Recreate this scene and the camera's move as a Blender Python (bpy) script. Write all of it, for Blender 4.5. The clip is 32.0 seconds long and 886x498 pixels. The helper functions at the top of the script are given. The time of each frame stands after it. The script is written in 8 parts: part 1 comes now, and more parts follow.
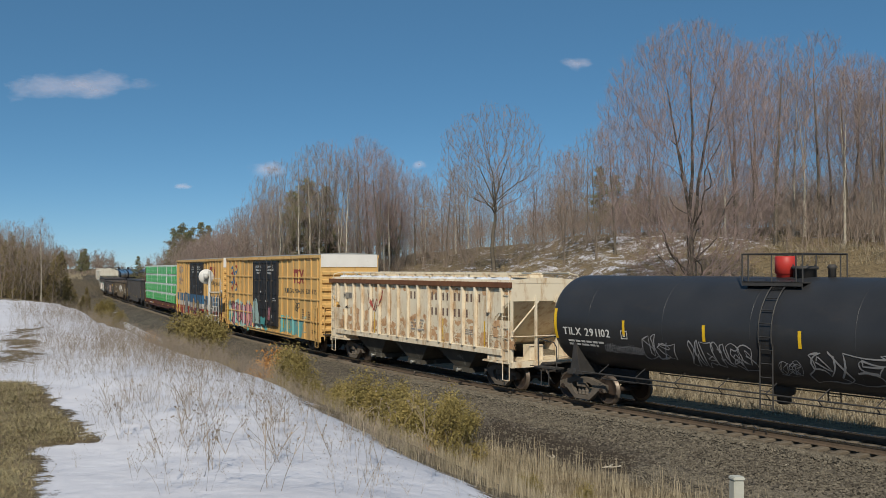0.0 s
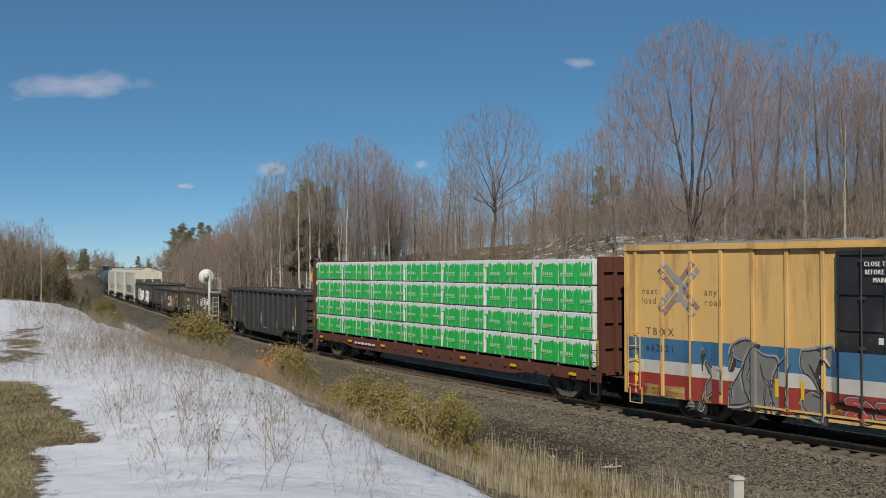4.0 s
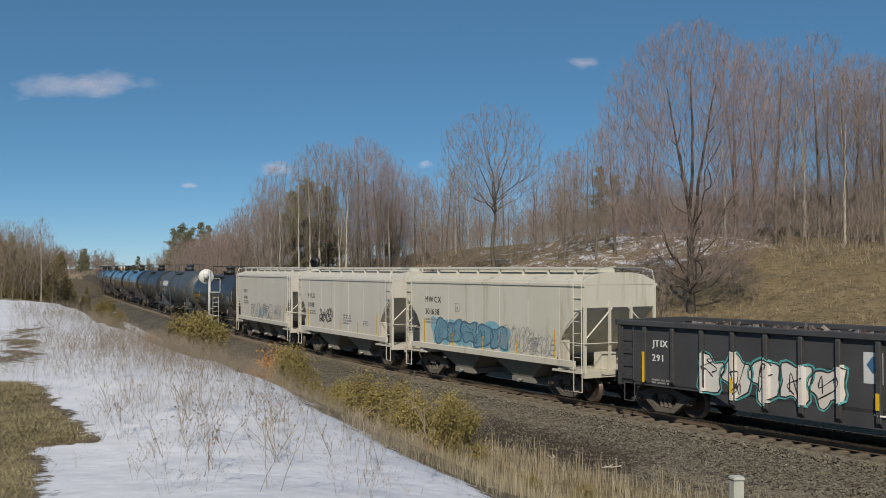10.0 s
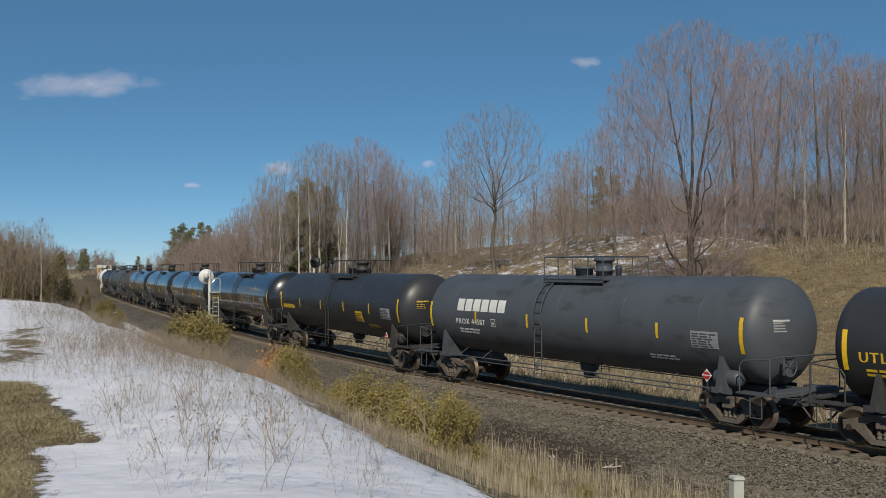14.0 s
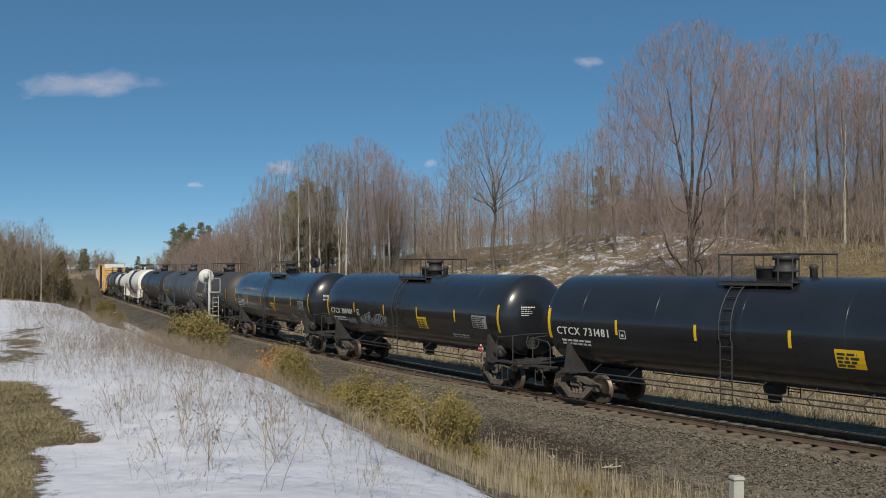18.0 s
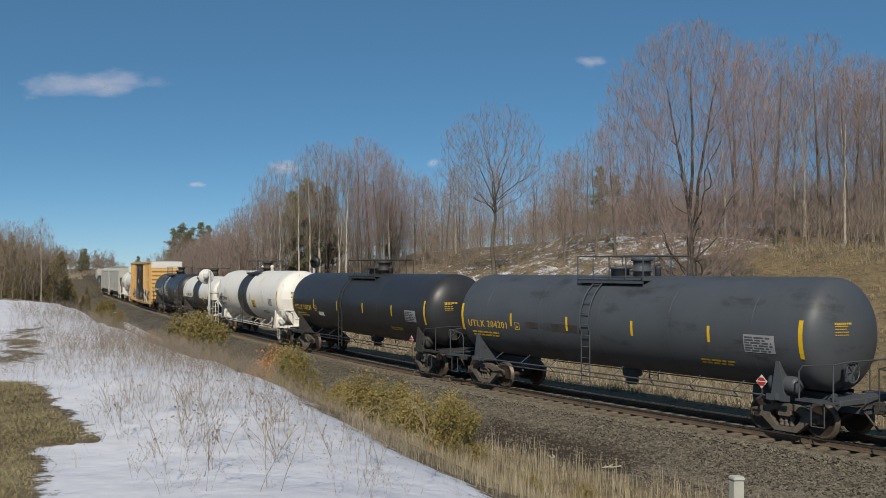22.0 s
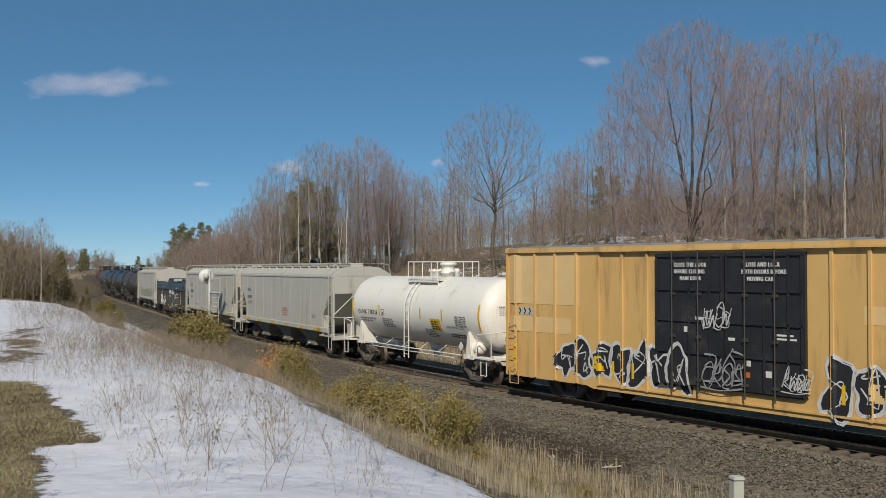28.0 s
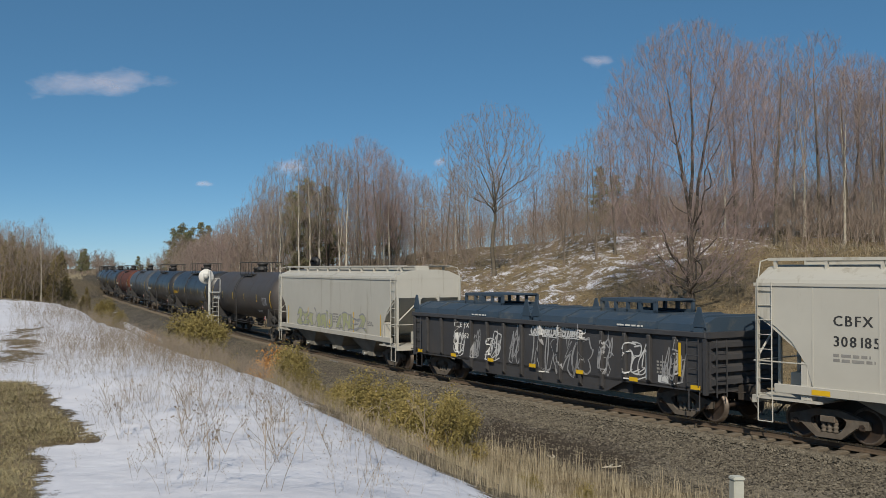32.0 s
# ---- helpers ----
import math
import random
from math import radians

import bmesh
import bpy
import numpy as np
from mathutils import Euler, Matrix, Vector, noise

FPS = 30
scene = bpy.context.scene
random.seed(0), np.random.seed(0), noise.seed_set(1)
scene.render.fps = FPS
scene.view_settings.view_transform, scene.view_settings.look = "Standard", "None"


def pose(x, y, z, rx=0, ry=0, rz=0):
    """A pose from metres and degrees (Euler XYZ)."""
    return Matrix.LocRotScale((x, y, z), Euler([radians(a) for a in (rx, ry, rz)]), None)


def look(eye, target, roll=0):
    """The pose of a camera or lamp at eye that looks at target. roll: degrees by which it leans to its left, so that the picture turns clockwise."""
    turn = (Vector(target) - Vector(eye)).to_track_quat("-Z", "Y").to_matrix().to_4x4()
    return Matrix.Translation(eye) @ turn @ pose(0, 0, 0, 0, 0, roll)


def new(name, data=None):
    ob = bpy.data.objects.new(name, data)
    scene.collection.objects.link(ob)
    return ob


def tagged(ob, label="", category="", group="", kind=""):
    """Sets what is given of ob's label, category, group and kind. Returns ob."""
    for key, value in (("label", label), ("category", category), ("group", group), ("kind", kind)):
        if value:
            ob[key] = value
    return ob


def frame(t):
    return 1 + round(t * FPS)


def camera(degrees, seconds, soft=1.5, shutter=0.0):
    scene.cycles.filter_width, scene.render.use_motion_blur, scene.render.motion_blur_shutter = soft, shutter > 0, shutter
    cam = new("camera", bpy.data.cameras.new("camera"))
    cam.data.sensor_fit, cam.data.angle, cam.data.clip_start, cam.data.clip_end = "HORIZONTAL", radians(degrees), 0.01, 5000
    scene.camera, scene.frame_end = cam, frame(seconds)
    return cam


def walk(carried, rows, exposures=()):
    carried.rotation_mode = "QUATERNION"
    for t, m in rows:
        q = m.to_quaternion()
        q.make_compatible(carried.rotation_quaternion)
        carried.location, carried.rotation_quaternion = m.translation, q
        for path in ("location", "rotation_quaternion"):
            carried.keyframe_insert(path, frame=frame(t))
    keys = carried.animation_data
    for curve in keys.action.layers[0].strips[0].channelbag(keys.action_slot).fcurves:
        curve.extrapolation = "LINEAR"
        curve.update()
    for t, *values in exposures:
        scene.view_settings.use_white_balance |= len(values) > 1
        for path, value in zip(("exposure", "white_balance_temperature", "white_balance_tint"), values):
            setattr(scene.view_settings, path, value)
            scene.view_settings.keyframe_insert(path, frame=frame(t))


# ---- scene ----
# The camera stands on the snow bench, 4.35 m over the rails, and does not move.
cam = camera(48.26, 32.0, soft=0.5)
EYE = (0.0, 0.0, 4.35)
walk(cam, [(0.0, look(EYE, (0.0, 100.0, 4.35 + 1.966))), (32.0, look(EYE, (0.0, 100.0, 4.35 + 1.966)))],
     exposures=[(0.0, 0.1, 6400, 7), (32.0, 0.1, 6400, 7)])

# ---- light ----
SUN_WAY = Vector((-0.13, -0.99, 0.78)).normalized()   # towards the sun
world = bpy.data.worlds.new("sky")
scene.world = world
world.use_nodes = True
sky = world.node_tree.nodes.new("ShaderNodeTexSky")
sky.sky_type, sky.sun_disc = "NISHITA", False
sky.sun_elevation = math.asin(SUN_WAY.z)
sky.sun_rotation = math.atan2(SUN_WAY.x, SUN_WAY.y)
sky.altitude = 2500
sky.air_density, sky.dust_density, sky.ozone_density = 0.6, 0.4, 1.6
back = world.node_tree.nodes["Background"]
rich = world.node_tree.nodes.new("ShaderNodeHueSaturation")   # clear winter air, deeper blue
rich.inputs["Saturation"].default_value = 1.17
rich.inputs["Hue"].default_value = 0.4835
world.node_tree.links.new(sky.outputs[0], rich.inputs["Color"])
even = world.node_tree.nodes.new("ShaderNodeMix")   # the blue holds far down towards the horizon
even.data_type = "RGBA"
even.inputs["Factor"].default_value = .35
even.inputs["B"].default_value = (1.4, 3.05, 5.6, 1)
world.node_tree.links.new(rich.outputs[0], even.inputs["A"])
world.node_tree.links.new(even.outputs["Result"], back.inputs[0])
back.inputs[1].default_value = 0.075
sun = new("sun", bpy.data.lights.new("sun", "SUN"))
sun.data.energy, sun.data.angle, sun.data.color = 3.6, radians(0.53), (1.0, 0.895, 0.745)
sun.matrix_basis = look((0, 0, 60), Vector((0, 0, 60)) - SUN_WAY)

# ---- the line of the railway: near rail, from the right edge of the view into the distance ----
KNOTS = (-30, 0, 20, 45, 75, 110, 160, 230, 310, 600)
BENDS = (-8.011, -6.326, -4.637, -1.963, -0.229, -0.082, -0.927, -1.964, -3.0, -4.037)   # per kilometre
START, HEADING, SPEED = (10.4867, 24.3443), 0.6362, 15.607
S = np.arange(-30, 601, 1.0)
_k = np.interp(S, KNOTS, [b / 1000 for b in BENDS])
_h = np.concatenate([[0], np.cumsum((_k[1:] + _k[:-1]) / 2)])
HEAD = _h - _h[30] + HEADING
_dx, _dy = -np.sin(HEAD), np.cos(HEAD)
RAIL_X = np.concatenate([[0], np.cumsum((_dx[1:] + _dx[:-1]) / 2)])
RAIL_Y = np.concatenate([[0], np.cumsum((_dy[1:] + _dy[:-1]) / 2)])
RAIL_X, RAIL_Y = RAIL_X - RAIL_X[30] + START[0], RAIL_Y - RAIL_Y[30] + START[1]
MID_X, MID_Y = RAIL_X + 0.7525 * np.cos(HEAD), RAIL_Y + 0.7525 * np.sin(HEAD)


def on_track(s, side=0.0):
    """Plan position and heading at s metres along the line; side: metres towards the camera from the track's middle."""
    c = min(max(s, S[0]), S[-1])
    h = float(np.interp(c, S, HEAD))
    x, y = float(np.interp(c, S, MID_X)), float(np.interp(c, S, MID_Y))
    over = s - c
    return x - math.sin(h) * over - side * math.cos(h), y + math.cos(h) * over - side * math.sin(h), h


def track_coords(x, y):
    """Signed distance to the camera's side of the track's middle and place along it, for arrays of plan points."""
    x, y = np.asarray(x, float), np.asarray(y, float)
    n, s = np.empty(x.shape), np.empty(x.shape)
    fx, fy, fh, fs = [MID_X], [MID_Y], [HEAD], [S]
    lo = np.arange(-400, -30, 2.0)
    fx.insert(0, MID_X[0] - np.sin(HEAD[0]) * (lo + 30)), fy.insert(0, MID_Y[0] + np.cos(HEAD[0]) * (lo + 30))
    fh.insert(0, np.full(lo.shape, HEAD[0])), fs.insert(0, lo)
    fx, fy, fh, fs = map(np.concatenate, (fx, fy, fh, fs))
    fx, fy, fh, fs = fx[::2], fy[::2], fh[::2], fs[::2]
    flat_x, flat_y, fn, fo = x.ravel(), y.ravel(), n.ravel(), s.ravel()
    for a in range(0, flat_x.size, 4000):
        dx, dy = flat_x[a:a + 4000, None] - fx, flat_y[a:a + 4000, None] - fy
        i = np.argmin(dx * dx + dy * dy, 1)
        r = np.arange(i.size)
        fn[a:a + 4000] = -(dx[r, i] * np.cos(fh[i]) + dy[r, i] * np.sin(fh[i]))
        fo[a:a + 4000] = fs[i] - dx[r, i] * np.sin(fh[i]) + dy[r, i] * np.cos(fh[i])
    return fn.reshape(x.shape), fo.reshape(x.shape)


def wave(x, y, f, seed=0):
    """Cheap smooth variation in plan, -1 to 1."""
    a = seed * 1.7
    return (np.sin(x * f + 1.3 * np.sin(y * f * 0.7 + a) + a) + np.sin(y * f * 1.1 + 1.7 * np.sin(x * f * 0.6 + 2 * a) + 3 * a)) / 2


def crest(y):
    """Where the crest of the near bench runs, across the view, at y metres ahead."""
    return np.interp(y, [-30, 0, 8, 10.2, 20.7, 24, 32.5, 46, 54, 62, 120], [14, 3.4, .35, -.45, -4.7, -6.6, -10.9, -17.0, -20.6, -26.0, -62])


def bench_edge(x, y):
    """Distance from the crest, positive on the bench."""
    return (crest(y) - x) * .9


def height(n, s, x, y):
    """Height of the ground over the rail tops."""
    low = np.interp(n, [0, 1.35, 1.75, 2.0, 3.5, 6.0, 9.0], [-.26, -.26, -.23, -.25, -.85, -1.0, -1.25])
    m = bench_edge(x, y)
    t = np.clip((n - 9) / np.maximum(n - 9 - np.minimum(m, 0), .01), 0, 1)
    near = np.where(m > 0, np.interp(m, [0, 1.8, 30, 200], [2.4, 2.6, 2.6, 2.0]), np.where(n < 9, low, -1.25 + 3.65 * t))
    top = np.interp(s, [-200, -40, 10, 30, 55, 90, 150, 260, 500], [4.9, 4.9, 5.0, 6.4, 8.6, 7.8, 5.5, 4.0, 3.0])
    rise = np.interp(-n, [0, 1.75, 2.0, 3.4, 6.5, 9, 34, 46, 60, 100, 400], [0, 0, 0, 0, 0, .03, .92, 1.0, 1.08, 1.45, 2.2])
    far = np.interp(-n, [0, 1.75, 2.2, 3.4, 6.5], [-.2, -.2, -.3, -.42, -.5]) + rise * top
    z = np.where(n > 0, near, far)
    rough = np.clip((np.abs(n) - 4) / 6, 0, 1)
    far_off = np.hypot(x, y)
    z = z + np.clip((far_off - 300) / 220, 0, 1) * np.clip((np.abs(n) - 22) / 40, 0, 1) * 1.0   # low wooded rise on the horizon
    return z + rough * (0.10 * wave(x, y, 0.45, 1) + 0.05 * wave(x, y, 1.3, 2)) + np.clip((np.abs(n) - 15) / 30, 0, 1) * 0.35 * wave(x, y, 0.09, 3) + np.clip((-n - 11) / 6, 0, 1) * np.clip((60 + n) / 15, 0, 1) * (.16 * wave(x, y, 1.7, 4) + .2 * wave(x, y, .8, 6))


def ground_at(x, y):
    n, s = track_coords(np.array([x]), np.array([y]))
    return float(height(n, s, np.array([x]), np.array([y]))[0])


# ---- materials ----
def pbr(name, a, b=None, scale=1.5, rough=0.6, metal=0.0, bump=0.15, fine=40.0, stain=None, stain_amount=0.5, stain_scale=(1.2, 1.2, 1.2),
        piece=0.0, spec=0.4, coat=0.0):
    """A surface whose colour wanders between a and b, with grain, relief and, if wished, stains of a third colour."""
    m = bpy.data.materials.new(name)
    m.use_nodes = True
    nt = m.node_tree
    nd, ln = nt.nodes, nt.links
    p = nd["Principled BSDF"]
    tc = nd.new("ShaderNodeTexCoord")
    b = b or tuple(c * 0.8 for c in a)
    n1 = nd.new("ShaderNodeTexNoise")
    n1.inputs["Scale"].default_value, n1.inputs["Detail"].default_value, n1.inputs["Roughness"].default_value = scale, 6, 0.62
    ln.new(tc.outputs["Object"], n1.inputs["Vector"])
    ramp = nd.new("ShaderNodeMapRange")
    ramp.inputs["From Min"].default_value, ramp.inputs["From Max"].default_value = 0.3, 0.7
    ln.new(n1.outputs["Fac"], ramp.inputs["Value"])
    mix = nd.new("ShaderNodeMix")
    mix.data_type = "RGBA"
    mix.inputs["A"].default_value, mix.inputs["B"].default_value = (*a, 1), (*b, 1)
    ln.new(ramp.outputs[0], mix.inputs["Factor"])
    out = mix.outputs["Result"]
    n2 = nd.new("ShaderNodeTexNoise")
    n2.inputs["Scale"].default_value, n2.inputs["Detail"].default_value = fine, 4
    ln.new(tc.outputs["Object"], n2.inputs["Vector"])
    if stain:
        mp = nd.new("ShaderNodeMapping")
        mp.inputs["Scale"].default_value = stain_scale
        ln.new(tc.outputs["Object"], mp.inputs["Vector"])
        n3 = nd.new("ShaderNodeTexNoise")
        n3.inputs["Scale"].default_value, n3.inputs["Detail"].default_value, n3.inputs["Roughness"].default_value = 1.0, 8, 0.7
        ln.new(mp.outputs[0], n3.inputs["Vector"])
        r3 = nd.new("ShaderNodeMapRange")
        r3.inputs["From Min"].default_value, r3.inputs["From Max"].default_value = 0.62 - 0.3 * stain_amount, 0.78 - 0.22 * stain_amount
        ln.new(n3.outputs["Fac"], r3.inputs["Value"])
        mx = nd.new("ShaderNodeMix")
        mx.data_type = "RGBA"
        mx.inputs["B"].default_value = (*stain, 1)
        ln.new(out, mx.inputs["A"]), ln.new(r3.outputs[0], mx.inputs["Factor"])
        out = mx.outputs["Result"]
    if piece:
        oi = nd.new("ShaderNodeObjectInfo")
        geo = nd.new("ShaderNodeNewGeometry")
        add = nd.new("ShaderNodeMath")
        add.operation = "ADD"
        ln.new(oi.outputs["Random"], add.inputs[0]), ln.new(geo.outputs["Random Per Island"], add.inputs[1])
        mr = nd.new("ShaderNodeMapRange")
        mr.inputs["From Max"].default_value = 2.0
        mr.inputs["To Min"].default_value, mr.inputs["To Max"].default_value = 1 - piece, 1 + piece
        ln.new(add.outputs[0], mr.inputs["Value"])
        hsv = nd.new("ShaderNodeHueSaturation")
        ln.new(out, hsv.inputs["Color"]), ln.new(mr.outputs[0], hsv.inputs["Value"])
        out = hsv.outputs["Color"]
    ln.new(out, p.inputs["Base Color"])
    rr = nd.new("ShaderNodeMapRange")
    rr.inputs["To Min"].default_value, rr.inputs["To Max"].default_value = max(rough - 0.12, 0.03), min(rough + 0.12, 1)
    ln.new(n1.outputs["Fac"], rr.inputs["Value"]), ln.new(rr.outputs[0], p.inputs["Roughness"])
    p.inputs["Metallic"].default_value = metal
    p.inputs["Specular IOR Level"].default_value = spec
    p.inputs["Coat Weight"].default_value = coat
    p.inputs["Coat Roughness"].default_value = 0.12
    if bump:
        bp = nd.new("ShaderNodeBump")
        bp.inputs["Strength"].default_value, bp.inputs["Distance"].default_value = bump, 0.02
        ln.new(n2.outputs["Fac"], bp.inputs["Height"]), ln.new(bp.outputs[0], p.inputs["Normal"])
    return m


STEEL = pbr("dark steel", (.05, .046, .044), (.085, .071, .06), 3, .65, .2, .2)
TRUCK = pbr("dusty truck steel", (.165, .14, .115), (.095, .08, .066), 4, .8, .1, .3, stain=(.16, .10, .06), stain_amount=.35)
WHEEL = pbr("worn wheel steel", (.05, .042, .036), (.09, .06, .045), 5, .55, .4, .1)
TREAD = pbr("worn wheel rim", (.20, .165, .135), (.13, .10, .08), 8, .5, .6, .05)
BLACK = pbr("black tank paint", (.026, .027, .0305), (.038, .039, .043), .6, .40, 0, .04, stain=(.045, .042, .04), stain_amount=.25, stain_scale=(.8, .8, 2))
GLOSS = pbr("glossy black tank paint", (.014, .0152, .019), (.021, .0225, .027), .6, .3, 0, .015, coat=.8)
SLATE = pbr("slate grey tank paint", (.082, .09, .102), (.064, .071, .082), .6, .5, 0, .04, stain=(.03, .03, .03), stain_amount=.2, stain_scale=(.6, .6, 1.6))
UMBER = pbr("brownish black tank paint", (.062, .054, .051), (.077, .067, .062), .7, .55, 0, .06, stain=(.05, .04, .035), stain_amount=.3)
WHITE = pbr("white tank paint", (.82, .79, .735), (.77, .73, .66), .5, .45, 0, .04, stain=(.42, .36, .27), stain_amount=.12, stain_scale=(1.5, 1.5, .25))
YELLOW = pbr("yellow boxcar paint", (.665, .425, .16), (.60, .375, .135), .5, .6, 0, .06, stain=(.37, .22, .09), stain_amount=.34, stain_scale=(2.2, 2.2, .25))
DOORBLK = pbr("black door paint", (.017, .018, .022), (.03, .03, .034), 1.2, .55, 0, .08, stain=(.07, .065, .06), stain_amount=.2)
CREAM = pbr("cream hopper paint", (.61, .575, .49), (.55, .515, .43), .5, .6, 0, .06, stain=(.36, .28, .18), stain_amount=.22, stain_scale=(2, 2, .2))
OFFWHITE = pbr("off-white hopper paint", (.61, .575, .515), (.56, .52, .455), .5, .6, 0, .06, stain=(.46, .38, .27), stain_amount=.18, stain_scale=(2, 2, .2))
FAINT = pbr("faded data lettering", (.22, .21, .20), (.30, .29, .27), 3, .7, 0, .02)
GREYH = pbr("light grey hopper paint", (.51, .49, .438), (.455, .435, .388), .5, .6, 0, .06, stain=(.28, .24, .18), stain_amount=.2, stain_scale=(2, 2, .2))
RUSTY = pbr("rusted cream paint", (.78, .70, .55), (.72, .62, .46), .8, .75, 0, .25, stain=(.47, .30, .15), stain_amount=.42, stain_scale=(2.8, 2.8, .9))
RUST = pbr("rust", (.12, .05, .026), (.19, .085, .04), 2, .9, 0, .4)
GONBLK = pbr("sooty black gondola steel", (.047, .047, .052), (.068, .067, .071), 1, .55, 0, .2, stain=(.075, .066, .06), stain_amount=.3, stain_scale=(1.5, 1.5, .4))
GONCHR = pbr("charcoal gondola steel with rust", (.05, .049, .052), (.075, .066, .058), 1.2, .7, 0, .25, stain=(.12, .08, .05), stain_amount=.32, stain_scale=(1.5, 1.5, .4))
FIT = pbr("black fittings paint", (.036, .036, .038), (.06, .055, .051), 3, .6, 0, .15)
POSTK = pbr("scuffed black post", (.07, .067, .068), (.046, .044, .045), 3, .6, 0, .2)
POSTB = pbr("scuffed brown post", (.125, .098, .07), (.08, .066, .05), 3, .7, 0, .2)
GONBRN = pbr("rusty brown gondola steel", (.105, .082, .058), (.06, .05, .04), 1.2, .8, 0, .25, stain=(.17, .105, .055), stain_amount=.46, stain_scale=(1.5, 1.5, .4))
COVERB = pbr("blue steel cover paint", (.035, .058, .088), (.05, .072, .10), 1, .6, 0, .08, stain=(.12, .12, .11), stain_amount=.25)
OXIDE = pbr("oxide red flatcar steel", (.13, .045, .03), (.09, .035, .025), 1.5, .8, 0, .2)
STRIPE = pbr("yellow reflector", (.75, .48, .02), (.68, .42, .02), 2, .4, 0, .02)
MARKW = pbr("white lettering paint", (.72, .71, .68), (.6, .59, .56), 3, .6, 0, .02)
MARKY = pbr("yellow lettering paint", (.70, .45, .03), (.6, .37, .03), 3, .6, 0, .02)
MARKK = pbr("black lettering paint", (.03, .03, .032), (.05, .05, .05), 3, .6, 0, .02)
REDP = pbr("red paint", (.5, .04, .03), (.4, .035, .03), 3, .5, 0, .05)
GALV = pbr("galvanised grating", (.42, .42, .40), (.33, .33, .31), 5, .5, .5, .1)
SNOW = pbr("old snow", (.80, .82, .86), (.74, .76, .80), .8, .55, 0, .5, fine=14)
BARK = pbr("grey brown bark", (.20, .165, .13), (.13, .105, .085), 3, .9, 0, .6, fine=20)
# ---- small mesh tools ----
def box(bm, x0, x1, y0, y1, z0, z1):
    v = [bm.verts.new(c) for c in ((x0, y0, z0), (x1, y0, z0), (x1, y1, z0), (x0, y1, z0), (x0, y0, z1), (x1, y0, z1), (x1, y1, z1), (x0, y1, z1))]
    for f in ((3, 2, 1, 0), (4, 5, 6, 7), (0, 1, 5, 4), (1, 2, 6, 5), (2, 3, 7, 6), (3, 0, 4, 7)):
        bm.faces.new([v[i] for i in f])


def prism(bm, ring, y0, y1):
    """Closed prism: ring of (x, z) points, counter-clockwise seen from -y, from y0 to y1."""
    a = [bm.verts.new((x, y0, z)) for x, z in ring]
    b = [bm.verts.new((x, y1, z)) for x, z in ring]
    bm.faces.new(a), bm.faces.new(b[::-1])
    for i in range(len(a)):
        j = (i + 1) % len(a)
        bm.faces.new((a[j], a[i], b[i], b[j]))


def extrude_x(bm, ring, x0, x1):
    """Closed prism: ring of (y, z) points from x0 to x1."""
    a = [bm.verts.new((x0, y, z)) for y, z in ring]
    b = [bm.verts.new((x1, y, z)) for y, z in ring]
    bm.faces.new(a[::-1]), bm.faces.new(b)
    for i in range(len(a)):
        j = (i + 1) % len(a)
        bm.faces.new((a[i], a[j], b[j], b[i]))


def tube(bm, p, q, r, seg=8, r2=None, cap=True):
    """Round bar from p to q."""
    p, q = Vector(p), Vector(q)
    w = (q - p).normalized()
    u = w.orthogonal().normalized()
    v = w.cross(u)
    r2 = r if r2 is None else r2
    A, B = [], []
    for i in range(seg):
        c, s = math.cos(2 * math.pi * i / seg), math.sin(2 * math.pi * i / seg)
        A.append(bm.verts.new(p + (u * c + v * s) * r))
        B.append(bm.verts.new(q + (u * c + v * s) * r2))
    for i in range(seg):
        j = (i + 1) % seg
        f = bm.faces.new((A[i], A[j], B[j], B[i]))
        f.smooth = seg > 6
    if cap:
        bm.faces.new(A[::-1]), bm.faces.new(B)


def pipe(bm, pts, r, seg=6):
    for a, b in zip(pts[:-1], pts[1:]):
        tube(bm, a, b, r, seg)


def lathe(bm, prof, seg=40, axis="x", at=(0, 0, 0)):
    """Turned body: prof of (along, radius)."""
    rings = []
    for a, r in prof:
        ring = []
        for i in range(seg):
            t = 2 * math.pi * i / seg
            c, s = math.cos(t) * r, math.sin(t) * r
            o = {"x": (a, c, s), "y": (c, a, s), "z": (c, s, a)}[axis]
            ring.append(bm.verts.new((o[0] + at[0], o[1] + at[1], o[2] + at[2])))
        rings.append(ring)
    flip = axis == "y"
    for A, B in zip(rings[:-1], rings[1:]):
        for i in range(seg):
            j = (i + 1) % seg
            f = bm.faces.new((A[i], A[j], B[j], B[i]) if flip else (A[i], B[i], B[j], A[j]))
            f.smooth = True
    for ring, end in ((rings[0], 0), (rings[-1], 1)):
        f = bm.faces.new(ring if end != flip else ring[::-1])


def bevel(bm, w=0.01, seg=1):
    bmesh.ops.bevel(bm, geom=bm.edges[:], offset=w, segments=seg, affect="EDGES", clamp_overlap=True)


def mesh_of(bm, name, material, smooth=False):
    me = bpy.data.meshes.new(name)
    bmesh.ops.recalc_face_normals(bm, faces=bm.faces[:])
    if smooth:
        for f in bm.faces:
            f.smooth = True
    bm.to_mesh(me)
    bm.free()
    me.materials.append(material)
    return me


def part(name, bm, material, parent=None, label="", at=None, smooth=False):
    """Links a bmesh, or a mesh that is shared, as one object under its thing."""
    me = bm if isinstance(bm, bpy.types.Mesh) else mesh_of(bm, name, material, smooth)
    ob = new(name, me)
    ob.parent = parent
    if at is not None:
        ob.matrix_basis = at
    return tagged(ob, label)


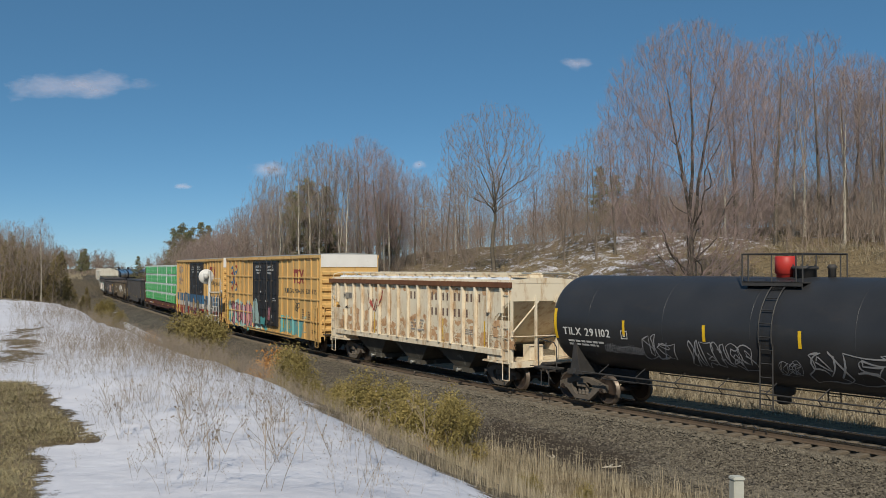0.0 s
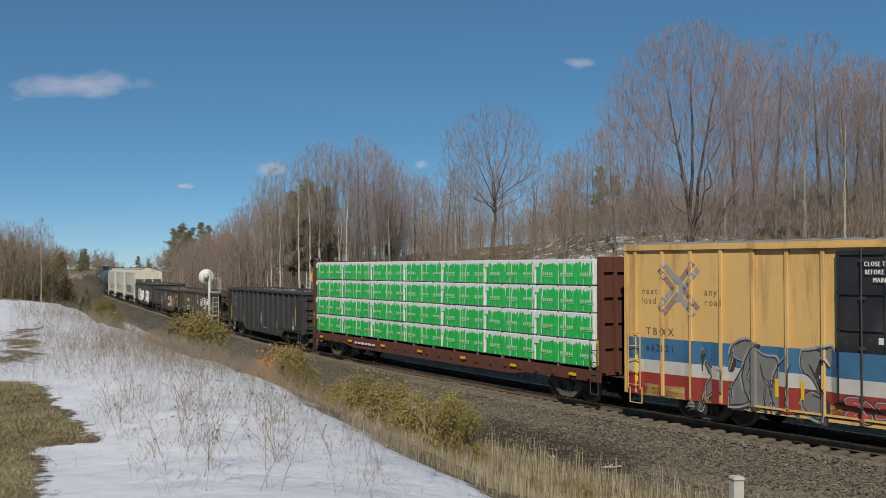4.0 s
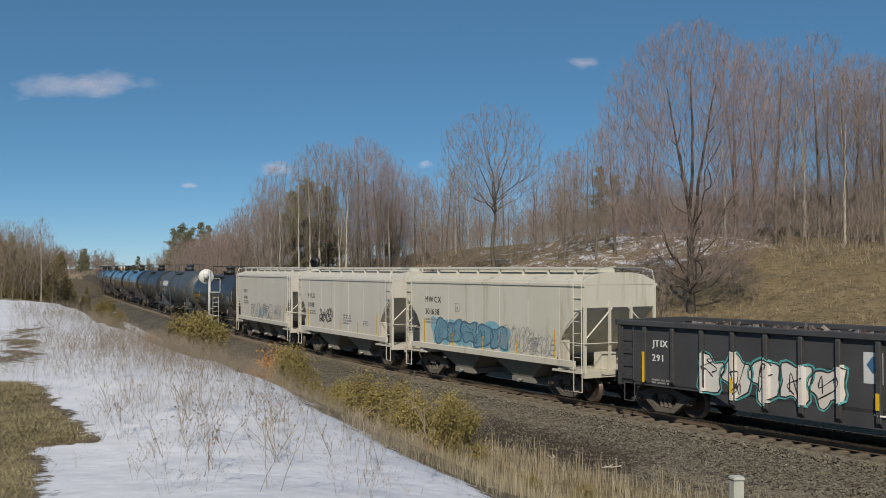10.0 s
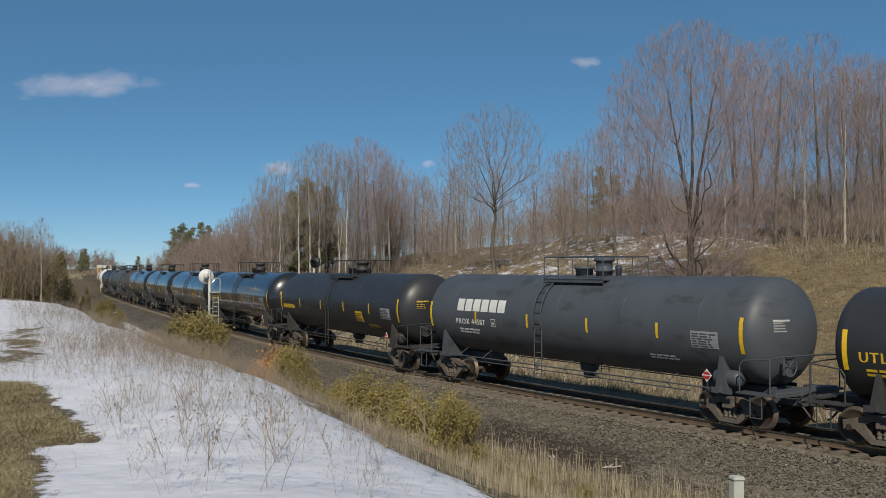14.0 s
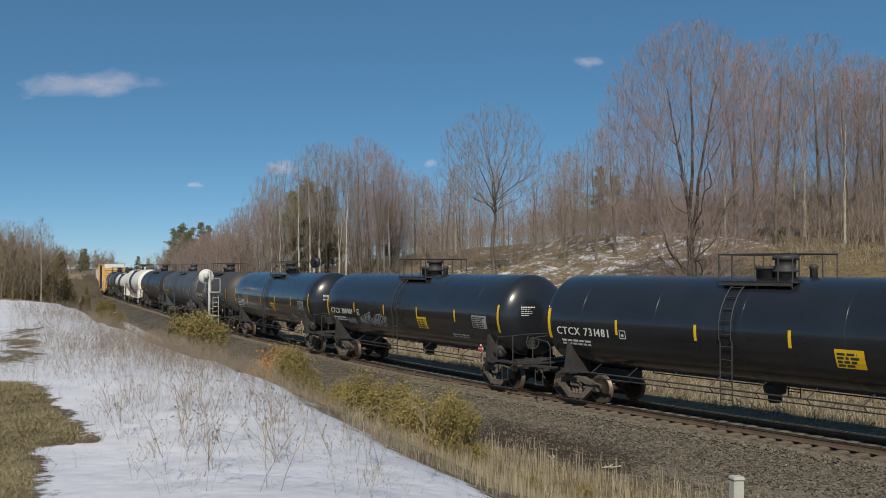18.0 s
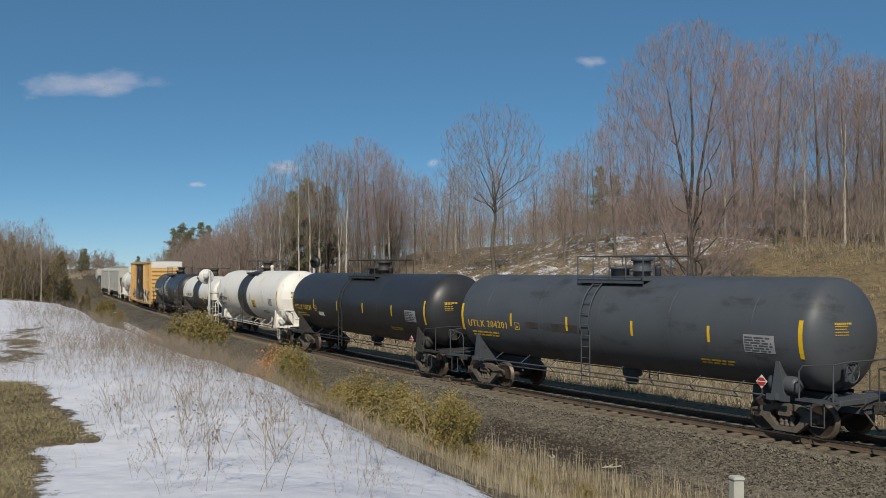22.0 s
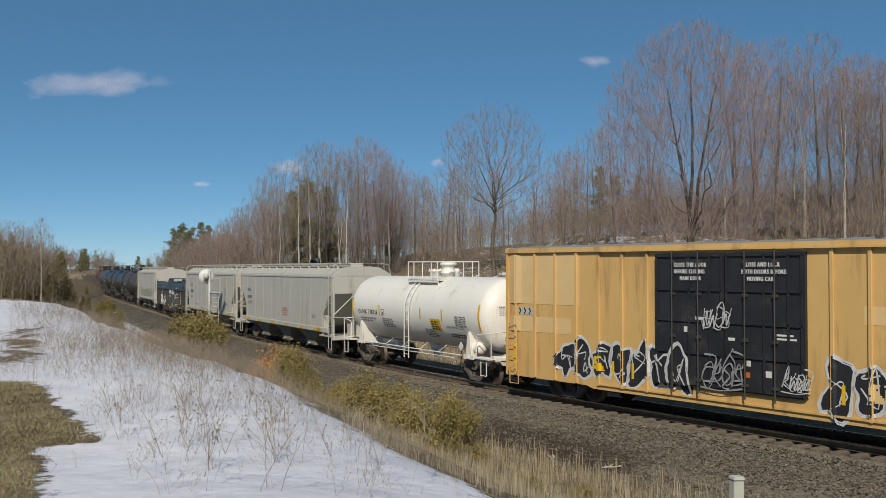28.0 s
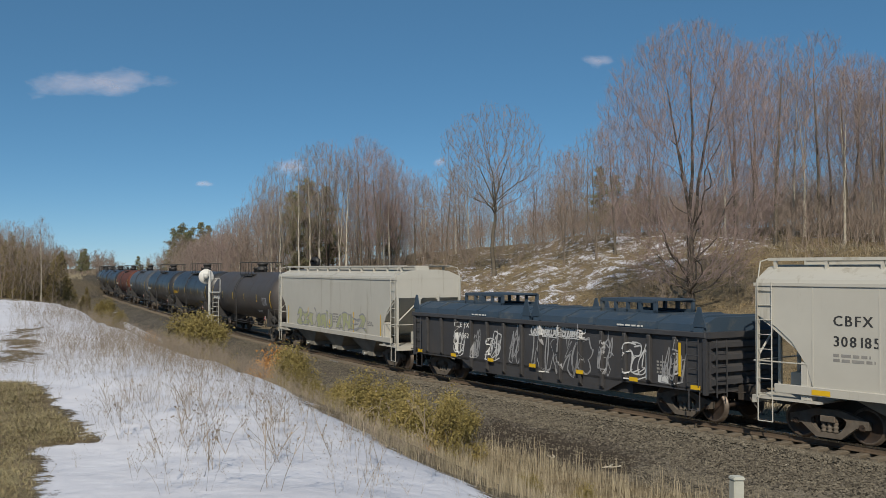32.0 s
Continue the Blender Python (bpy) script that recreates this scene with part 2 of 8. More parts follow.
def shape(fn, *a, **k):
    bm = bmesh.new()
    fn(bm, *a, **k)
    return bm


# ---- the ground: one sheet to the horizon ----
def ground_material():
    m = bpy.data.materials.new("ground cover")
    m.use_nodes = True
    nt = m.node_tree
    nd, ln = nt.nodes, nt.links
    p = nd["Principled BSDF"]
    geo = nd.new("ShaderNodeNewGeometry")

    def noise_tex(scale, detail=6, rough=.6):
        n = nd.new("ShaderNodeTexNoise")
        n.inputs["Scale"].default_value, n.inputs["Detail"].default_value, n.inputs["Roughness"].default_value = scale, detail, rough
        ln.new(geo.outputs["Position"], n.inputs["Vector"])
        return n.outputs["Fac"]

    def mixc(fac, a, b):
        x = nd.new("ShaderNodeMix")
        x.data_type = "RGBA"
        for key, val in (("Factor", fac), ("A", a), ("B", b)):
            if isinstance(val, tuple):
                x.inputs[key].default_value = (*val, 1)
            else:
                ln.new(val, x.inputs[key])
        return x.outputs["Result"]

    def rng(v, lo, hi, a=0.0, b=1.0):
        r = nd.new("ShaderNodeMapRange")
        r.inputs["From Min"].default_value, r.inputs["From Max"].default_value = lo, hi
        r.inputs["To Min"].default_value, r.inputs["To Max"].default_value = a, b
        ln.new(v, r.inputs["Value"])
        return r.outputs[0]

    def attr(name):
        a = nd.new("ShaderNodeAttribute")
        a.attribute_name = name
        return a.outputs["Fac"]

    def math_(op, a, b):
        x = nd.new("ShaderNodeMath")
        x.operation = op
        for i, val in enumerate((a, b)):
            if isinstance(val, (int, float)):
                x.inputs[i].default_value = val
            else:
                ln.new(val, x.inputs[i])
        return x.outputs[0]

    grass = mixc(rng(noise_tex(1.2), .35, .65), (.235, .178, .10), (.33, .26, .155))
    grass = mixc(rng(noise_tex(9, 8, .75), .35, .7), grass, (.095, .068, .038))
    grass = mixc(rng(noise_tex(2.6, 9, .8), .5, .62), grass, (.07, .052, .03))
    stone = nd.new("ShaderNodeTexVoronoi")
    stone.inputs["Scale"].default_value = 17
    ln.new(geo.outputs["Position"], stone.inputs["Vector"])
    gravel = mixc(rng(stone.outputs["Color"], .2, .9), (.036, .031, .024), (.225, .195, .155))
    gravel = mixc(rng(noise_tex(.5), .42, .62), gravel, mixc(rng(stone.outputs["Color"], .2, .9), (.026, .022, .017), (.155, .132, .105)))
    soil = mixc(rng(noise_tex(14, 6, .7), .4, .65), (.03, .023, .017), (.085, .066, .048))
    snow = mixc(rng(noise_tex(.7), .35, .7), (.74, .735, .785), (.62, .615, .665))
    col = mixc(attr("gravel"), grass, gravel)
    col = mixc(rng(math_("ADD", attr("soil"), math_("MULTIPLY", math_("SUBTRACT", noise_tex(2.2, 7, .7), .5), 1.6)), .42, .75), col, soil)
    edge = math_("ADD", math_("ADD", attr("snow"), math_("MULTIPLY", math_("SUBTRACT", noise_tex(.8, 9, .68), .5), 1.5)), math_("MULTIPLY", math_("SUBTRACT", noise_tex(5.5, 8, .75), .5), 1.1))
    smask = rng(edge, .47, .55)
    col = mixc(smask, col, snow)
    ln.new(col, p.inputs["Base Color"])
    p.inputs["Roughness"].default_value = .85
    p.inputs["Specular IOR Level"].default_value = .25
    calm = math_("SUBTRACT", 1.0, math_("MULTIPLY", math_("MAXIMUM", attr("gravel"), smask), .8))
    h = math_("ADD", math_("ADD", math_("MULTIPLY", math_("MULTIPLY", noise_tex(7, 7, .75), .9), calm), math_("MULTIPLY", noise_tex(1.4, 3, .5), 1.6)), math_("MULTIPLY", math_("MULTIPLY", stone.outputs["Distance"], -.35), attr("gravel")))
    bp = nd.new("ShaderNodeBump")
    bp.inputs["Strength"].default_value, bp.inputs["Distance"].default_value = .75, .07
    ln.new(h, bp.inputs["Height"]), ln.new(bp.outputs[0], p.inputs["Normal"])
    return m


GROUND = ground_material()


def BARE(y):
    """Edge of the bare grass on the bench."""
    return np.interp(y, [0, 7.95, 9.1, 9.96, 10.5, 10.75, 10.97, 11.4, 12, 13.2, 14.2, 15.1, 15.8], [-2.9, -3.18, -3.66, -4.0, -4.25, -3.9, -3.75, -4.1, -4.4, -5.2, -5.6, -6.2, -7.2])


def snow_cover(n, s, x, y):
    """Where old snow lies, 0 to 1, before the ragged edge of the material."""
    m = bench_edge(x, y)
    bench = np.interp(m, [-1.15, .1], [0, 1]) * np.interp(np.hypot(x, y), [57, 62], [1, 0])
    bare = np.clip((BARE(y) - x) / .7 + .5, 0, 1.4) * np.interp(y, [15.0, 16], [1, 0])
    worn = .62 * np.exp(-((x + 8.6 + .375 * (y - 19.8)) / .7) ** 2) * np.interp(y, [17, 19.5, 28, 31], [0, 1, 1, 0])
    hill = np.interp(-n, [9, 14, 34, 40], [0, .44, .47, .3]) * np.interp(s, [31, 40, 54, 66, 100], [0, 1, .95, .8, .45]) + .26 * np.exp(-((n + 33) / 1.3) ** 2) * np.interp(s, [34, 40], [1, 0])
    woods = np.interp(-n, [36, 44], [0, .26])
    strip = .95 * np.exp(-((n - 4.9) / .55) ** 2) * np.interp(s, [50, 60, 105, 120], [0, 1, 1, 0])
    return np.clip(np.where(n > 0, bench - bare - worn + strip, np.maximum(hill, woods)), 0, 1)


def build_ground():
    def axis(lo, hi, step, far):
        mid = list(np.arange(lo, hi + step / 2, step))
        out, d, x = [], step, hi
        while x < far:
            d *= 1.16
            x += d
            out.append(x)
        low, d, x = [], step, lo
        while x > -far:
            d *= 1.16
            x -= d
            low.append(x)
        return np.array(low[::-1] + mid + out)

    xs, ys = axis(-34, 34, 0.4, 2500), axis(-6, 92, 0.4, 2500)
    X, Y = np.meshgrid(xs, ys)
    n, s = track_coords(X, Y)
    Z = height(n, s, X, Y)
    verts = np.stack([X.ravel(), Y.ravel(), Z.ravel()], 1)
    w, hgt = len(xs), len(ys)
    i = (np.arange(hgt - 1)[:, None] * w + np.arange(w - 1)).ravel()
    faces = np.stack([i, i + 1, i + w + 1, i + w], 1)
    me = bpy.data.meshes.new("ground")
    me.vertices.add(len(verts)), me.vertices.foreach_set("co", verts.ravel())
    me.loops.add(faces.size), me.loops.foreach_set("vertex_index", faces.ravel())
    me.polygons.add(len(faces)), me.polygons.foreach_set("loop_start", np.arange(0, faces.size, 4))
    me.polygons.foreach_set("use_smooth", np.ones(len(faces), bool))
    me.update()
    gravel = np.clip(np.interp(np.abs(n + .3 * wave(X, Y, .8, 5)), [0, 4.6, 5.6], [1, 1, 0]), 0, 1)
    gravel = np.where(n < 0, np.interp(-n, [2.4, 3.2], [1, 0]), gravel)
    for name, val in (("gravel", gravel), ("soil", .8 * np.exp(-((n - 4.1) / 1.2) ** 4 - ((s - 9) / 5) ** 4) + .3 * np.exp(-((n - 4.6) / .8) ** 2)), ("snow", snow_cover(n, s, X, Y))):
        at = me.attributes.new(name, "FLOAT", "POINT")
        at.data.foreach_set("value", val.ravel().astype(np.float32))
    me.materials.append(GROUND)
    tagged(new("ground", me), "sloping ground of snow, dry grass and gravel", "ground", kind="structure")


build_ground()
# ---- the track ----
TIE = pbr("weathered creosote tie", (.19, .158, .12), (.12, .098, .075), 3, .9, 0, .5, piece=.25)
RAILM = pbr("rusty rail steel", (.17, .125, .09), (.11, .082, .06), 4, .7, .3, .15)
RAILTOP = pbr("shiny rail head", (.5, .48, .46), (.4, .38, .36), 4, .25, 1.0, .02)


def build_track():
    railway = tagged(new("railway_track"), "curved railway track with rusty rails on timber ties", "railway track", kind="structure")
    ss = np.arange(-60, 520, 2.0)
    foot, head = [(-.07, -.18), (.07, -.18), (.07, -.165), (.012, -.14), (.012, -.045), (-.012, -.045), (-.012, -.14), (-.07, -.165)], [(-.036, -.045), (.036, -.045), (.036, -.004), (.028, 0), (-.028, 0), (-.036, -.004)]
    for side in (-.7525, .7525):
        for name, prof, mat in (("rail", foot, RAILM), ("rail_head", head, RAILTOP)):
            bm = bmesh.new()
            last = None
            for s in ss:
                x, y, h = on_track(s, side)
                ring = [bm.verts.new((x - o * math.cos(h), y - o * math.sin(h), z)) for o, z in prof]
                if last:
                    for i in range(len(ring)):
                        j = (i + 1) % len(ring)
                        bm.faces.new((last[i], last[j], ring[j], ring[i]))
                last = ring
            part(name, bm, mat, railway)
    bm = bmesh.new()
    box(bm, -.115, .115, -1.3, 1.3, -.36, -.185)
    bevel(bm, .012)
    tie = mesh_of(bm, "tie", TIE)
    rest = bmesh.new()
    for i, s in enumerate(np.arange(-40, 330, .535)):
        x, y, h = on_track(s)
        m = pose(x, y, random.uniform(-.012, .006), 0, 0, math.degrees(h) - 90 + random.uniform(-1, 1))
        if s < 110:
            part("tie", tie, None, railway, at=m)
        else:
            k = len(rest.verts)
            box(rest, -.115, .115, -1.3, 1.3, -.36, -.185)
            rest.verts.ensure_lookup_table()
            for v in rest.verts[k:]:
                v.co = m @ v.co
    tagged(part("distant_ties", rest, TIE, railway), kind="stuff")


build_track()
# ---- the train: parts that all cars share ----
GLYPHS = {}


def load_glyphs(chars):
    for c in chars:
        cu = bpy.data.curves.new("glyph", "FONT")
        cu.body, cu.size, cu.resolution_u = c, 1.0, 2
        ob = new("glyph", cu)
        bpy.context.view_layer.update()
        me = bpy.data.meshes.new_from_object(ob.evaluated_get(bpy.context.evaluated_depsgraph_get()))
        vs = np.empty(len(me.vertices) * 3)
        me.vertices.foreach_get("co", vs)
        vs = vs.reshape(-1, 3)
        GLYPHS[c] = (vs, [tuple(p.vertices) for p in me.polygons])
        bpy.data.objects.remove(ob), bpy.data.curves.remove(cu), bpy.data.meshes.remove(me)


load_glyphs("ABCDEFGHIJKLMNOPQRSTUVWXYZ0123456789abcdefghijklmnopqrstuvwxyz")


def flat(y, ribs=None):
    """A flat side at -y; ribs: (spacing, half width, depth, offset) of posts that stand proud of it."""
    def at(u, v, lift=.006):
        d = 0
        if ribs:
            q = (u - ribs[3]) / ribs[0]
            if abs(q - round(q)) * ribs[0] < ribs[1]:
                d = ribs[2]
        return (u, -y - lift - d, v)
    return at


def round_side(r, cz):
    def at(u, v, lift=.006):
        a = (v - cz) / r
        return (u, -(r + lift) * math.cos(a), cz + (r + lift) * math.sin(a))
    return at


def lettering(car, text, u, v, size, mat, at, gap=1.06, wide=1.0, bold=0.0):
    """Writing on a car's side; u, v: its lower left corner."""
    bm = bmesh.new()
    for c in text:
        if c == " ":
            u += size * .36 * wide
            continue
        vs, fs = GLYPHS[c]
        w = vs[:, 0].max()
        for d in ((0,) if not bold else (-bold, 0, bold)):
            new_v = [bm.verts.new(at(u + p[0] * size * wide + d, v + p[1] * size, .006 + .001 * (d > 0) + .0005 * (d < 0))) for p in vs]
            for f in fs:
                try:
                    bm.faces.new([new_v[i] for i in f])
                except ValueError:
                    pass
        u += (w + .09) * size * wide * gap
    return part("lettering", bm, mat, car)


def patch(name, car, u0, u1, v0, v1, mat, at, lift=.008, label=""):
    bm = bmesh.new()
    nu, nv = max(1, int((u1 - u0) / .3)), max(1, int((v1 - v0) / .15))
    grid = [[bm.verts.new(at(u0 + (u1 - u0) * i / nu, v0 + (v1 - v0) * j / nv, lift)) for i in range(nu + 1)] for j in range(nv + 1)]
    for j in range(nv):
        for i in range(nu):
            bm.faces.new((grid[j][i], grid[j][i + 1], grid[j + 1][i + 1], grid[j + 1][i]))
    return part(name, bm, mat, car, label)


def small_print(car, u, v, w, h, rows, mat, at, seed=0):
    """Small data that cannot be read: bars in rows."""
    rnd = random.Random(seed)
    bm = bmesh.new()
    step = h / rows
    for r in range(rows):
        x = u
        z = v + h - (r + 1) * step
        end = u + w * rnd.uniform(.7, 1)
        while x < end:
            l = rnd.uniform(.12, .35) * min(1, w)
            q = [bm.verts.new(at(a, b)) for a, b in ((x, z), (min(x + l, end), z), (min(x + l, end), z + step * .6), (x, z + step * .6))]
            bm.faces.new(q)
            x += l + .05
    return part("small_print", bm, mat, car)


def stencil_square(car, u, v, w, mat, at):
    """A small outlined square with a bar in it."""
    bm = bmesh.new()
    ribbon(bm, [(u, v), (u + w, v), (u + w, v + w), (u, v + w), (u, v - .02)], .03, at, .007, 0)
    ribbon(bm, [(u + w * .3, v + w * .4), (u + w * .7, v + w * .4)], w * .3, at, .007, 0)
    part("stencil", bm, mat, car)


def ribbon(bm, pts, w, at, lift, sway=.25):
    """A painted stroke along pts (u, v)."""
    last = None
    for i, (u, v) in enumerate(pts):
        a, b = pts[max(i - 1, 0)], pts[min(i + 1, len(pts) - 1)]
        dx, dy = b[0] - a[0], b[1] - a[1]
        l = math.hypot(dx, dy) or 1
        k = w * (1 - sway + sway * math.sin(i * .9))
        p = bm.verts.new(at(u - dy / l * k / 2, v + dx / l * k / 2, lift))
        q = bm.verts.new(at(u + dy / l * k / 2, v - dx / l * k / 2, lift))
        if last:
            bm.faces.new((last[0], last[1], q, p))
        last = (p, q)


def blob(rnd, cu, cv, w, h, k=26):
    """A swollen letter-like outline."""
    ph = [rnd.uniform(0, 6.28) for _ in range(4)]
    am = [rnd.uniform(.05, .16) for _ in range(4)]
    out = []
    for i in range(k):
        t = 2 * math.pi * i / k
        r = 1 + sum(a * math.sin((j + 2) * t + p) for j, (a, p) in enumerate(zip(am, ph)))
        c, s = math.cos(t), math.sin(t)
        sq = 1 / max(abs(c), abs(s)) ** .55
        out.append((cu + w / 2 * r * c * sq * .88, cv + h / 2 * r * s * sq * .88))
    return out


def inside(poly, x, y):
    c, j = False, len(poly) - 1
    for i in range(len(poly)):
        (xi, yi), (xj, yj) = poly[i], poly[j]
        if (yi > y) != (yj > y) and x < (xj - xi) * (y - yi) / (yj - yi) + xi:
            c = not c
        j = i
    return c


def spline(pts, k=5):
    out = []
    for i in range(len(pts) - 1):
        p0, p1, p2, p3 = pts[max(i - 1, 0)], pts[i], pts[i + 1], pts[min(i + 2, len(pts) - 1)]
        for j in range(k):
            t = j / k
            out.append(tuple(.5 * (2 * b + (c - a) * t + (2 * a - 5 * b + 4 * c - d) * t * t + (3 * b - a - 3 * c + d) * t ** 3) for a, b, c, d in zip(p0, p1, p2, p3)))
    return out + [pts[-1]]


FORMS = (((0, 1), (1, 1), (1, .72), (.5, .3), (1, .32), (1, 0), (0, 0), (0, .3), (.5, .7), (0, .68)), ((0, 0), (.28, 1), (.74, 1), (1, 0), (.66, 0), (.6, .24), (.4, .24), (.34, 0)),
         ((0, 0), (0, 1), (1, 1), (1, .76), (.42, .73), (.42, .6), (.88, .6), (.88, .42), (.42, .4), (.42, .25), (1, .24), (1, 0)), ((0, 0), (0, 1), (.34, 1), (.36, .62), (.62, .62), (.64, 1), (1, 1), (1, 0), (.66, 0), (.62, .38), (.36, .38), (.34, 0)),
         ((0, 0), (0, 1), (.8, 1), (1, .8), (.95, .55), (.7, .45), (1, 0), (.66, 0), (.42, .3), (.36, 0)), ((0, 0), (0, 1), (.35, 1), (.62, .52), (.64, 1), (1, 1), (1, 0), (.68, 0), (.38, .46), (.34, 0)),
         ((0, .1), (0, 1), (.34, 1), (.36, .32), (.64, .32), (.66, 1), (1, 1), (1, .1), (.85, 0), (.15, 0)))


def form(rnd, u, v, w, h):
    """A blocky, letter-like outline that spells nothing."""
    base = rnd.choice(FORMS)
    tilt, flip = rnd.uniform(-.10, .10), rnd.choice((0, 1))
    pts = [((1 - a if flip else a) + rnd.gauss(0, .11) + tilt * (b - .5), b + rnd.gauss(0, .085)) for a, b in base]
    out = []
    for i, (a, b) in enumerate(pts):
        c, d = pts[(i + 1) % len(pts)]
        bow = rnd.gauss(0, .16)
        for t in (0, .25, .5, .75):
            out.append((u + w * (a + (c - a) * t - bow * math.sin(math.pi * t) * (d - b)), v + h * (b + (d - b) * t + bow * math.sin(math.pi * t) * (c - a))))
    return out


def fill_polys(name, car, polys, mat, at, lift, st=.05):
    bm = bmesh.new()
    seen = {}
    for p in polys:
        x0, x1, y0, y1 = min(q[0] for q in p), max(q[0] for q in p), min(q[1] for q in p), max(q[1] for q in p)
        for i in range(int(x0 / st) - 1, int(x1 / st) + 2):
            for j in range(int(y0 / st) - 1, int(y1 / st) + 2):
                if (i, j) not in seen and inside(p, (i + .5) * st, (j + .5) * st):
                    seen[i, j] = 1
    vv = {}
    for i, j in seen:
        q = []
        for a, b in ((i, j), (i + 1, j), (i + 1, j + 1), (i, j + 1)):
            if (a, b) not in vv:
                vv[a, b] = bm.verts.new(at(a * st, b * st, lift))
            q.append(vv[a, b])
        bm.faces.new(q)
    part(name, bm, mat, car)


def piece(car, u, v, w, h, n, seed, at, fill=None, edge=None, line=None, lw=.07, slant=.12, block=True, halo=None, shade=None):
    """Painted graffiti of n unreadable shapes, with or without a spread of colour behind them."""
    rnd = random.Random(seed)
    polys = []
    for i in range(n):
        lw_ = w / n
        hh = h * rnd.uniform(.82, 1.05)
        if block:
            p = form(rnd, u + lw_ * (i - .03), v + rnd.uniform(0, .05) * h, lw_ * 1.06, hh)
        else:
            p = blob(rnd, u + lw_ * (i + .5), v + h / 2 + rnd.uniform(-.06, .06) * h, lw_ * 1.18, hh)
        polys.append([(x + (y - v) * slant, y) for x, y in p])
    if halo:
        spread = [blob(rnd, u + w * (i + .5) / n, v + h * .48, w / n * 1.5, h * 1.08) for i in range(n)]
        fill_polys("graffiti_halo", car, [[(x, max(y, v)) for x, y in p] for p in spread], halo, at, .005, .03)
    if shade:
        fill_polys("graffiti_shade", car, [[(x + .12, y - .08) for x, y in p] for p in polys], shade, at, .006)
    if fill:
        fill_polys("graffiti_fill", car, polys, fill, at, .008)
    bm = bmesh.new()
    if edge:
        for p in polys:
            ribbon(bm, p + p[:2], lw * 1.5, at, .010)
        part("graffiti_outline", bm, edge, car)
        bm = bmesh.new()
    for p in polys:
        cu, cv = sum(q[0] for q in p) / len(p), sum(q[1] for q in p) / len(p)
        if block:
            cu, cv = cu + rnd.uniform(-.1, .1) * w / n, cv
        inner = [(cu + (x - cu) * .93, cv + (y - cv) * .93) for x, y in p]
        if line:
            ribbon(bm, inner + inner[:2], lw, at, .013)
            for _ in range(1 if block else 2):
                pts = [(cu + rnd.uniform(-.35, .35) * w / n, cv + rnd.uniform(-.38, .38) * h) for _ in range(4)]
                ribbon(bm, spline(pts), lw * .8, at, .014)
    if line:
        part("graffiti_linework", bm, line, car)
    else:
        bm.free()


LOOPS = (((.1, .1), (.0, .6), (.4, 1), (.8, .8), (.3, .45), (.7, .1), (.2, .0)), ((.9, .8), (.4, 1), (.05, .5), (.4, .0), (.9, .2)), ((.1, .0), (.15, 1), (.7, .85), (.6, .5), (.15, .5), (.9, .0)),
         ((.1, .9), (.3, .1), (.5, .7), (.7, .05), (.95, 1)), ((.9, .9), (.2, .95), (.15, .55), (.8, .5), (.75, .05), (.05, .1)), ((.1, 0), (.45, 1), (.6, .5), (.2, .35), (.9, .0)),
         ((.5, 1), (.1, .6), (.3, .05), (.8, .15), (.85, .75), (.5, 1), (.6, 1.2)))


def tag(car, u, v, w, h, seed, mat, at, lw=.035, turns=0):
    """A quick unreadable scrawl of loops and hooks."""
    rnd = random.Random(seed)
    n = turns or max(3, round(w / h / .4))
    bm = bmesh.new()
    for i in range(n):
        for again in range(2):
            k = h * rnd.uniform(.7, 1.15)
            drop = rnd.uniform(-.12, .12) * h
            flip = rnd.choice((1, -1))
            pts = [(u + w / n * (i + .5 + flip * (a - .5) * rnd.uniform(1.1, 1.9)) + .2 * b * k, v + drop + b * k + rnd.gauss(0, .06) * k) for a, b in rnd.choice(LOOPS)]
            ribbon(bm, spline(pts), lw * (.8 if again else 1), at, .010 + .0004 * (2 * i + again))
    if rnd.random() < .5:
        ribbon(bm, spline([(u - .05 * w, v - .1 * h), (u + .5 * w, v - .16 * h), (u + 1.05 * w, v - .02 * h)]), lw * .8, at, .009)
    part("graffiti_tag", bm, mat, car)


def sideframe_mesh():
    """Cast frame: an outer and an inner outline, bridged, with the spring window open."""
    outer = [(1.04, .40), (1.06, .62), (.86, .66), (.34, .82), (-.34, .82), (-.86, .66), (-1.06, .62), (-1.04, .40), (-.74, .42), (-.34, .10), (.34, .10), (.74, .42)]
    inner = [(.46, .46), (.48, .56), (.40, .62), (.25, .66), (-.25, .66), (-.40, .62), (-.48, .56), (-.46, .46), (-.38, .34), (-.25, .23), (.25, .23), (.38, .34)]
    bm = bmesh.new()
    rings = [[bm.verts.new((x, y, z)) for x, z in ring] for y in (-.085, .085) for ring in (outer, inner)]
    for i in range(12):
        j = (i + 1) % 12
        for A, B in ((rings[0], rings[1]), (rings[3], rings[2]), (rings[2], rings[0]), (rings[1], rings[3])):
            bm.faces.new((A[i], A[j], B[j], B[i]))
    bmesh.ops.recalc_face_normals(bm, faces=bm.faces[:])
    bevel(bm, .018, 1)
    return mesh_of(bm, "sideframe", TRUCK)


def spring_mesh():
    bm = bmesh.new()
    for x in (-.16, 0, .16):
        prof = [(.23, .05)]
        for k in range(4):
            prof += [(.25 + k * .1, .075), (.285 + k * .1, .075), (.30 + k * .1, .05)]
        lathe(bm, prof, 6, "z", (x, 0, 0))
    return mesh_of(bm, "spring_nest", TRUCK)


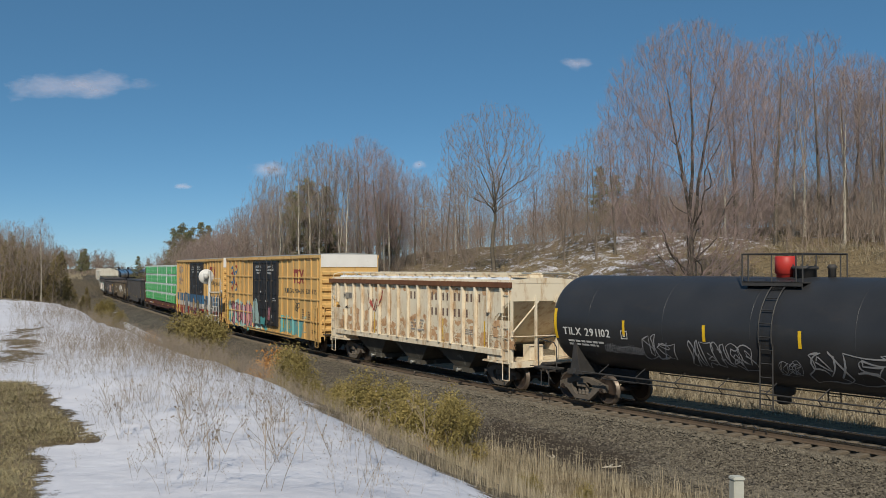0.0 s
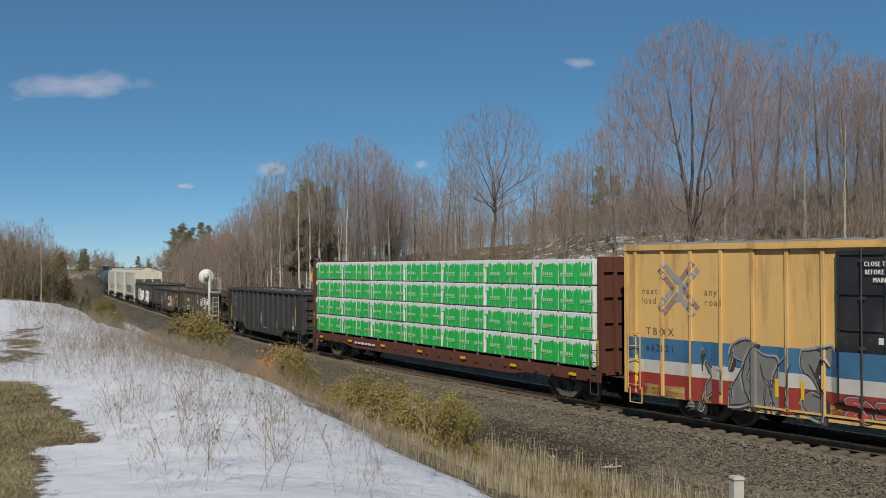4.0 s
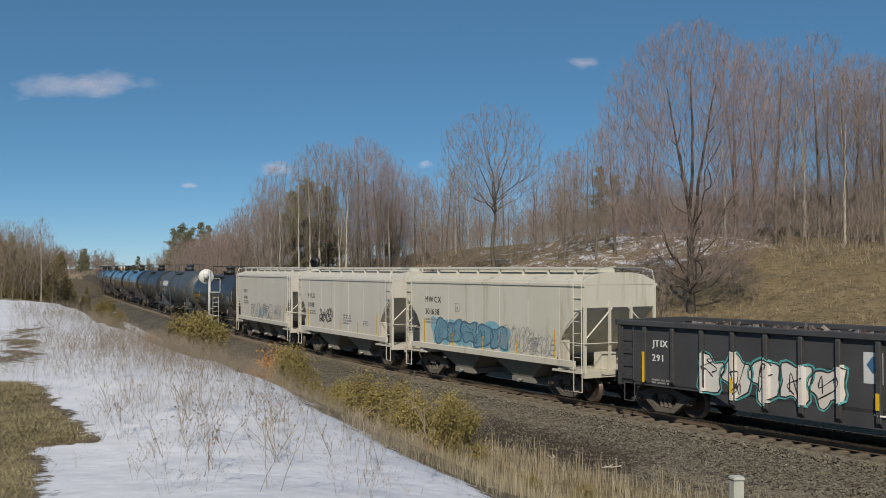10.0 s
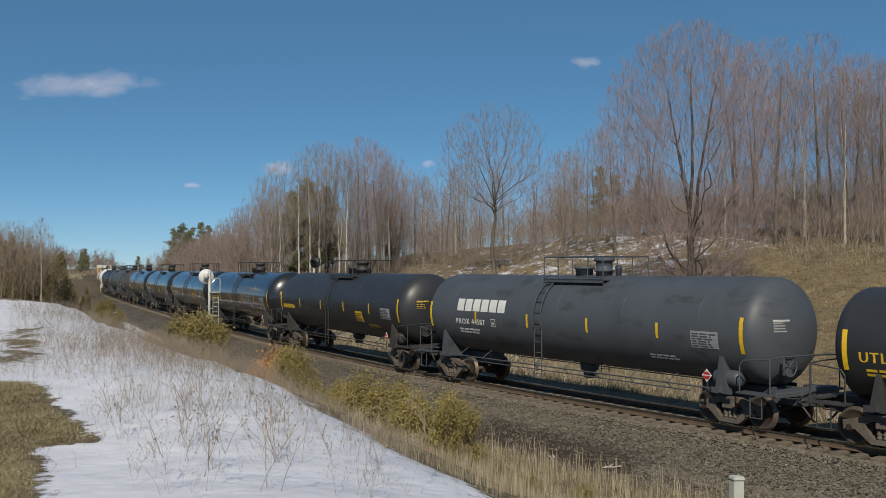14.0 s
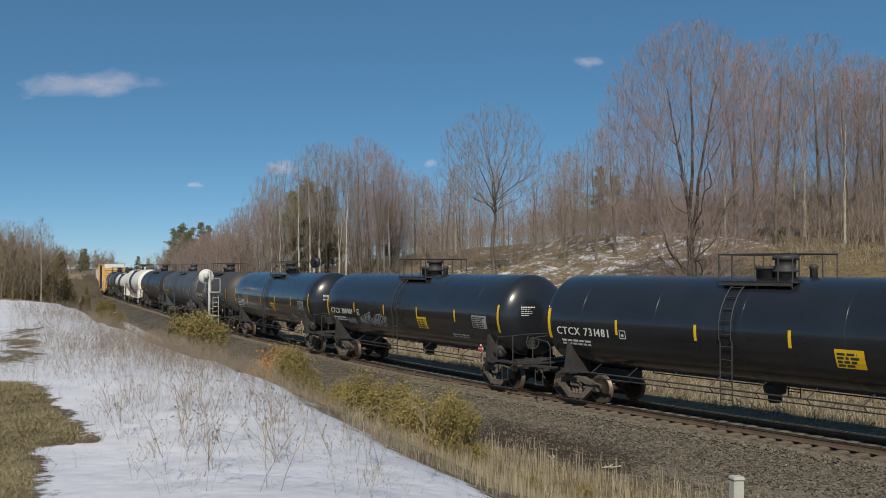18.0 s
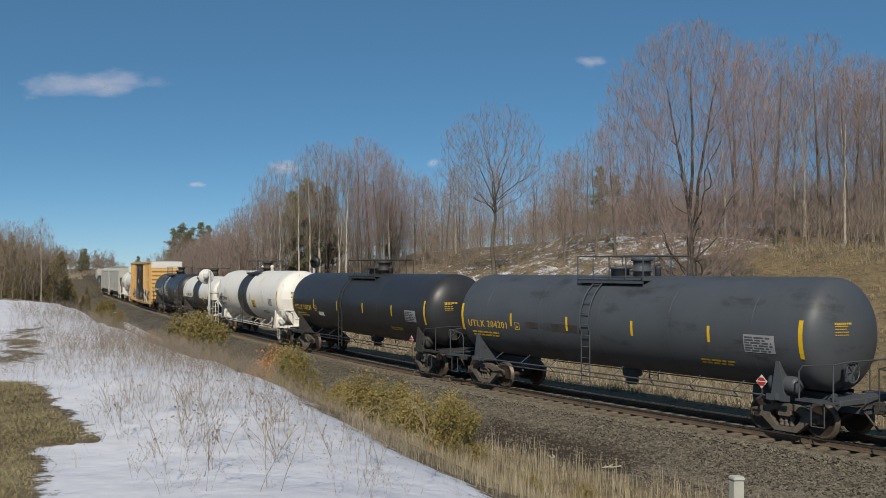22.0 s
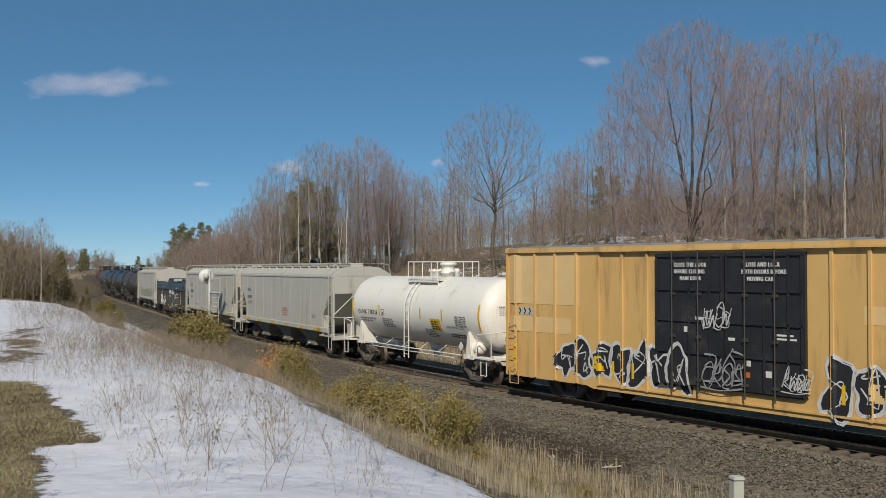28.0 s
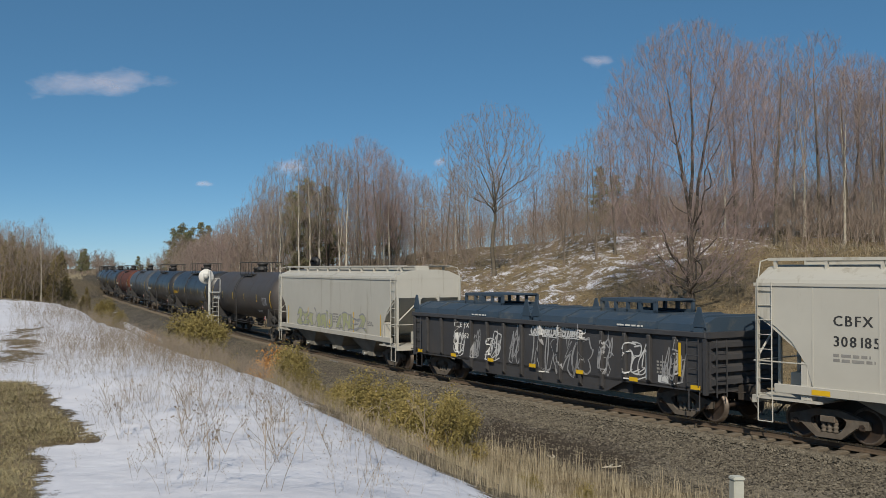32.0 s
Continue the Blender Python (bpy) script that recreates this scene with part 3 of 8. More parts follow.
def wheelset_mesh():
    bm = bmesh.new()
    for d in (-1, 1):
        y = d * .75
        prof = [(y + .07 * d, .10), (y + .07 * d, .14), (y + .045 * d, .2), (y + .04 * d, .37), (y + .065 * d, .395), (y + .065 * d, .452), (y - .03 * d, .457), (y - .035 * d, .485), (y - .065 * d, .485), (y - .065 * d, .38), (y - .03 * d, .2), (y - .08 * d, .1)]
        lathe(bm, prof, 18, "y")
        tube(bm, (0, d * .75, 0), (0, d * 1.06, 0), .1, 12)
        tube(bm, (0, d * 1.06, 0), (0, d * 1.10, 0), .085, 6)
        for a in (0, 2.1, 4.2):
            box(bm, math.cos(a) * .05 - .015, math.cos(a) * .05 + .015, min(d * 1.1, d * 1.12), max(d * 1.1, d * 1.12), math.sin(a) * .05 - .015, math.sin(a) * .05 + .015)
    tube(bm, (0, -.75, 0), (0, .75, 0), .085, 12)
    me = mesh_of(bm, "wheelset", WHEEL)
    me.materials.append(TREAD)
    for p in me.polygons:
        c = p.center
        if math.hypot(c.x, c.z) > .395 and .68 < abs(c.y) < .83:
            p.material_index = 1
    return me


def bolster_mesh():
    bm = bmesh.new()
    box(bm, -.2, .2, -1.12, 1.12, .50, .66)
    tube(bm, (0, 0, .6), (0, 0, .86), .28, 14)
    bevel(bm, .012)
    return mesh_of(bm, "truck", TRUCK)


def brake_mesh():
    bm = bmesh.new()
    for d in (-1, 1):
        tube(bm, (d * .40, -.72, .42), (d * .40, .72, .42), .035, 6)
        box(bm, d * .405 - .03, d * .405 + .03, -.78, -.7, .25, .6)
        box(bm, d * .405 - .03, d * .405 + .03, .7, .78, .25, .6)
    return mesh_of(bm, "brake_beam", STEEL)


def coupler_mesh():
    bm = bmesh.new()
    box(bm, -.5, .33, -.075, .075, .78, .92)
    box(bm, .28, .52, -.15, .06, .70, 1.0)
    box(bm, .44, .60, .02, .14, .72, .98)
    box(bm, .33, .48, .0, .16, .76, .94)
    bevel(bm, .025, 2)
    pipe(bm, [(.1, -.35, .85), (.32, -.36, .62), (.55, -.34, .36), (.62, -.3, .34)], .028, 6)
    pipe(bm, [(0, -.9, .95), (.32, -.9, .95), (.34, -.1, .95)], .018, 5)
    return mesh_of(bm, "coupler", STEEL)


SIDEFRAME, SPRINGS, WHEELSET, BOLSTER, BRAKES, COUPLER = sideframe_mesh(), spring_mesh(), wheelset_mesh(), bolster_mesh(), brake_mesh(), coupler_mesh()
WHEELSETS = []
TRAIN = []


def running_gear(car, centre, end):
    """Two trucks at +-centre and a coupler at each end."""
    for d in (-1, 1):
        truck = part("truck", BOLSTER, None, car, "dusty steel truck", pose(d * centre, 0, 0))
        for e in (-1, 1):
            part("sideframe", SIDEFRAME, None, truck, at=pose(0, e * .99, 0))
            part("spring_nest", SPRINGS, None, truck, at=pose(0, e * .99, 0))
            w = part("wheelset", WHEELSET, None, truck, at=pose(e * .89, 0, .457))
            WHEELSETS.append((w, e))
        part("brake_beam", BRAKES, None, truck)
        part("coupler", COUPLER, None, car, at=pose(d * (end - .12), 0, 0, 0, 0, 0 if d > 0 else 180))


def ladder(bm, x, y, z0, z1, w=.4, step=.38, r=.014, along="x"):
    def pt(a, z):
        return (x + a, y, z) if along == "x" else (x, y + a, z)
    for a in (-w / 2, w / 2):
        tube(bm, pt(a, z0), pt(a, z1), r * 1.3, 5)
    z = z0 + .12
    while z < z1:
        tube(bm, pt(-w / 2, z), pt(w / 2, z), r, 5)
        z += step


def stirrup(bm, x, y, top=1.0, low=.42, w=.38):
    pipe(bm, [(x - w / 2, y, top), (x - w / 2, y, low), (x + w / 2, y, low), (x + w / 2, y, top)], .018, 5)


SHORT = {1: .22}   # bodies set further back from their couplers


def start(k, label, category, inset=2.0, name="freight_car"):
    """The empty thing of car k, on its stretch of the train."""
    a, b = JOINTS[k], JOINTS[k + 1]
    car = tagged(new(name), label, category, "cars of the freight train")
    L = b - a
    TRAIN.append((car, (a + b) / 2, L - 2 * inset - 2.0))
    return car, L / 2


JOINTS = [-6.1, 12.2, 29.55, 49.97, 70.4, 94.4, 112.05, 129.6, 147.15, 164.65, 177.45, 190.3, 203.3, 220.2, 238.65, 256.7, 275.1, 293.45, 311.75, 329.65,
          343.25, 361.15, 379.5, 397.35, 412.65, 430.3, 450.9, 464.9, 483.1, 502.75, 520.3, 537.0]
while JOINTS[-1] < 850:
    JOINTS.append(JOINTS[-1] + 18.2)
# ---- tank cars ----
GRAFW = pbr("white spray paint", (.62, .62, .62), (.5, .5, .5), 4, .7, 0, .02)
GRAFG = pbr("grey spray paint", (.33, .33, .34), (.26, .26, .27), 3, .7, 0, .02)


def tank_shell(car, hl, r, cz, mat, second=None, second_where=None):
    bm = bmesh.new()
    end = hl - .78
    head = r * .48
    prof = []
    for i in range(10):
        a = math.pi / 2 * i / 9
        prof.append((-end + head * (1 - math.cos(a)), max(r * math.sin(a), .02)))
    body = [(x, r) for x in np.linspace(-end + head, end - head, 17 if second is None else 41)[1:-1]]
    full = prof + body + [(-x, q) for x, q in prof[::-1]]
    lathe(bm, full, 48, "x", (0, 0, cz))
    if second:   # a clean paint line along the belly
        bmesh.ops.bisect_plane(bm, geom=bm.verts[:] + bm.edges[:] + bm.faces[:], plane_co=(0, 0, 2.03), plane_no=(0, 0, 1))
    ob = part("tank_shell", bm, mat, car)
    if second:
        ob.data.materials.append(second)
        for p in ob.data.polygons:
            if second_where(p.center):
                p.material_index = 1
    return ob


def diamond(car, x, y, z, red=True, w=.26):
    bm = bmesh.new()
    v = [bm.verts.new((x + a, y, z + b)) for a, b in ((0, -w * .7), (w * .7, 0), (0, w * .7), (-w * .7, 0))]
    w2 = [bm.verts.new((q.co.x, y + .012, q.co.z)) for q in v]
    bm.faces.new(v), bm.faces.new(w2[::-1])
    for i in range(4):
        bm.faces.new((v[i], w2[i], w2[(i + 1) % 4], v[(i + 1) % 4]))
    pl = part("placard", bm, MARKW, car, "white diamond placard")
    if red:
        for a, b, mm in ((-.6, -.05, REDP), (.12, .58, REDP)):
            bm = bmesh.new()
            k = w * .7
            pts = [(-(k - abs(a * k)) * .85, a * k), ((k - abs(a * k)) * .85, a * k), ((k - abs(b * k)) * .85, b * k), (-(k - abs(b * k)) * .85, b * k)]
            bm.faces.new([bm.verts.new((x + p, y - .006, z + q)) for p, q in pts])
            part("placard_field", bm, mm, pl)
    bm = bmesh.new()
    box(bm, x - .02, x + .02, y + .012, y + .04, z - .5, z)
    part("placard_post", bm, STEEL, car)


def tank_car(k, label, mat=BLACK, mark="", markmat=MARKW, r=1.5, cz=2.62, metal=None, dome=None, second=None, second_where=None, panel=None,
             dome_x=.0, graf=(), small=None, inset=2.25, placard=True, stripes=6, ladder_x=None, mark_u=None, mark_v=2.2, size=.36, table=True, pw=1.5, dome_side=1, shield=False):
    car, hl = start(k, label, "tank car", inset, "tank_car")
    metal = metal or (mat if mat in (WHITE,) else FIT)
    dome = dome or metal
    tank_shell(car, hl, r, cz, mat, second, second_where)
    top = cz + r
    at = round_side(r, cz)
    # stub sills, saddles and end steps
    for d in (-1, 1):
        bm = bmesh.new()
        box(bm, min(d * (hl - .42), d * (hl - 3.9)), max(d * (hl - .42), d * (hl - 3.9)), -.32, .32, .68, 1.12)
        box(bm, min(d * (hl - .45), d * (hl - .6)), max(d * (hl - .45), d * (hl - .6)), -1.3, 1.3, .96, 1.1)
        bevel(bm, .012)
        part("stub_sill", bm, metal, car)
        bm = bmesh.new()
        c = d * (hl - inset)
        for e in (-1, 1):
            ring = [(e * .3, .86), (e * 1.42, .95), (e * 1.38, 1.12), (e * 1.33, cz - r * .42), (e * .95, cz - r * .8), (e * .3, 1.2)]
            extrude_x(bm, ring, c - .06, c + .06)
            box(bm, c - .36, c + .36, e * 1.36 - .02, e * 1.36 + .02, .92, 1.08)
            ring = [(c - .2, 1.08), (c + .2, 1.08), (c + .05, cz - r * .45), (c - .05, cz - r * .45)]
            prism(bm, ring, e * 1.36 - .02, e * 1.36 + .02)
        part("saddle", bm, metal, car)
        bm = bmesh.new()
        x0, x1 = sorted((d * (hl - .5), d * (hl - 1.55)))
        for e in (-1, 1):
            box(bm, x0, x1, e * 1.4 - .2, e * 1.4 + .2, 1.02, 1.07)
        box(bm, *sorted((d * (hl - .5), d * (hl - .8))), -1.3, 1.3, 1.10, 1.14)
        part("end_platform", bm, metal, car)
        for e in (-1, 1):
            bm = bmesh.new()
            stirrup(bm, d * (hl - .95), e * 1.52, 1.04, .42)
            part("sill_step", bm, metal, car)
            bm = bmesh.new()
            xa, xb = d * (hl - .55), d * (hl - 1.5)
            pipe(bm, [(xb, e * 1.5, 1.05), (xb, e * 1.5, 1.75), (xb + d * .12, e * 1.5, 1.9), (xa, e * 1.45, 1.98), (xa, e * .9, 2.02), (xa, 0, 2.02)], .02, 6)
            tube(bm, (xa, e * 1.45, 1.05), (xa, e * 1.45, 1.98), .02, 6)
            part("end_handrail", bm, metal, car)
    if shield:
        for d in (-1, 1):
            bm = bmesh.new()
            x = d * (hl - .66)
            ring = [(-1.42, cz - .05), (1.42, cz - .05), (1.42, cz - .5), (.75, 1.1), (-.75, 1.1), (-1.42, cz - .5)]
            extrude_x(bm, ring, *sorted((x, x + d * .025)))
            part("head_shield", bm, metal, car, "flat plate over the lower half of the tank's end")
    # long side pipes
    bm = bmesh.new()
    xe = hl - inset - .3
    for e in (-1, 1):
        tube(bm, (-xe, e * 1.5, 1.05), (xe, e * 1.5, 1.05), .024, 6)
        tube(bm, (-xe + .9, e * 1.3, .88), (xe - .9, e * 1.3, .88), .02, 6)
        for x in np.arange(-xe + .9, xe - .7, 1.55):
            tube(bm, (x, e * 1.5, 1.05), (x + .1, e * 1.15, 1.32), .014, 5)
            tube(bm, (x, e * 1.5, 1.05), (x, e * 1.3, .88), .014, 5)
    part("side_handrail", bm, metal, car)
    # weld seams round the shell
    for x in np.linspace(-hl + 3.0, hl - 3.0, 5):
        bm = bmesh.new()
        lathe(bm, [(x - .012, r - .01), (x - .008, r + .004), (x + .008, r + .004), (x + .012, r - .01)], 48, "x", (0, 0, cz))
        seam = part("weld_seam", bm, mat, car)
        if second:
            seam.data.materials.append(second)
            for p in seam.data.polygons:
                if second_where(p.center):
                    p.material_index = 1
    # bottom outlet
    bm = bmesh.new()
    lathe(bm, [(.62, .14), (.66, .2), (.86, .2), (.9, .3), (cz - r + .08, .34)], 14, "z")
    part("bottom_outlet", bm, metal, car)
    top_mat = FIT if second else metal
    # top platform
    px = dome_x
    lx = px - .55 if ladder_x is None else ladder_x
    bm = bmesh.new()
    for e in (-1, 1):
        box(bm, px - pw, px + pw, *sorted((e * .46, e * 1.02)), top - .16, top - .12)
        box(bm, px - pw, px + pw, *sorted((e * .99, e * 1.02)), top - .24, top - .12)
        for x in (px - pw + .1, px, px + pw - .1):
            tube(bm, (x, e * .9, top - .4), (x, e * .9, top - .14), .03, 5)
    part("top_platform", bm, top_mat, car)
    bm = bmesh.new()
    for e in (-1, 1):
        for x in (px - pw, px - .75, px, px + .75, px + pw):
            tube(bm, (x, e * 1.0, top - .14), (x, e * 1.0, top + .62), .02, 6)
        pipe(bm, [(px - pw, e * 1.0, top + .62), (px + pw, e * 1.0, top + .62)], .022, 6)
    for x in (px - pw, px + pw):
        tube(bm, (x, -1, top + .62), (x, 1, top + .62), .022, 6)
    part("platform_railing", bm, top_mat, car)
    bm = bmesh.new()
    if dome is REDP:
        lathe(bm, [(top - .1, .25), (top + .08, .25), (top + .09, .29), (top + .55, .29), (top + .57, .26)], 20, "z", (px + .45 * dome_side, 0, 0))
    else:
        lathe(bm, [(top - .1, .28), (top + .12, .28), (top + .13, .34), (top + .18, .34), (top + .2, .28), (top + .46, .28), (top + .47, .35), (top + .56, .35), (top + .6, .28)], 20, "z", (px + .45 * dome_side, 0, 0))
    part("valve_dome", bm, dome, car, "red valve dome" if dome is REDP else "")
    bm = bmesh.new()
    lathe(bm, [(top - .1, .3), (top + .2, .3), (top + .21, .36), (top + .28, .36), (top + .3, .2)], 16, "z", (px - .55 * dome_side, 0, 0))
    hatch = part("manway", bm, metal, car)
    for a in range(6):
        bm = bmesh.new()
        tube(bm, (px - .55 * dome_side + .31 * math.cos(a), .31 * math.sin(a), top + .2), (px - .55 * dome_side + .31 * math.cos(a), .31 * math.sin(a), top + .34), .02, 5)
        part("bolt", bm, metal, hatch)
    bm = bmesh.new()
    lathe(bm, [(top - .05, .1), (top + .22, .1), (top + .26, .14), (top + .34, .08)], 10, "z", (px + 1.15, 0, 0))
    part("relief_valve", bm, metal, car)
    # ladders that follow the shell
    for e in (-1, 1):
        bm = bmesh.new()
        path = [(e * 1.52, .62)]
        for a in np.linspace(-8, 62, 9):
            path.append((e * (r + .09) * math.cos(radians(a)), cz + (r + .09) * math.sin(radians(a))))
        path = [(path[0][0], .62), (path[0][0], cz - .3)] + path[1:]
        for dx in (-.2, .2):
            pipe(bm, [(lx + dx, y, z) for y, z in path], .02, 5)
        dist, nxt = 0, .15
        for (y0, z0), (y1, z1) in zip(path[:-1], path[1:]):
            l = math.hypot(y1 - y0, z1 - z0)
            while nxt < dist + l:
                f = (nxt - dist) / l
                y, z = y0 + (y1 - y0) * f, z0 + (z1 - z0) * f
                tube(bm, (lx - .2, y, z), (lx + .2, y, z), .015, 5)
                nxt += .36
            dist += l
        part("ladder", bm, top_mat, car)
    # brake gear at the front end
    bm = bmesh.new()
    lathe(bm, [(hl - 2.75, .05), (hl - 2.72, .2), (hl - 2.62, .24), (hl - 1.95, .24), (hl - 1.85, .2), (hl - 1.82, .05)], 16, "x", (0, -1.0, 1.33))
    part("air_reservoir", bm, metal, car)
    bm = bmesh.new()
    for i in range(20):
        a, b = 2 * math.pi * i / 20, 2 * math.pi * (i + 1) / 20
        tube(bm, (hl - .62, -.55 + .27 * math.cos(a), 1.75 + .27 * math.sin(a)), (hl - .62, -.55 + .27 * math.cos(b), 1.75 + .27 * math.sin(b)), .018, 5)
    for i in range(4):
        a = math.pi / 4 * i
        tube(bm, (hl - .62, -.55 - .27 * math.cos(a), 1.75 - .27 * math.sin(a)), (hl - .62, -.55 + .27 * math.cos(a), 1.75 + .27 * math.sin(a)), .012, 5)
    box(bm, hl - .8, hl - .64, -.67, -.43, 1.5, 1.95)
    part("brake_wheel", bm, metal, car)
    # markings
    se = hl - 1.45
    for x in (-se, se):
        patch("reflector", car, x - .065, x + .065, cz - .58, cz + .42, STRIPE, at)
    for x in np.linspace(-se, se, stripes)[1:-1]:
        if abs(x - lx) > .35:
            patch("reflector", car, x - .05, x + .05, cz - .32, cz + .14, STRIPE, at)
    mu = -se + .35 if mark_u is None else mark_u
    if mark:
        lettering(car, mark, mu, mark_v, size, markmat, at, bold=.012)
        small_print(car, mu + .15, mark_v - .36, 1.7, .24, 2, FAINT if markmat is MARKK else markmat, at, k)
        stencil_square(car, mu + sum(GLYPHS[c][0][:, 0].max() + .1 for c in mark if c != " ") * size * 1.06 + size * 1.5, mark_v, .24, markmat, at)
    elif small:
        small_print(car, mu, mark_v, 2.3, size, 1, markmat, at, k + 100)
    if table:
        u = se - 1.35
        if mat is not WHITE:
            patch("data_panel", car, u - .45, u + .55, cz - .5, cz - .02, GRAFG, at)
        small_print(car, u - .41, cz - .47, .92, .42, 6, FAINT if mat is WHITE else mat, lambda a, b, c=.012: at(a, b, .012), k + 7)
    if panel:
        patch("yellow_panel", car, panel - .4, panel + .4, cz - .75, cz - .25, STRIPE, at)
        small_print(car, panel - .34, cz - .70, .66, .4, 4, MARKK, lambda a, b, c=.012: at(a, b, .013), k + 9)
    small_print(car, hl * .45, cz - 1.0, 1.3, .2, 2, markmat, at, k + 3)
    if placard:
        diamond(car, hl - inset - .45, -1.44, 1.38, mat is not WHITE)
    for g in graf:
        g(car, at)
    # head markings face along the train
    bm = bmesh.new()
    rnd = random.Random(k)
    for i in range(5):
        w = rnd.uniform(.45, .8) if i else .9
        a = -.35
        for j in range(int(w / .1)):
            y = -.85 + j * .06
            z = cz + .36 - i * .075
            q = math.sqrt(max(0, 1 - (y * y + (z - cz) ** 2) / r / r))
            x = hl - .78 - r * .48 * (1 - q) + .015
            y2, z2 = y + .042, z - (.05 if i == 0 else .024)
            def hx(yy, zz):
                qq = math.sqrt(max(0, 1 - (yy * yy + (zz - cz) ** 2) / r / r))
                return hl - .78 - r * .48 * (1 - qq) + .015
            bm.faces.new([bm.verts.new(p) for p in ((hx(y, z), y, z), (hx(y, z2), y, z2), (hx(y2, z2), y2, z2), (hx(y2, z), y2, z))])
    part("head_print", bm, markmat, car)
    running_gear(car, hl - inset, hl - .5)
    return car


def tags(*rows, mat=None):
    m = mat or GRAFG
    return [lambda car, at, q=q: tag(car, q[0], q[1], q[2], q[3], q[4], m, at, q[5] if len(q) > 5 else .035) for q in rows]


def blocks(car, at, u=-5.9, v=2.75, h=.46, n=6, mat=None):
    """A company mark, drawn as plain blocks."""
    for i in range(n):
        patch("company_mark", car, u + i * .52, u + i * .52 + .44, v, v + h, mat or MARKW, at)


tank_car(0, "matte black tank car with white scrawls and red valve dome", BLACK, "TILX 291102", dome=REDP, dome_x=.35, pw=.95, dome_side=-.6, ladder_x=.55,
         graf=[lambda c, at: piece(c, -3.95, 1.5, 1.25, .85, 2, 401, at, None, None, GRAFG, .04, .05), lambda c, at: piece(c, -2.1, 1.5, 2.2, .8, 5, 402, at, None, None, GRAFG, .042, -.1),
               lambda c, at: piece(c, 1.5, 1.4, 4.4, 1.0, 4, 403, at, None, None, GRAFG, .06, .1)] + tags((-5.6, 1.7, 1.6, .25, 4, .02), (.75, 1.5, .6, .45, 9, .03), mat=GRAFG), table=False)
tank_car(12, "matte black tank car with yellow lettering and faint chalky scrawls", BLACK, "UTLX 679294", MARKY, dome_x=-.2, r=1.43, cz=2.45, mark_v=2.1,
         graf=tags((-3.9, 1.7, 1.6, .5, 5), (-2.2, 1.6, 1.5, .5, 6), (.7, 1.5, 2.4, .8, 7, .03), (3.2, 1.5, 2.2, .8, 8, .03)))
tank_car(13, "slate grey tank car with a broad white company mark", SLATE, "PROX 44587", mark_u=-6.0, mark_v=2.25, size=.3, metal=SLATE, dome_x=.3, ladder_x=-.9,
         graf=[lambda car, at: blocks(car, at)])
tank_car(14, "black tank car with small yellow lettering and yellow panel", BLACK, "", MARKY, small=True, panel=3.3)
tank_car(15, "glossy black tank car with yellow lettering", GLOSS, "UTLX 211639", MARKY, dome_x=.2)
tank_car(16, "glossy black tank car with white lettering and yellow panels", GLOSS, "CTCX 731481", dome_x=.1, panel=3.2, pw=1.2, dome_side=.6)
tank_car(17, "glossy black tank car with grey scrawl and yellow panel", GLOSS, "CTCX 300909", panel=1.9, dome_x=.2, pw=1.2, dome_side=.6,
         graf=tags((-4.2, 1.75, 2.8, .5, 11, .05), (-5.6, 1.75, .9, .25, 12)))
tank_car(18, "glossy black tank car with white small print", GLOSS, "CTCX 738233", panel=.9, pw=1.1, dome_side=-.5, size=.3)
tank_car(19, "short umber tank car with chalk white scrawls", UMBER, "PRGX 10402", dome_x=-.3, stripes=5,
         graf=tags((-1.7, 1.7, 2.0, 1.5, 13, .06), (-1.2, 1.6, 3.0, .5, 14, .04), (-2.4, 2.5, .8, .8, 15, .03), mat=GRAFW))
tank_car(20, "slate grey tank car with yellow lettering", SLATE, "UTLX 204201", MARKY, metal=SLATE,
         graf=[lambda car, at: [patch("paint_patch", car, a, b, c, d, STEEL, at) for a, b, c, d in ((-3.7, -3.0, 2.3, 2.5), (-2.3, -1.0, 2.25, 2.5))]])
tank_car(21, "matte black tank car with yellow lettering", BLACK, "UTLX 212238", MARKY, dome_x=.3, ladder_x=-1.0,
         graf=[lambda car, at: patch("paper_sheet", car, -4.1, -3.4, 1.95, 2.15, MARKW, at)])
tank_car(22, "cream white tank car with a black middle band", WHITE, "DPRX 259464", MARKK, second=BLACK, second_where=lambda c: -1.35 < c.x < .75, panel=2.3, r=1.55, cz=2.66, pw=1.3, dome_side=.3, dome=STEEL, shield=True)
tank_car(23, "white tank car with black belly and black band", WHITE, "OLNX 117076", MARKK, r=1.36, cz=2.38, second=BLACK, metal=STEEL, mark_u=-4.6, mark_v=2.1,
         second_where=lambda c: c.z < 2.03 or -1.6 < c.x < 1.0, panel=2.6, dome_x=-.2)
tank_car(24, "black tank car with tall white spray scrawls", BLACK, "", small=True, r=1.43, cz=2.44,
         graf=tags((-4.5, 1.8, 1.4, .6, 21, .05), (-2.6, 1.8, .9, .9, 22, .07), (-1.0, 1.5, 1.0, 2.3, 23, .11), (.0, 1.6, 1.0, 1.0, 24, .07), mat=GRAFW))
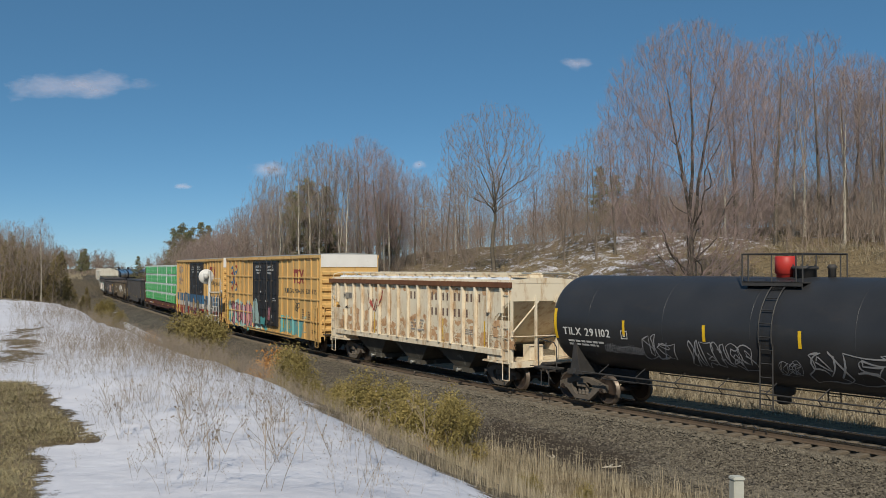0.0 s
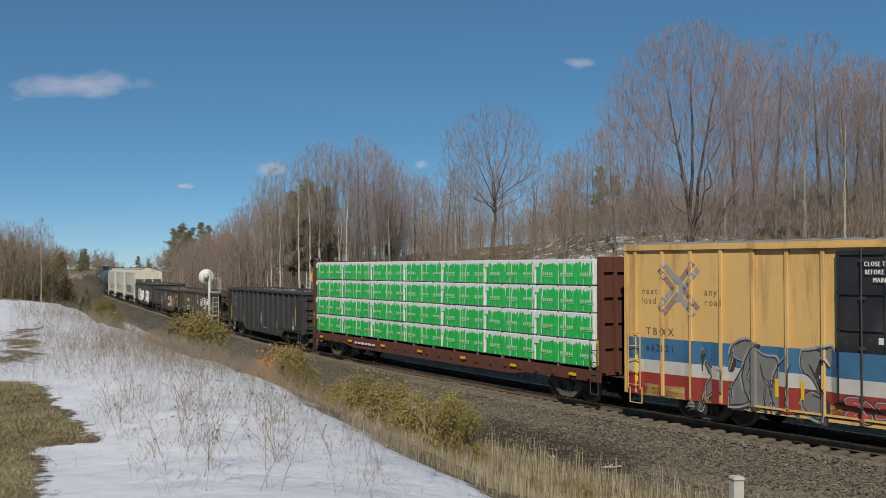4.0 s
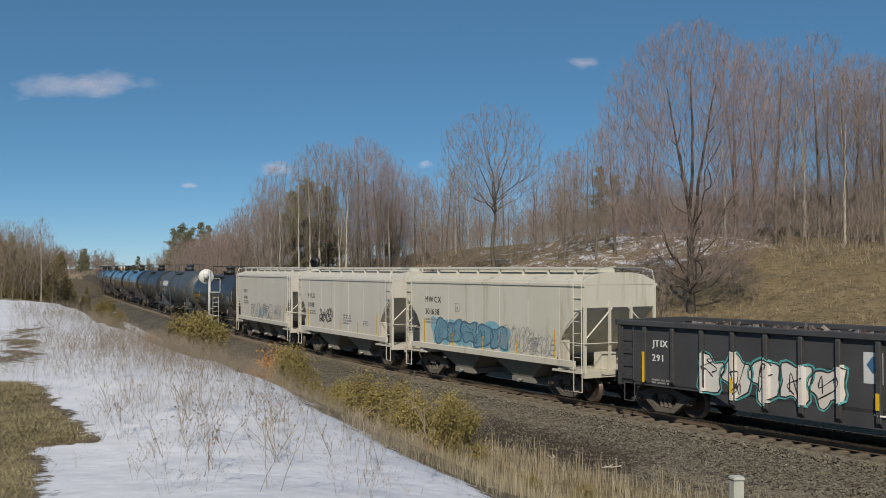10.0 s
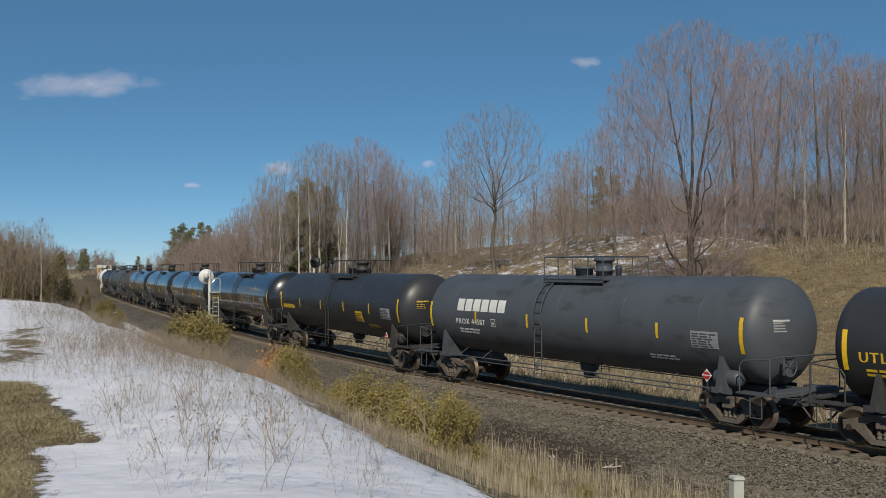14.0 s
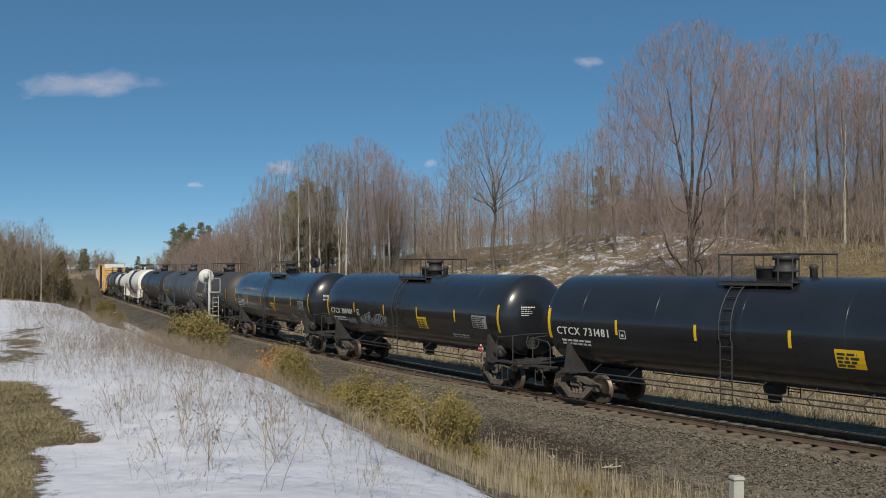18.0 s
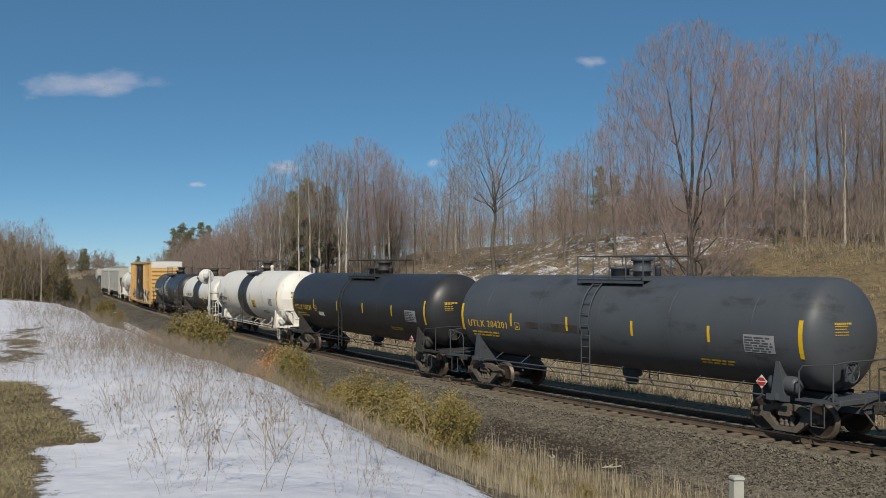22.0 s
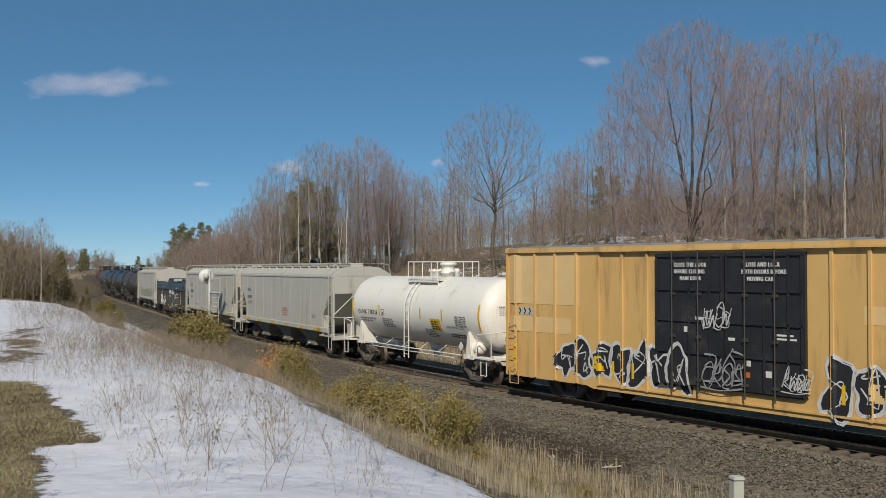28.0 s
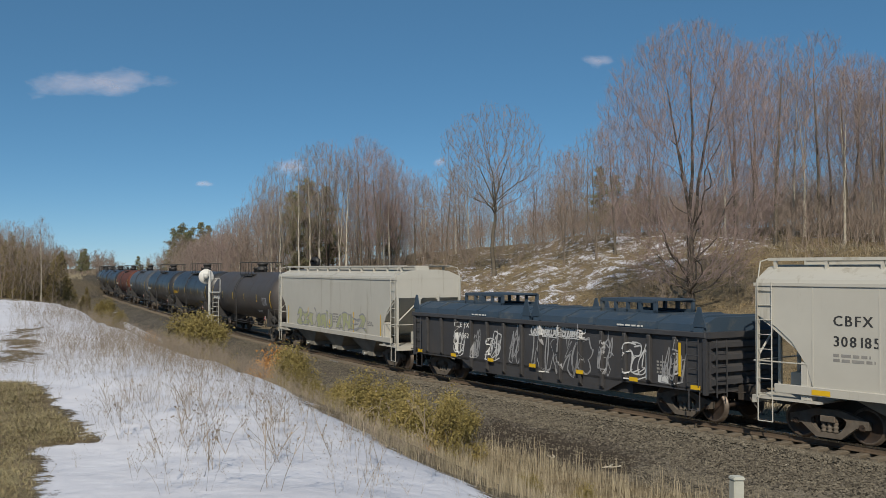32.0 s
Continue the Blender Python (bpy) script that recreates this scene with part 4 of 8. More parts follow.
tank_car(26, "white tank car with white ladder and platform", WHITE, "OLNX 718236", MARKK, r=1.43, cz=2.58, panel=2.2, dome_x=.45, ladder_x=.0, mark_v=2.3, stripes=5, size=.29, mark_u=-4.95, pw=1.25,
         graf=[lambda c, at: (lettering(c, "SODIUM HYPOCHLORITE SOLUTION", 3.0, 1.98, .16, MARKK, at, wide=.45), small_print(c, -2.6, 1.75, 1.2, .45, 5, FAINT, at, 261), small_print(c, 1.15, 1.45, 1.0, .45, 5, FAINT, at, 262), patch("reflector", c, .95, 1.05, 2.26, 2.72, STRIPE, at))])
for _k in range(31, len(JOINTS) - 1):
    _m, _l = {0: (BLACK, "black tank car with yellow small print"), 1: (BLACK, "matte black tank car on steel trucks"), 2: (GLOSS, "glossy black tank car on steel trucks"), 3: (UMBER, "umber tank car on steel trucks")}[_k % 4]
    if _k == 34:
        _m, _l = SLATE, "slate grey tank car on steel trucks"
    if _k == 35:
        _m, _l = OXIDE, "oxide red tank car on steel trucks"
    tank_car(_k, _l, _m, "", MARKY if _k % 4 == 0 else MARKW, small=True)
# ---- boxcars ----
PINK = pbr("pink spray paint", (.52, .24, .27), (.44, .18, .22), 2.5, .7, 0, .02)
TEAL = pbr("teal spray paint", (.07, .30, .30), (.11, .36, .35), 2.5, .7, 0, .02)
BLUEP = pbr("blue paint band", (.04, .125, .245), (.055, .15, .27), 2, .6, 0, .03)
REDB = pbr("red paint band", (.29, .038, .03), (.24, .036, .03), 2, .6, 0, .03)
WHITB = pbr("white paint band", (.52, .50, .47), (.45, .43, .40), 2, .6, 0, .03, stain=(.4, .34, .26), stain_amount=.2)
PALE = pbr("pale yellow overpaint", (.72, .51, .25), (.66, .46, .21), 1, .6, 0, .03)
TTXRED = pbr("faded red lettering", (.33, .06, .05), (.28, .07, .05), 3, .7, 0, .02)
PANELW = pbr("white panel paint", (.76, .745, .71), (.70, .68, .64), 2, .6, 0, .03, stain=(.5, .44, .34), stain_amount=.15)
MINT = pbr("pale mint spray paint", (.33, .48, .45), (.40, .52, .50), 2.5, .7, 0, .02)
TEALP = pbr("flaking pale teal paint", (.13, .36, .36), (.16, .40, .39), 1.5, .7, 0, .02, stain=(.40, .24, .09), stain_amount=.3, stain_scale=(2, 2, 2))
PLUM = pbr("dark plum outline paint", (.09, .025, .04), (.07, .02, .03), 2.5, .7, 0, .02)
FADED = pbr("faded mauve lettering", (.30, .20, .17), (.26, .18, .16), 2.5, .7, 0, .02)
UNDERP = pbr("faded brown lettering", (.14, .09, .045), (.20, .12, .055), 2.5, .7, 0, .02)
STEELB = pbr("steel blue spray paint", (.07, .13, .19), (.09, .16, .22), 2.5, .7, 0, .02)
OLIVEP = pbr("olive spray paint", (.13, .13, .07), (.17, .16, .09), 2.5, .7, 0, .02)
GREYP = pbr("mid grey spray paint", (.20, .195, .19), (.15, .147, .145), 2.0, .6, 0, .02)
ORANGE = pbr("orange paint", (.55, .16, .04), (.45, .13, .04), 3, .6, 0, .02)


def boxcar(k, label, inset=3.35, rows=(), door0=-2.65, door1=2.35, rib=1.02, end_panel=True, beams=()):
    car, hl = start(k, label, "boxcar", inset, "boxcar")
    e = hl - .62 - SHORT.get(k, 0)
    w, z0, z1 = 1.52, .92, 5.02
    bm = bmesh.new()
    box(bm, -e, e, -w, w, z0, z1)
    part("body", bm, YELLOW, car)
    for side in (-1, 1):
        for x in np.arange(-math.floor(e / rib) * rib, e, rib):
            if door0 - .1 < x < door1 + .1:
                continue
            bm = bmesh.new()
            box(bm, x - .055, x + .055, *sorted((side * w, side * (w + .065))), z0 - .25, z1 - .12)
            bevel(bm, .012)
            part("side_post", bm, YELLOW, car)
        for zz in beams:
            for a, b in ((-e + .1, door0 - .12), (door1 + .12, e - .1)):
                bm = bmesh.new()
                box(bm, a, b, *sorted((side * w, side * (w + .06))), zz - .04, zz + .04)
                bevel(bm, .01)
                part("side_beam", bm, YELLOW, car)
        for x in (-e + .05, e - .05):
            bm = bmesh.new()
            box(bm, x - .05, x + .05, *sorted((side * w, side * (w + .06))), z0 - .27, z1 - .02)
            part("corner_post", bm, YELLOW, car)
        bm = bmesh.new()
        box(bm, -e, e, *sorted((side * (w - .05), side * (w + .10))), z1 - .14, z1 + .02)
        part("roof_rail", bm, YELLOW, car)
        bm = bmesh.new()
        ring = [(-e, .98), (-e, .64), (-e + 4.0, .64), (-e + 4.3, .56), (e - 4.3, .56), (e - 4.0, .64), (e, .64), (e, .98)]
        prism(bm, ring[::-1], *sorted((side * (w - .02), side * (w + .003))))
        part("side_sill", bm, YELLOW, car)
        # two plug doors
        mid = (door0 + door1) / 2
        for a, b in ((door0, mid - .02), (mid + .02, door1)):
            bm = bmesh.new()
            ya, yb = sorted((side * w, side * (w + .10)))
            box(bm, a, b, ya, yb, z0 + .12, z1 - .24)
            door = part("door", bm, DOORBLK, car, "black plug door")
            yo = sorted((side * (w + .10), side * (w + .15)))
            for zz in (z0 + .16, 1.95, 2.85, 3.72, z1 - .34):
                bm = bmesh.new()
                box(bm, a + .02, b - .02, *yo, zz, zz + .07)
                part("door_rib", bm, DOORBLK, door)
            for xx in (a + .03, a + (b - a) * .5, a + (b - a) * .8, b - .1):
                bm = bmesh.new()
                box(bm, xx, xx + .06, *yo, z0 + .16, z1 - .28)
                part("door_rib", bm, DOORBLK, door)
            bm = bmesh.new()
            for xx in (a + (b - a) * .28, a + (b - a) * .66):
                tube(bm, (xx, side * (w + .19), z0 - .05), (xx, side * (w + .19), z1 - .15), .022, 6)
                for zz in (1.2, 2.4, 3.6, 4.5):
                    box(bm, xx - .06, xx + .06, *sorted((side * (w + .1), side * (w + .2))), zz, zz + .08)
            part("lock_rod", bm, STEEL, door)
        bm = bmesh.new()
        box(bm, door0 - 2.4, door1 + 2.4, *sorted((side * (w + .01), side * (w + .06))), .70, .75)
        box(bm, door0 - 2.4, door1 + 2.4, *sorted((side * (w + .08), side * (w + .14))), z1 - .16, z1 - .09)
        part("door_track", bm, YELLOW, car)
    # roof with cross ribs
    bm = bmesh.new()
    ring = [(-w - .09, z1 + .02), (w + .09, z1 + .02), (w * .6, z1 + .07), (0, z1 + .10), (-w * .6, z1 + .07)]
    extrude_x(bm, ring, -e - .02, e + .02)
    part("roof", bm, GALV, car, "galvanised ribbed roof")
    for x in np.arange(-e + .5, e, 1.22):
        bm = bmesh.new()
        ring = [(-w, z1 + .04), (w, z1 + .04), (w * .6, z1 + .10), (0, z1 + .135), (-w * .6, z1 + .10)]
        extrude_x(bm, ring, x - .05, x + .05)
        part("roof_rib", bm, GALV, car)
    # corrugated ends
    for d in (-1, 1):
        for i, zz in enumerate(np.linspace(1.25, 4.1, 8)):
            bm = bmesh.new()
            ring = [(d * e, zz - .13), (d * e, zz + .13), (d * (e + .10), zz + .06), (d * (e + .10), zz - .06)]
            prism(bm, ring if d < 0 else ring[::-1], -w + .06, w - .06)
            part("end_corrugation", bm, YELLOW, car)
        if end_panel:
            bm = bmesh.new()
            box(bm, *sorted((d * e, d * (e + .03))), -w, w, 4.42, z1 + .04)
            part("end_panel", bm, PANELW, car, "white warning panel")
        for side in (-1, 1):
            bm = bmesh.new()
            ladder(bm, d * (e + .16), side * (w - .35), .75, 2.5, .42, along="y")
            part("end_ladder", bm, YELLOW, car)
            bm = bmesh.new()
            ladder(bm, d * (e - .45), side * (w + .14), .8, 2.45, .46)
            part("side_ladder", bm, YELLOW, car)
            bm = bmesh.new()
            stirrup(bm, d * (e - .45), side * (w + .06), .85, .38, .46)
            part("sill_step", bm, YELLOW, car)
        bm = bmesh.new()
        box(bm, *sorted((d * (e + .02), d * (hl - .42))), -.32, .32, .66, 1.08)
        box(bm, *sorted((d * (e + .02), d * (e + .5))), -1.4, 1.4, 1.02, 1.06)
        part("end_sill", bm, STEEL, car)
    bm = bmesh.new()
    for i in range(20):
        a, b = 2 * math.pi * i / 20, 2 * math.pi * (i + 1) / 20
        tube(bm, (e + .28, -.5 + .28 * math.cos(a), 2.1 + .28 * math.sin(a)), (e + .28, -.5 + .28 * math.cos(b), 2.1 + .28 * math.sin(b)), .018, 5)
    for i in range(4):
        a = math.pi / 4 * i
        tube(bm, (e + .28, -.5 - .28 * math.cos(a), 2.1 - .28 * math.sin(a)), (e + .28, -.5 + .28 * math.cos(a), 2.1 + .28 * math.sin(a)), .012, 5)
    tube(bm, (e, -.5, 2.1), (e + .28, -.5, 2.1), .05, 8)
    part("brake_wheel", bm, YELLOW, car)
    bm = bmesh.new()
    box(bm, -e + 4.4, e - 4.4, -1.2, 1.2, .5, .95)
    part("centre_sill", bm, STEEL, car)
    wall = flat(w, ribs=(rib, .06, .067, 0))
    dat = flat(w + .10)

    def at(u, v, lift=.006):
        """Paint runs over the wall, the posts and the door ribs."""
        return dat(u, v, .052 + lift) if door0 < u < door1 and v > z0 + .1 else wall(u, v, lift)
    # door lettering that can be read
    q = (door1 - door0) / 2
    for i, t in enumerate(("CLOSE THIS DOOR", "BEFORE CLOSING", "MAIN DOOR")):
        lettering(car, t, door0 + q * .30 + (0, .02, .22)[i], 4.40 - i * .19, .165, MARKW, lambda u, v, l=.006: dat(u, v, .052 + l), wide=.72, bold=.008)
    for i, t in enumerate(("CLOSE AND LOCK", "BOTH DOORS BEFORE", "MOVING CAR")):
        lettering(car, t, door0 + q * 1.24 + (.06, 0, .18)[i], 4.40 - i * .19, .165, MARKW, lambda u, v, l=.006: dat(u, v, .052 + l), wide=.72, bold=.008)
    for i, (x, z, a, b, m) in enumerate(((.45, 2.55, .14, .16, MARKW), (.62, 2.9, .3, .1, MARKW), (1.05, 3.0, .16, .07, MARKW), (1.1, 2.4, .22, .08, MARKW), (1.35, 1.75, .14, .15, MARKW),
                                         (1.34, 1.45, .14, .14, ORANGE), (1.6, 1.5, .2, .17, MARKW), (1.75, 2.6, .5, .05, MARKW), (1.75, 2.5, .6, .05, MARKW))):
        patch("notice", car, door0 + x * q / 2.1 * 2, door0 + (x * 2 / 2.1) * q + a, z, z + b, m, dat)
    for x in (-e + .5, -e + 5.2, door0 - 1.0, door1 + 1.0, e - 5.2, e - 1.0):
        patch("reflector", car, x - .05, x + .05, 1.02, 1.5 + .3 * (abs(x) > e - 1.2), STRIPE, at, .02)
    small_print(car, e - 1.5, 1.02, .6, .2, 2, MARKK, at, k)
    for g in rows:
        g(car, at, dat, e, w)
    running_gear(car, hl - inset, hl - .5)
    return car


def cross_mark(car, at, u, v, h, arms, lift=.012):
    """A company mark of four double arms that meet round an arc, drawn as plain shapes."""
    bms = [bmesh.new(), bmesh.new()]
    c = v + h / 2
    for sx in (-1, 1):
        for sy in (-1, 1):
            for j in (0, 1):
                o = h * .085 * (1 if j else -1)
                pts = [(u + sx * h * (.06 + .40 * i / 40) + o * .7 * sx, c + sy * h * (.05 + .43 * i / 40) - o * .75 * sy) for i in range(41)]
                ribbon(bms[j if sx * sy > 0 else 1 - j], pts, h * .115, at, lift + .001 * j, 0)
    ribbon(bms[1], [(u - h * .12 + h * .2 * math.cos(t), c + h * .26 * math.sin(t)) for t in np.linspace(-1.3, 1.3, 31)], h * .1, at, lift + .004, 0)
    for bm, m in zip(bms, arms):
        part("company_mark", bm, m, car)


def three_bars(car, at, u, v, w, h, mat):
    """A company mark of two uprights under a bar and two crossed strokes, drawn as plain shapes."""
    patch("company_mark", car, u, u + w * .62, v + h * .74, v + h, mat, at)
    for x in (.12, .40):
        patch("company_mark", car, u + w * x, u + w * (x + .11), v, v + h * .74, mat, at)
    for i, m in ((0, mat), (1, mat)):   # two crossed strokes
        bm = bmesh.new()
        ribbon(bm, [(u + w * .8 + (w * .16) * t * (1 - 2 * i), v + h * (t + 1) / 2) for t in np.linspace(-1, 1, 25)], w * .085, at, .011 + .002 * i, 0)
        part("company_mark", bm, m, car)


def slogan(car, at, words, u, v, size, gap):
    for word in words:
        lettering(car, word, u, v, size, MARKK, at, gap=gap, bold=.008)
        u += sum((GLYPHS[c][0][:, 0].max() + .09) * size * gap for c in word) + size * .3


def paint_box_one(car, at, dat, e, w):
    cross_mark(car, at, -e + 2.0, 3.0, 1.45, (REDB, BLUEP))
    for i, t in enumerate(("next", "load")):
        lettering(car, t, -e + .55, 3.68 - .3 * i, .3, MARKK, at, bold=.008)
    for i, t in enumerate(("any", "road")):
        lettering(car, t, -e + 3.05, 3.68 - .3 * i, .3, MARKK, at, bold=.008)
    lettering(car, "TBOX", -e + .6, 2.42, .36, MARKK, at, gap=1.4, bold=.008)
    three_bars(car, at, 5.0, 3.55, 1.9, .75, TTXRED)
    slogan(car, at, ("RAILCAR", "POOLING", "EXPERTS"), 3.55, 3.02, .36, 1.06)
    piece(car, -e + .75, .66, 7.6, 1.65, 4, 31, at, None, None, None, halo=MINT)
    piece(car, -e + .8, .68, .9, .8, 1, 36, at, TEAL, None, None, block=False)
    piece(car, -.9, .68, 1.0, .9, 1, 37, at, TEAL, None, None, block=False)
    piece(car, -e + 1.45, .68, 5.5, 1.6, 5, 38, at, PINK, PLUM, PLUM, .035, .06, False, shade=TEAL)
    lettering(car, "639667", -e + .6, 1.94, .36, MARKK, lambda u, v, l=.01: at(u, v, .02 + l), gap=1.3, bold=.008)
    piece(car, 2.6, .66, 4.1, 1.1, 4, 33, at, TEALP, None, None, block=False)
    tag(car, 5.4, 2.1, .7, .45, 34, MARKK, at, .045)
    tag(car, 6.4, 1.0, .9, .9, 39, MINT, at, .025)
    for u, v in ((6.6, 1.95), (7.6, 1.85)):
        small_print(car, u, v - .3, .6, .6, 5, UNDERP, at, 8)
    tag(car, .7, 1.35, .45, .7, 35, PINK, at, .06)


def paint_box_two(car, at, dat, e, w):
    for z, h, m in ((.65, .66, REDB), (1.31, .37, WHITB), (1.68, .64, BLUEP)):
        patch("painted_band", car, -e + .1, e - .1, z, z + h, m, lambda u, v, l=.004: at(u, v, .003))
    cross_mark(car, at, -e + 2.0, 3.1, 1.35, (FADED, GRAFG))
    for i, t in enumerate(("next", "load")):
        lettering(car, t, -e + .65, 3.6 - .28 * i, .28, UNDERP, at)
    for i, t in enumerate(("any", "road")):
        lettering(car, t, -e + 2.9, 3.6 - .28 * i, .28, UNDERP, at)
    lettering(car, "TBOX", -e + .8, 2.42, .3, UNDERP, at, gap=1.25, bold=.006)
    lettering(car, "662121", -e + .8, 1.95, .28, MARKK, lambda u, v, l=.01: at(u, v, .01 + l), gap=1.25)
    three_bars(car, at, 5.1, 3.72, 1.9, .75, TTXRED)
    slogan(car, at, ("Railcar", "Pooling", "Experts"), 3.75, 3.15, .46, .97)
    piece(car, -e + 2.3, .60, 4.3, 1.75, 6, 41, at, GREYP, GRAFG, MARKK, .04, .05, shade=MARKK)
    piece(car, 2.5, .60, 5.6, 1.75, 8, 43, at, GREYP, GRAFG, MARKK, .04, .05, shade=MARKK)
    piece(car, -2.5, .66, 4.7, .66, 6, 48, at, TTXRED, MARKK, GRAFG, .03, block=False)
    piece(car, -1.4, .95, .8, 1.15, 1, 44, lambda u, v, l=.01: at(u, v, .004 + l), PALE, MARKK, TTXRED, .035, block=False)
    piece(car, .5, .95, .7, 1.1, 1, 45, lambda u, v, l=.01: at(u, v, .004 + l), OLIVEP, MARKK, PALE, .03, block=False)
    tag(car, 2.9, 3.9, .8, .8, 46, UNDERP, at, .02)
    tag(car, e - 1.0, 2.5, .6, .7, 47, GRAFW, at, .045)


def paint_box_three(car, at, dat, e, w):
    patch("company_mark", car, -e + .6, -e + 1.45, 2.78, 3.02, WHITB, at)
    for i in range(3):
        bm = bmesh.new()
        u = -e + .68 + .26 * i
        ribbon(bm, [(u, 2.8), (u + .08, 2.9), (u, 3.0)], .07, at, .014)
        part("company_mark", bm, MARKK, car)
    lettering(car, "112", -e + .8, 2.45, .28, MARKK, at)
    lettering(car, "455", -e + 1.75, 2.45, .28, MARKK, at)
    patch("overpaint", car, -e + .15, -e + 3.7, 3.15, 4.82, PALE, at)
    patch("overpaint", car, -e + .15, -e + 3.3, 2.2, 2.72, PALE, at)
    patch("overpaint", car, 3.9, e - 1.6, 3.0, 3.45, PALE, at)
    patch("overpaint", car, 5.3, e - 3.2, 3.45, 4.3, PALE, at)
    piece(car, -e + 2.6, .72, 5.6, 1.4, 7, 51, at, DOORBLK, GRAFW, GRAFW, .06, .12, False)
    piece(car, 2.7, .70, 6.0, 1.5, 7, 52, at, DOORBLK, GRAFW, GRAFW, .06, .12, False)
    tag(car, -.9, 1.15, 1.3, .8, 53, GRAFG, lambda u, v, l=.01: dat(u, v, .06), .06)
    tag(car, -.9, 2.75, .9, .55, 54, GRAFW, lambda u, v, l=.01: dat(u, v, .06), .04)
    tag(car, 1.7, 1.25, .8, .5, 55, GRAFW, lambda u, v, l=.01: dat(u, v, .06), .04)
    for q, m in (((-e + 4.3, 1.2, .5, .5), STRIPE), ((4.0, 1.2, .4, .5), PALE)):
        piece(car, q[0], q[1], q[2], q[3], 1, 57, lambda u, v, l=.01: at(u, v, .016), m, None, None)


boxcar(2, "yellow boxcar with black double doors and pink and teal graffiti", rows=[paint_box_one], beams=(3.86, 2.74, 1.62))
boxcar(3, "yellow boxcar with blue, white and red band and grey graffiti", rows=[paint_box_two])
boxcar(25, "yellow boxcar with black doors and black and white graffiti", rows=[paint_box_three])
# ---- covered hoppers ----
DUSTBLUE = pbr("dusty blue spray paint", (.115, .235, .31), (.17, .32, .40), 2.5, .7, 0, .02)
SKYBLUE = pbr("pale blue spray paint", (.17, .36, .44), (.24, .44, .52), 2.5, .7, 0, .02)
LIME = pbr("faded green spray paint", (.36, .38, .20), (.42, .42, .26), 2.5, .7, 0, .02)
# soot, with the shade beneath the car also put into this dark colour
SOOTSHADE = pbr("sooty olive hopper bottom", (.085, .078, .062), (.055, .05, .042), 1.5, .85, 0, .15, stain=(.3, .28, .23), stain_amount=.12)
UNDER = pbr("grey hopper bottom paint", (.26, .245, .21), (.18, .165, .145), 1.5, .8, 0, .1)

FADEDR = pbr("faded red data lettering", (.42, .20, .15), (.36, .18, .14), 3, .7, 0, .02)
RUSTP = pbr("running rust", (.36, .20, .095), (.50, .33, .175), 5, .9, 0, .15, stain=(.16, .065, .03), stain_amount=.4, stain_scale=(4, 4, 1))
RUSTL = pbr("light rust film", (.62, .41, .24), (.52, .30, .15), 6, .85, 0, .1, stain=(.30, .15, .07), stain_amount=.45, stain_scale=(6, 6, 3))
WORDS = pbr("dark red brown lettering", (.13, .082, .062), (.17, .11, .085), 3, .7, 0, .02)


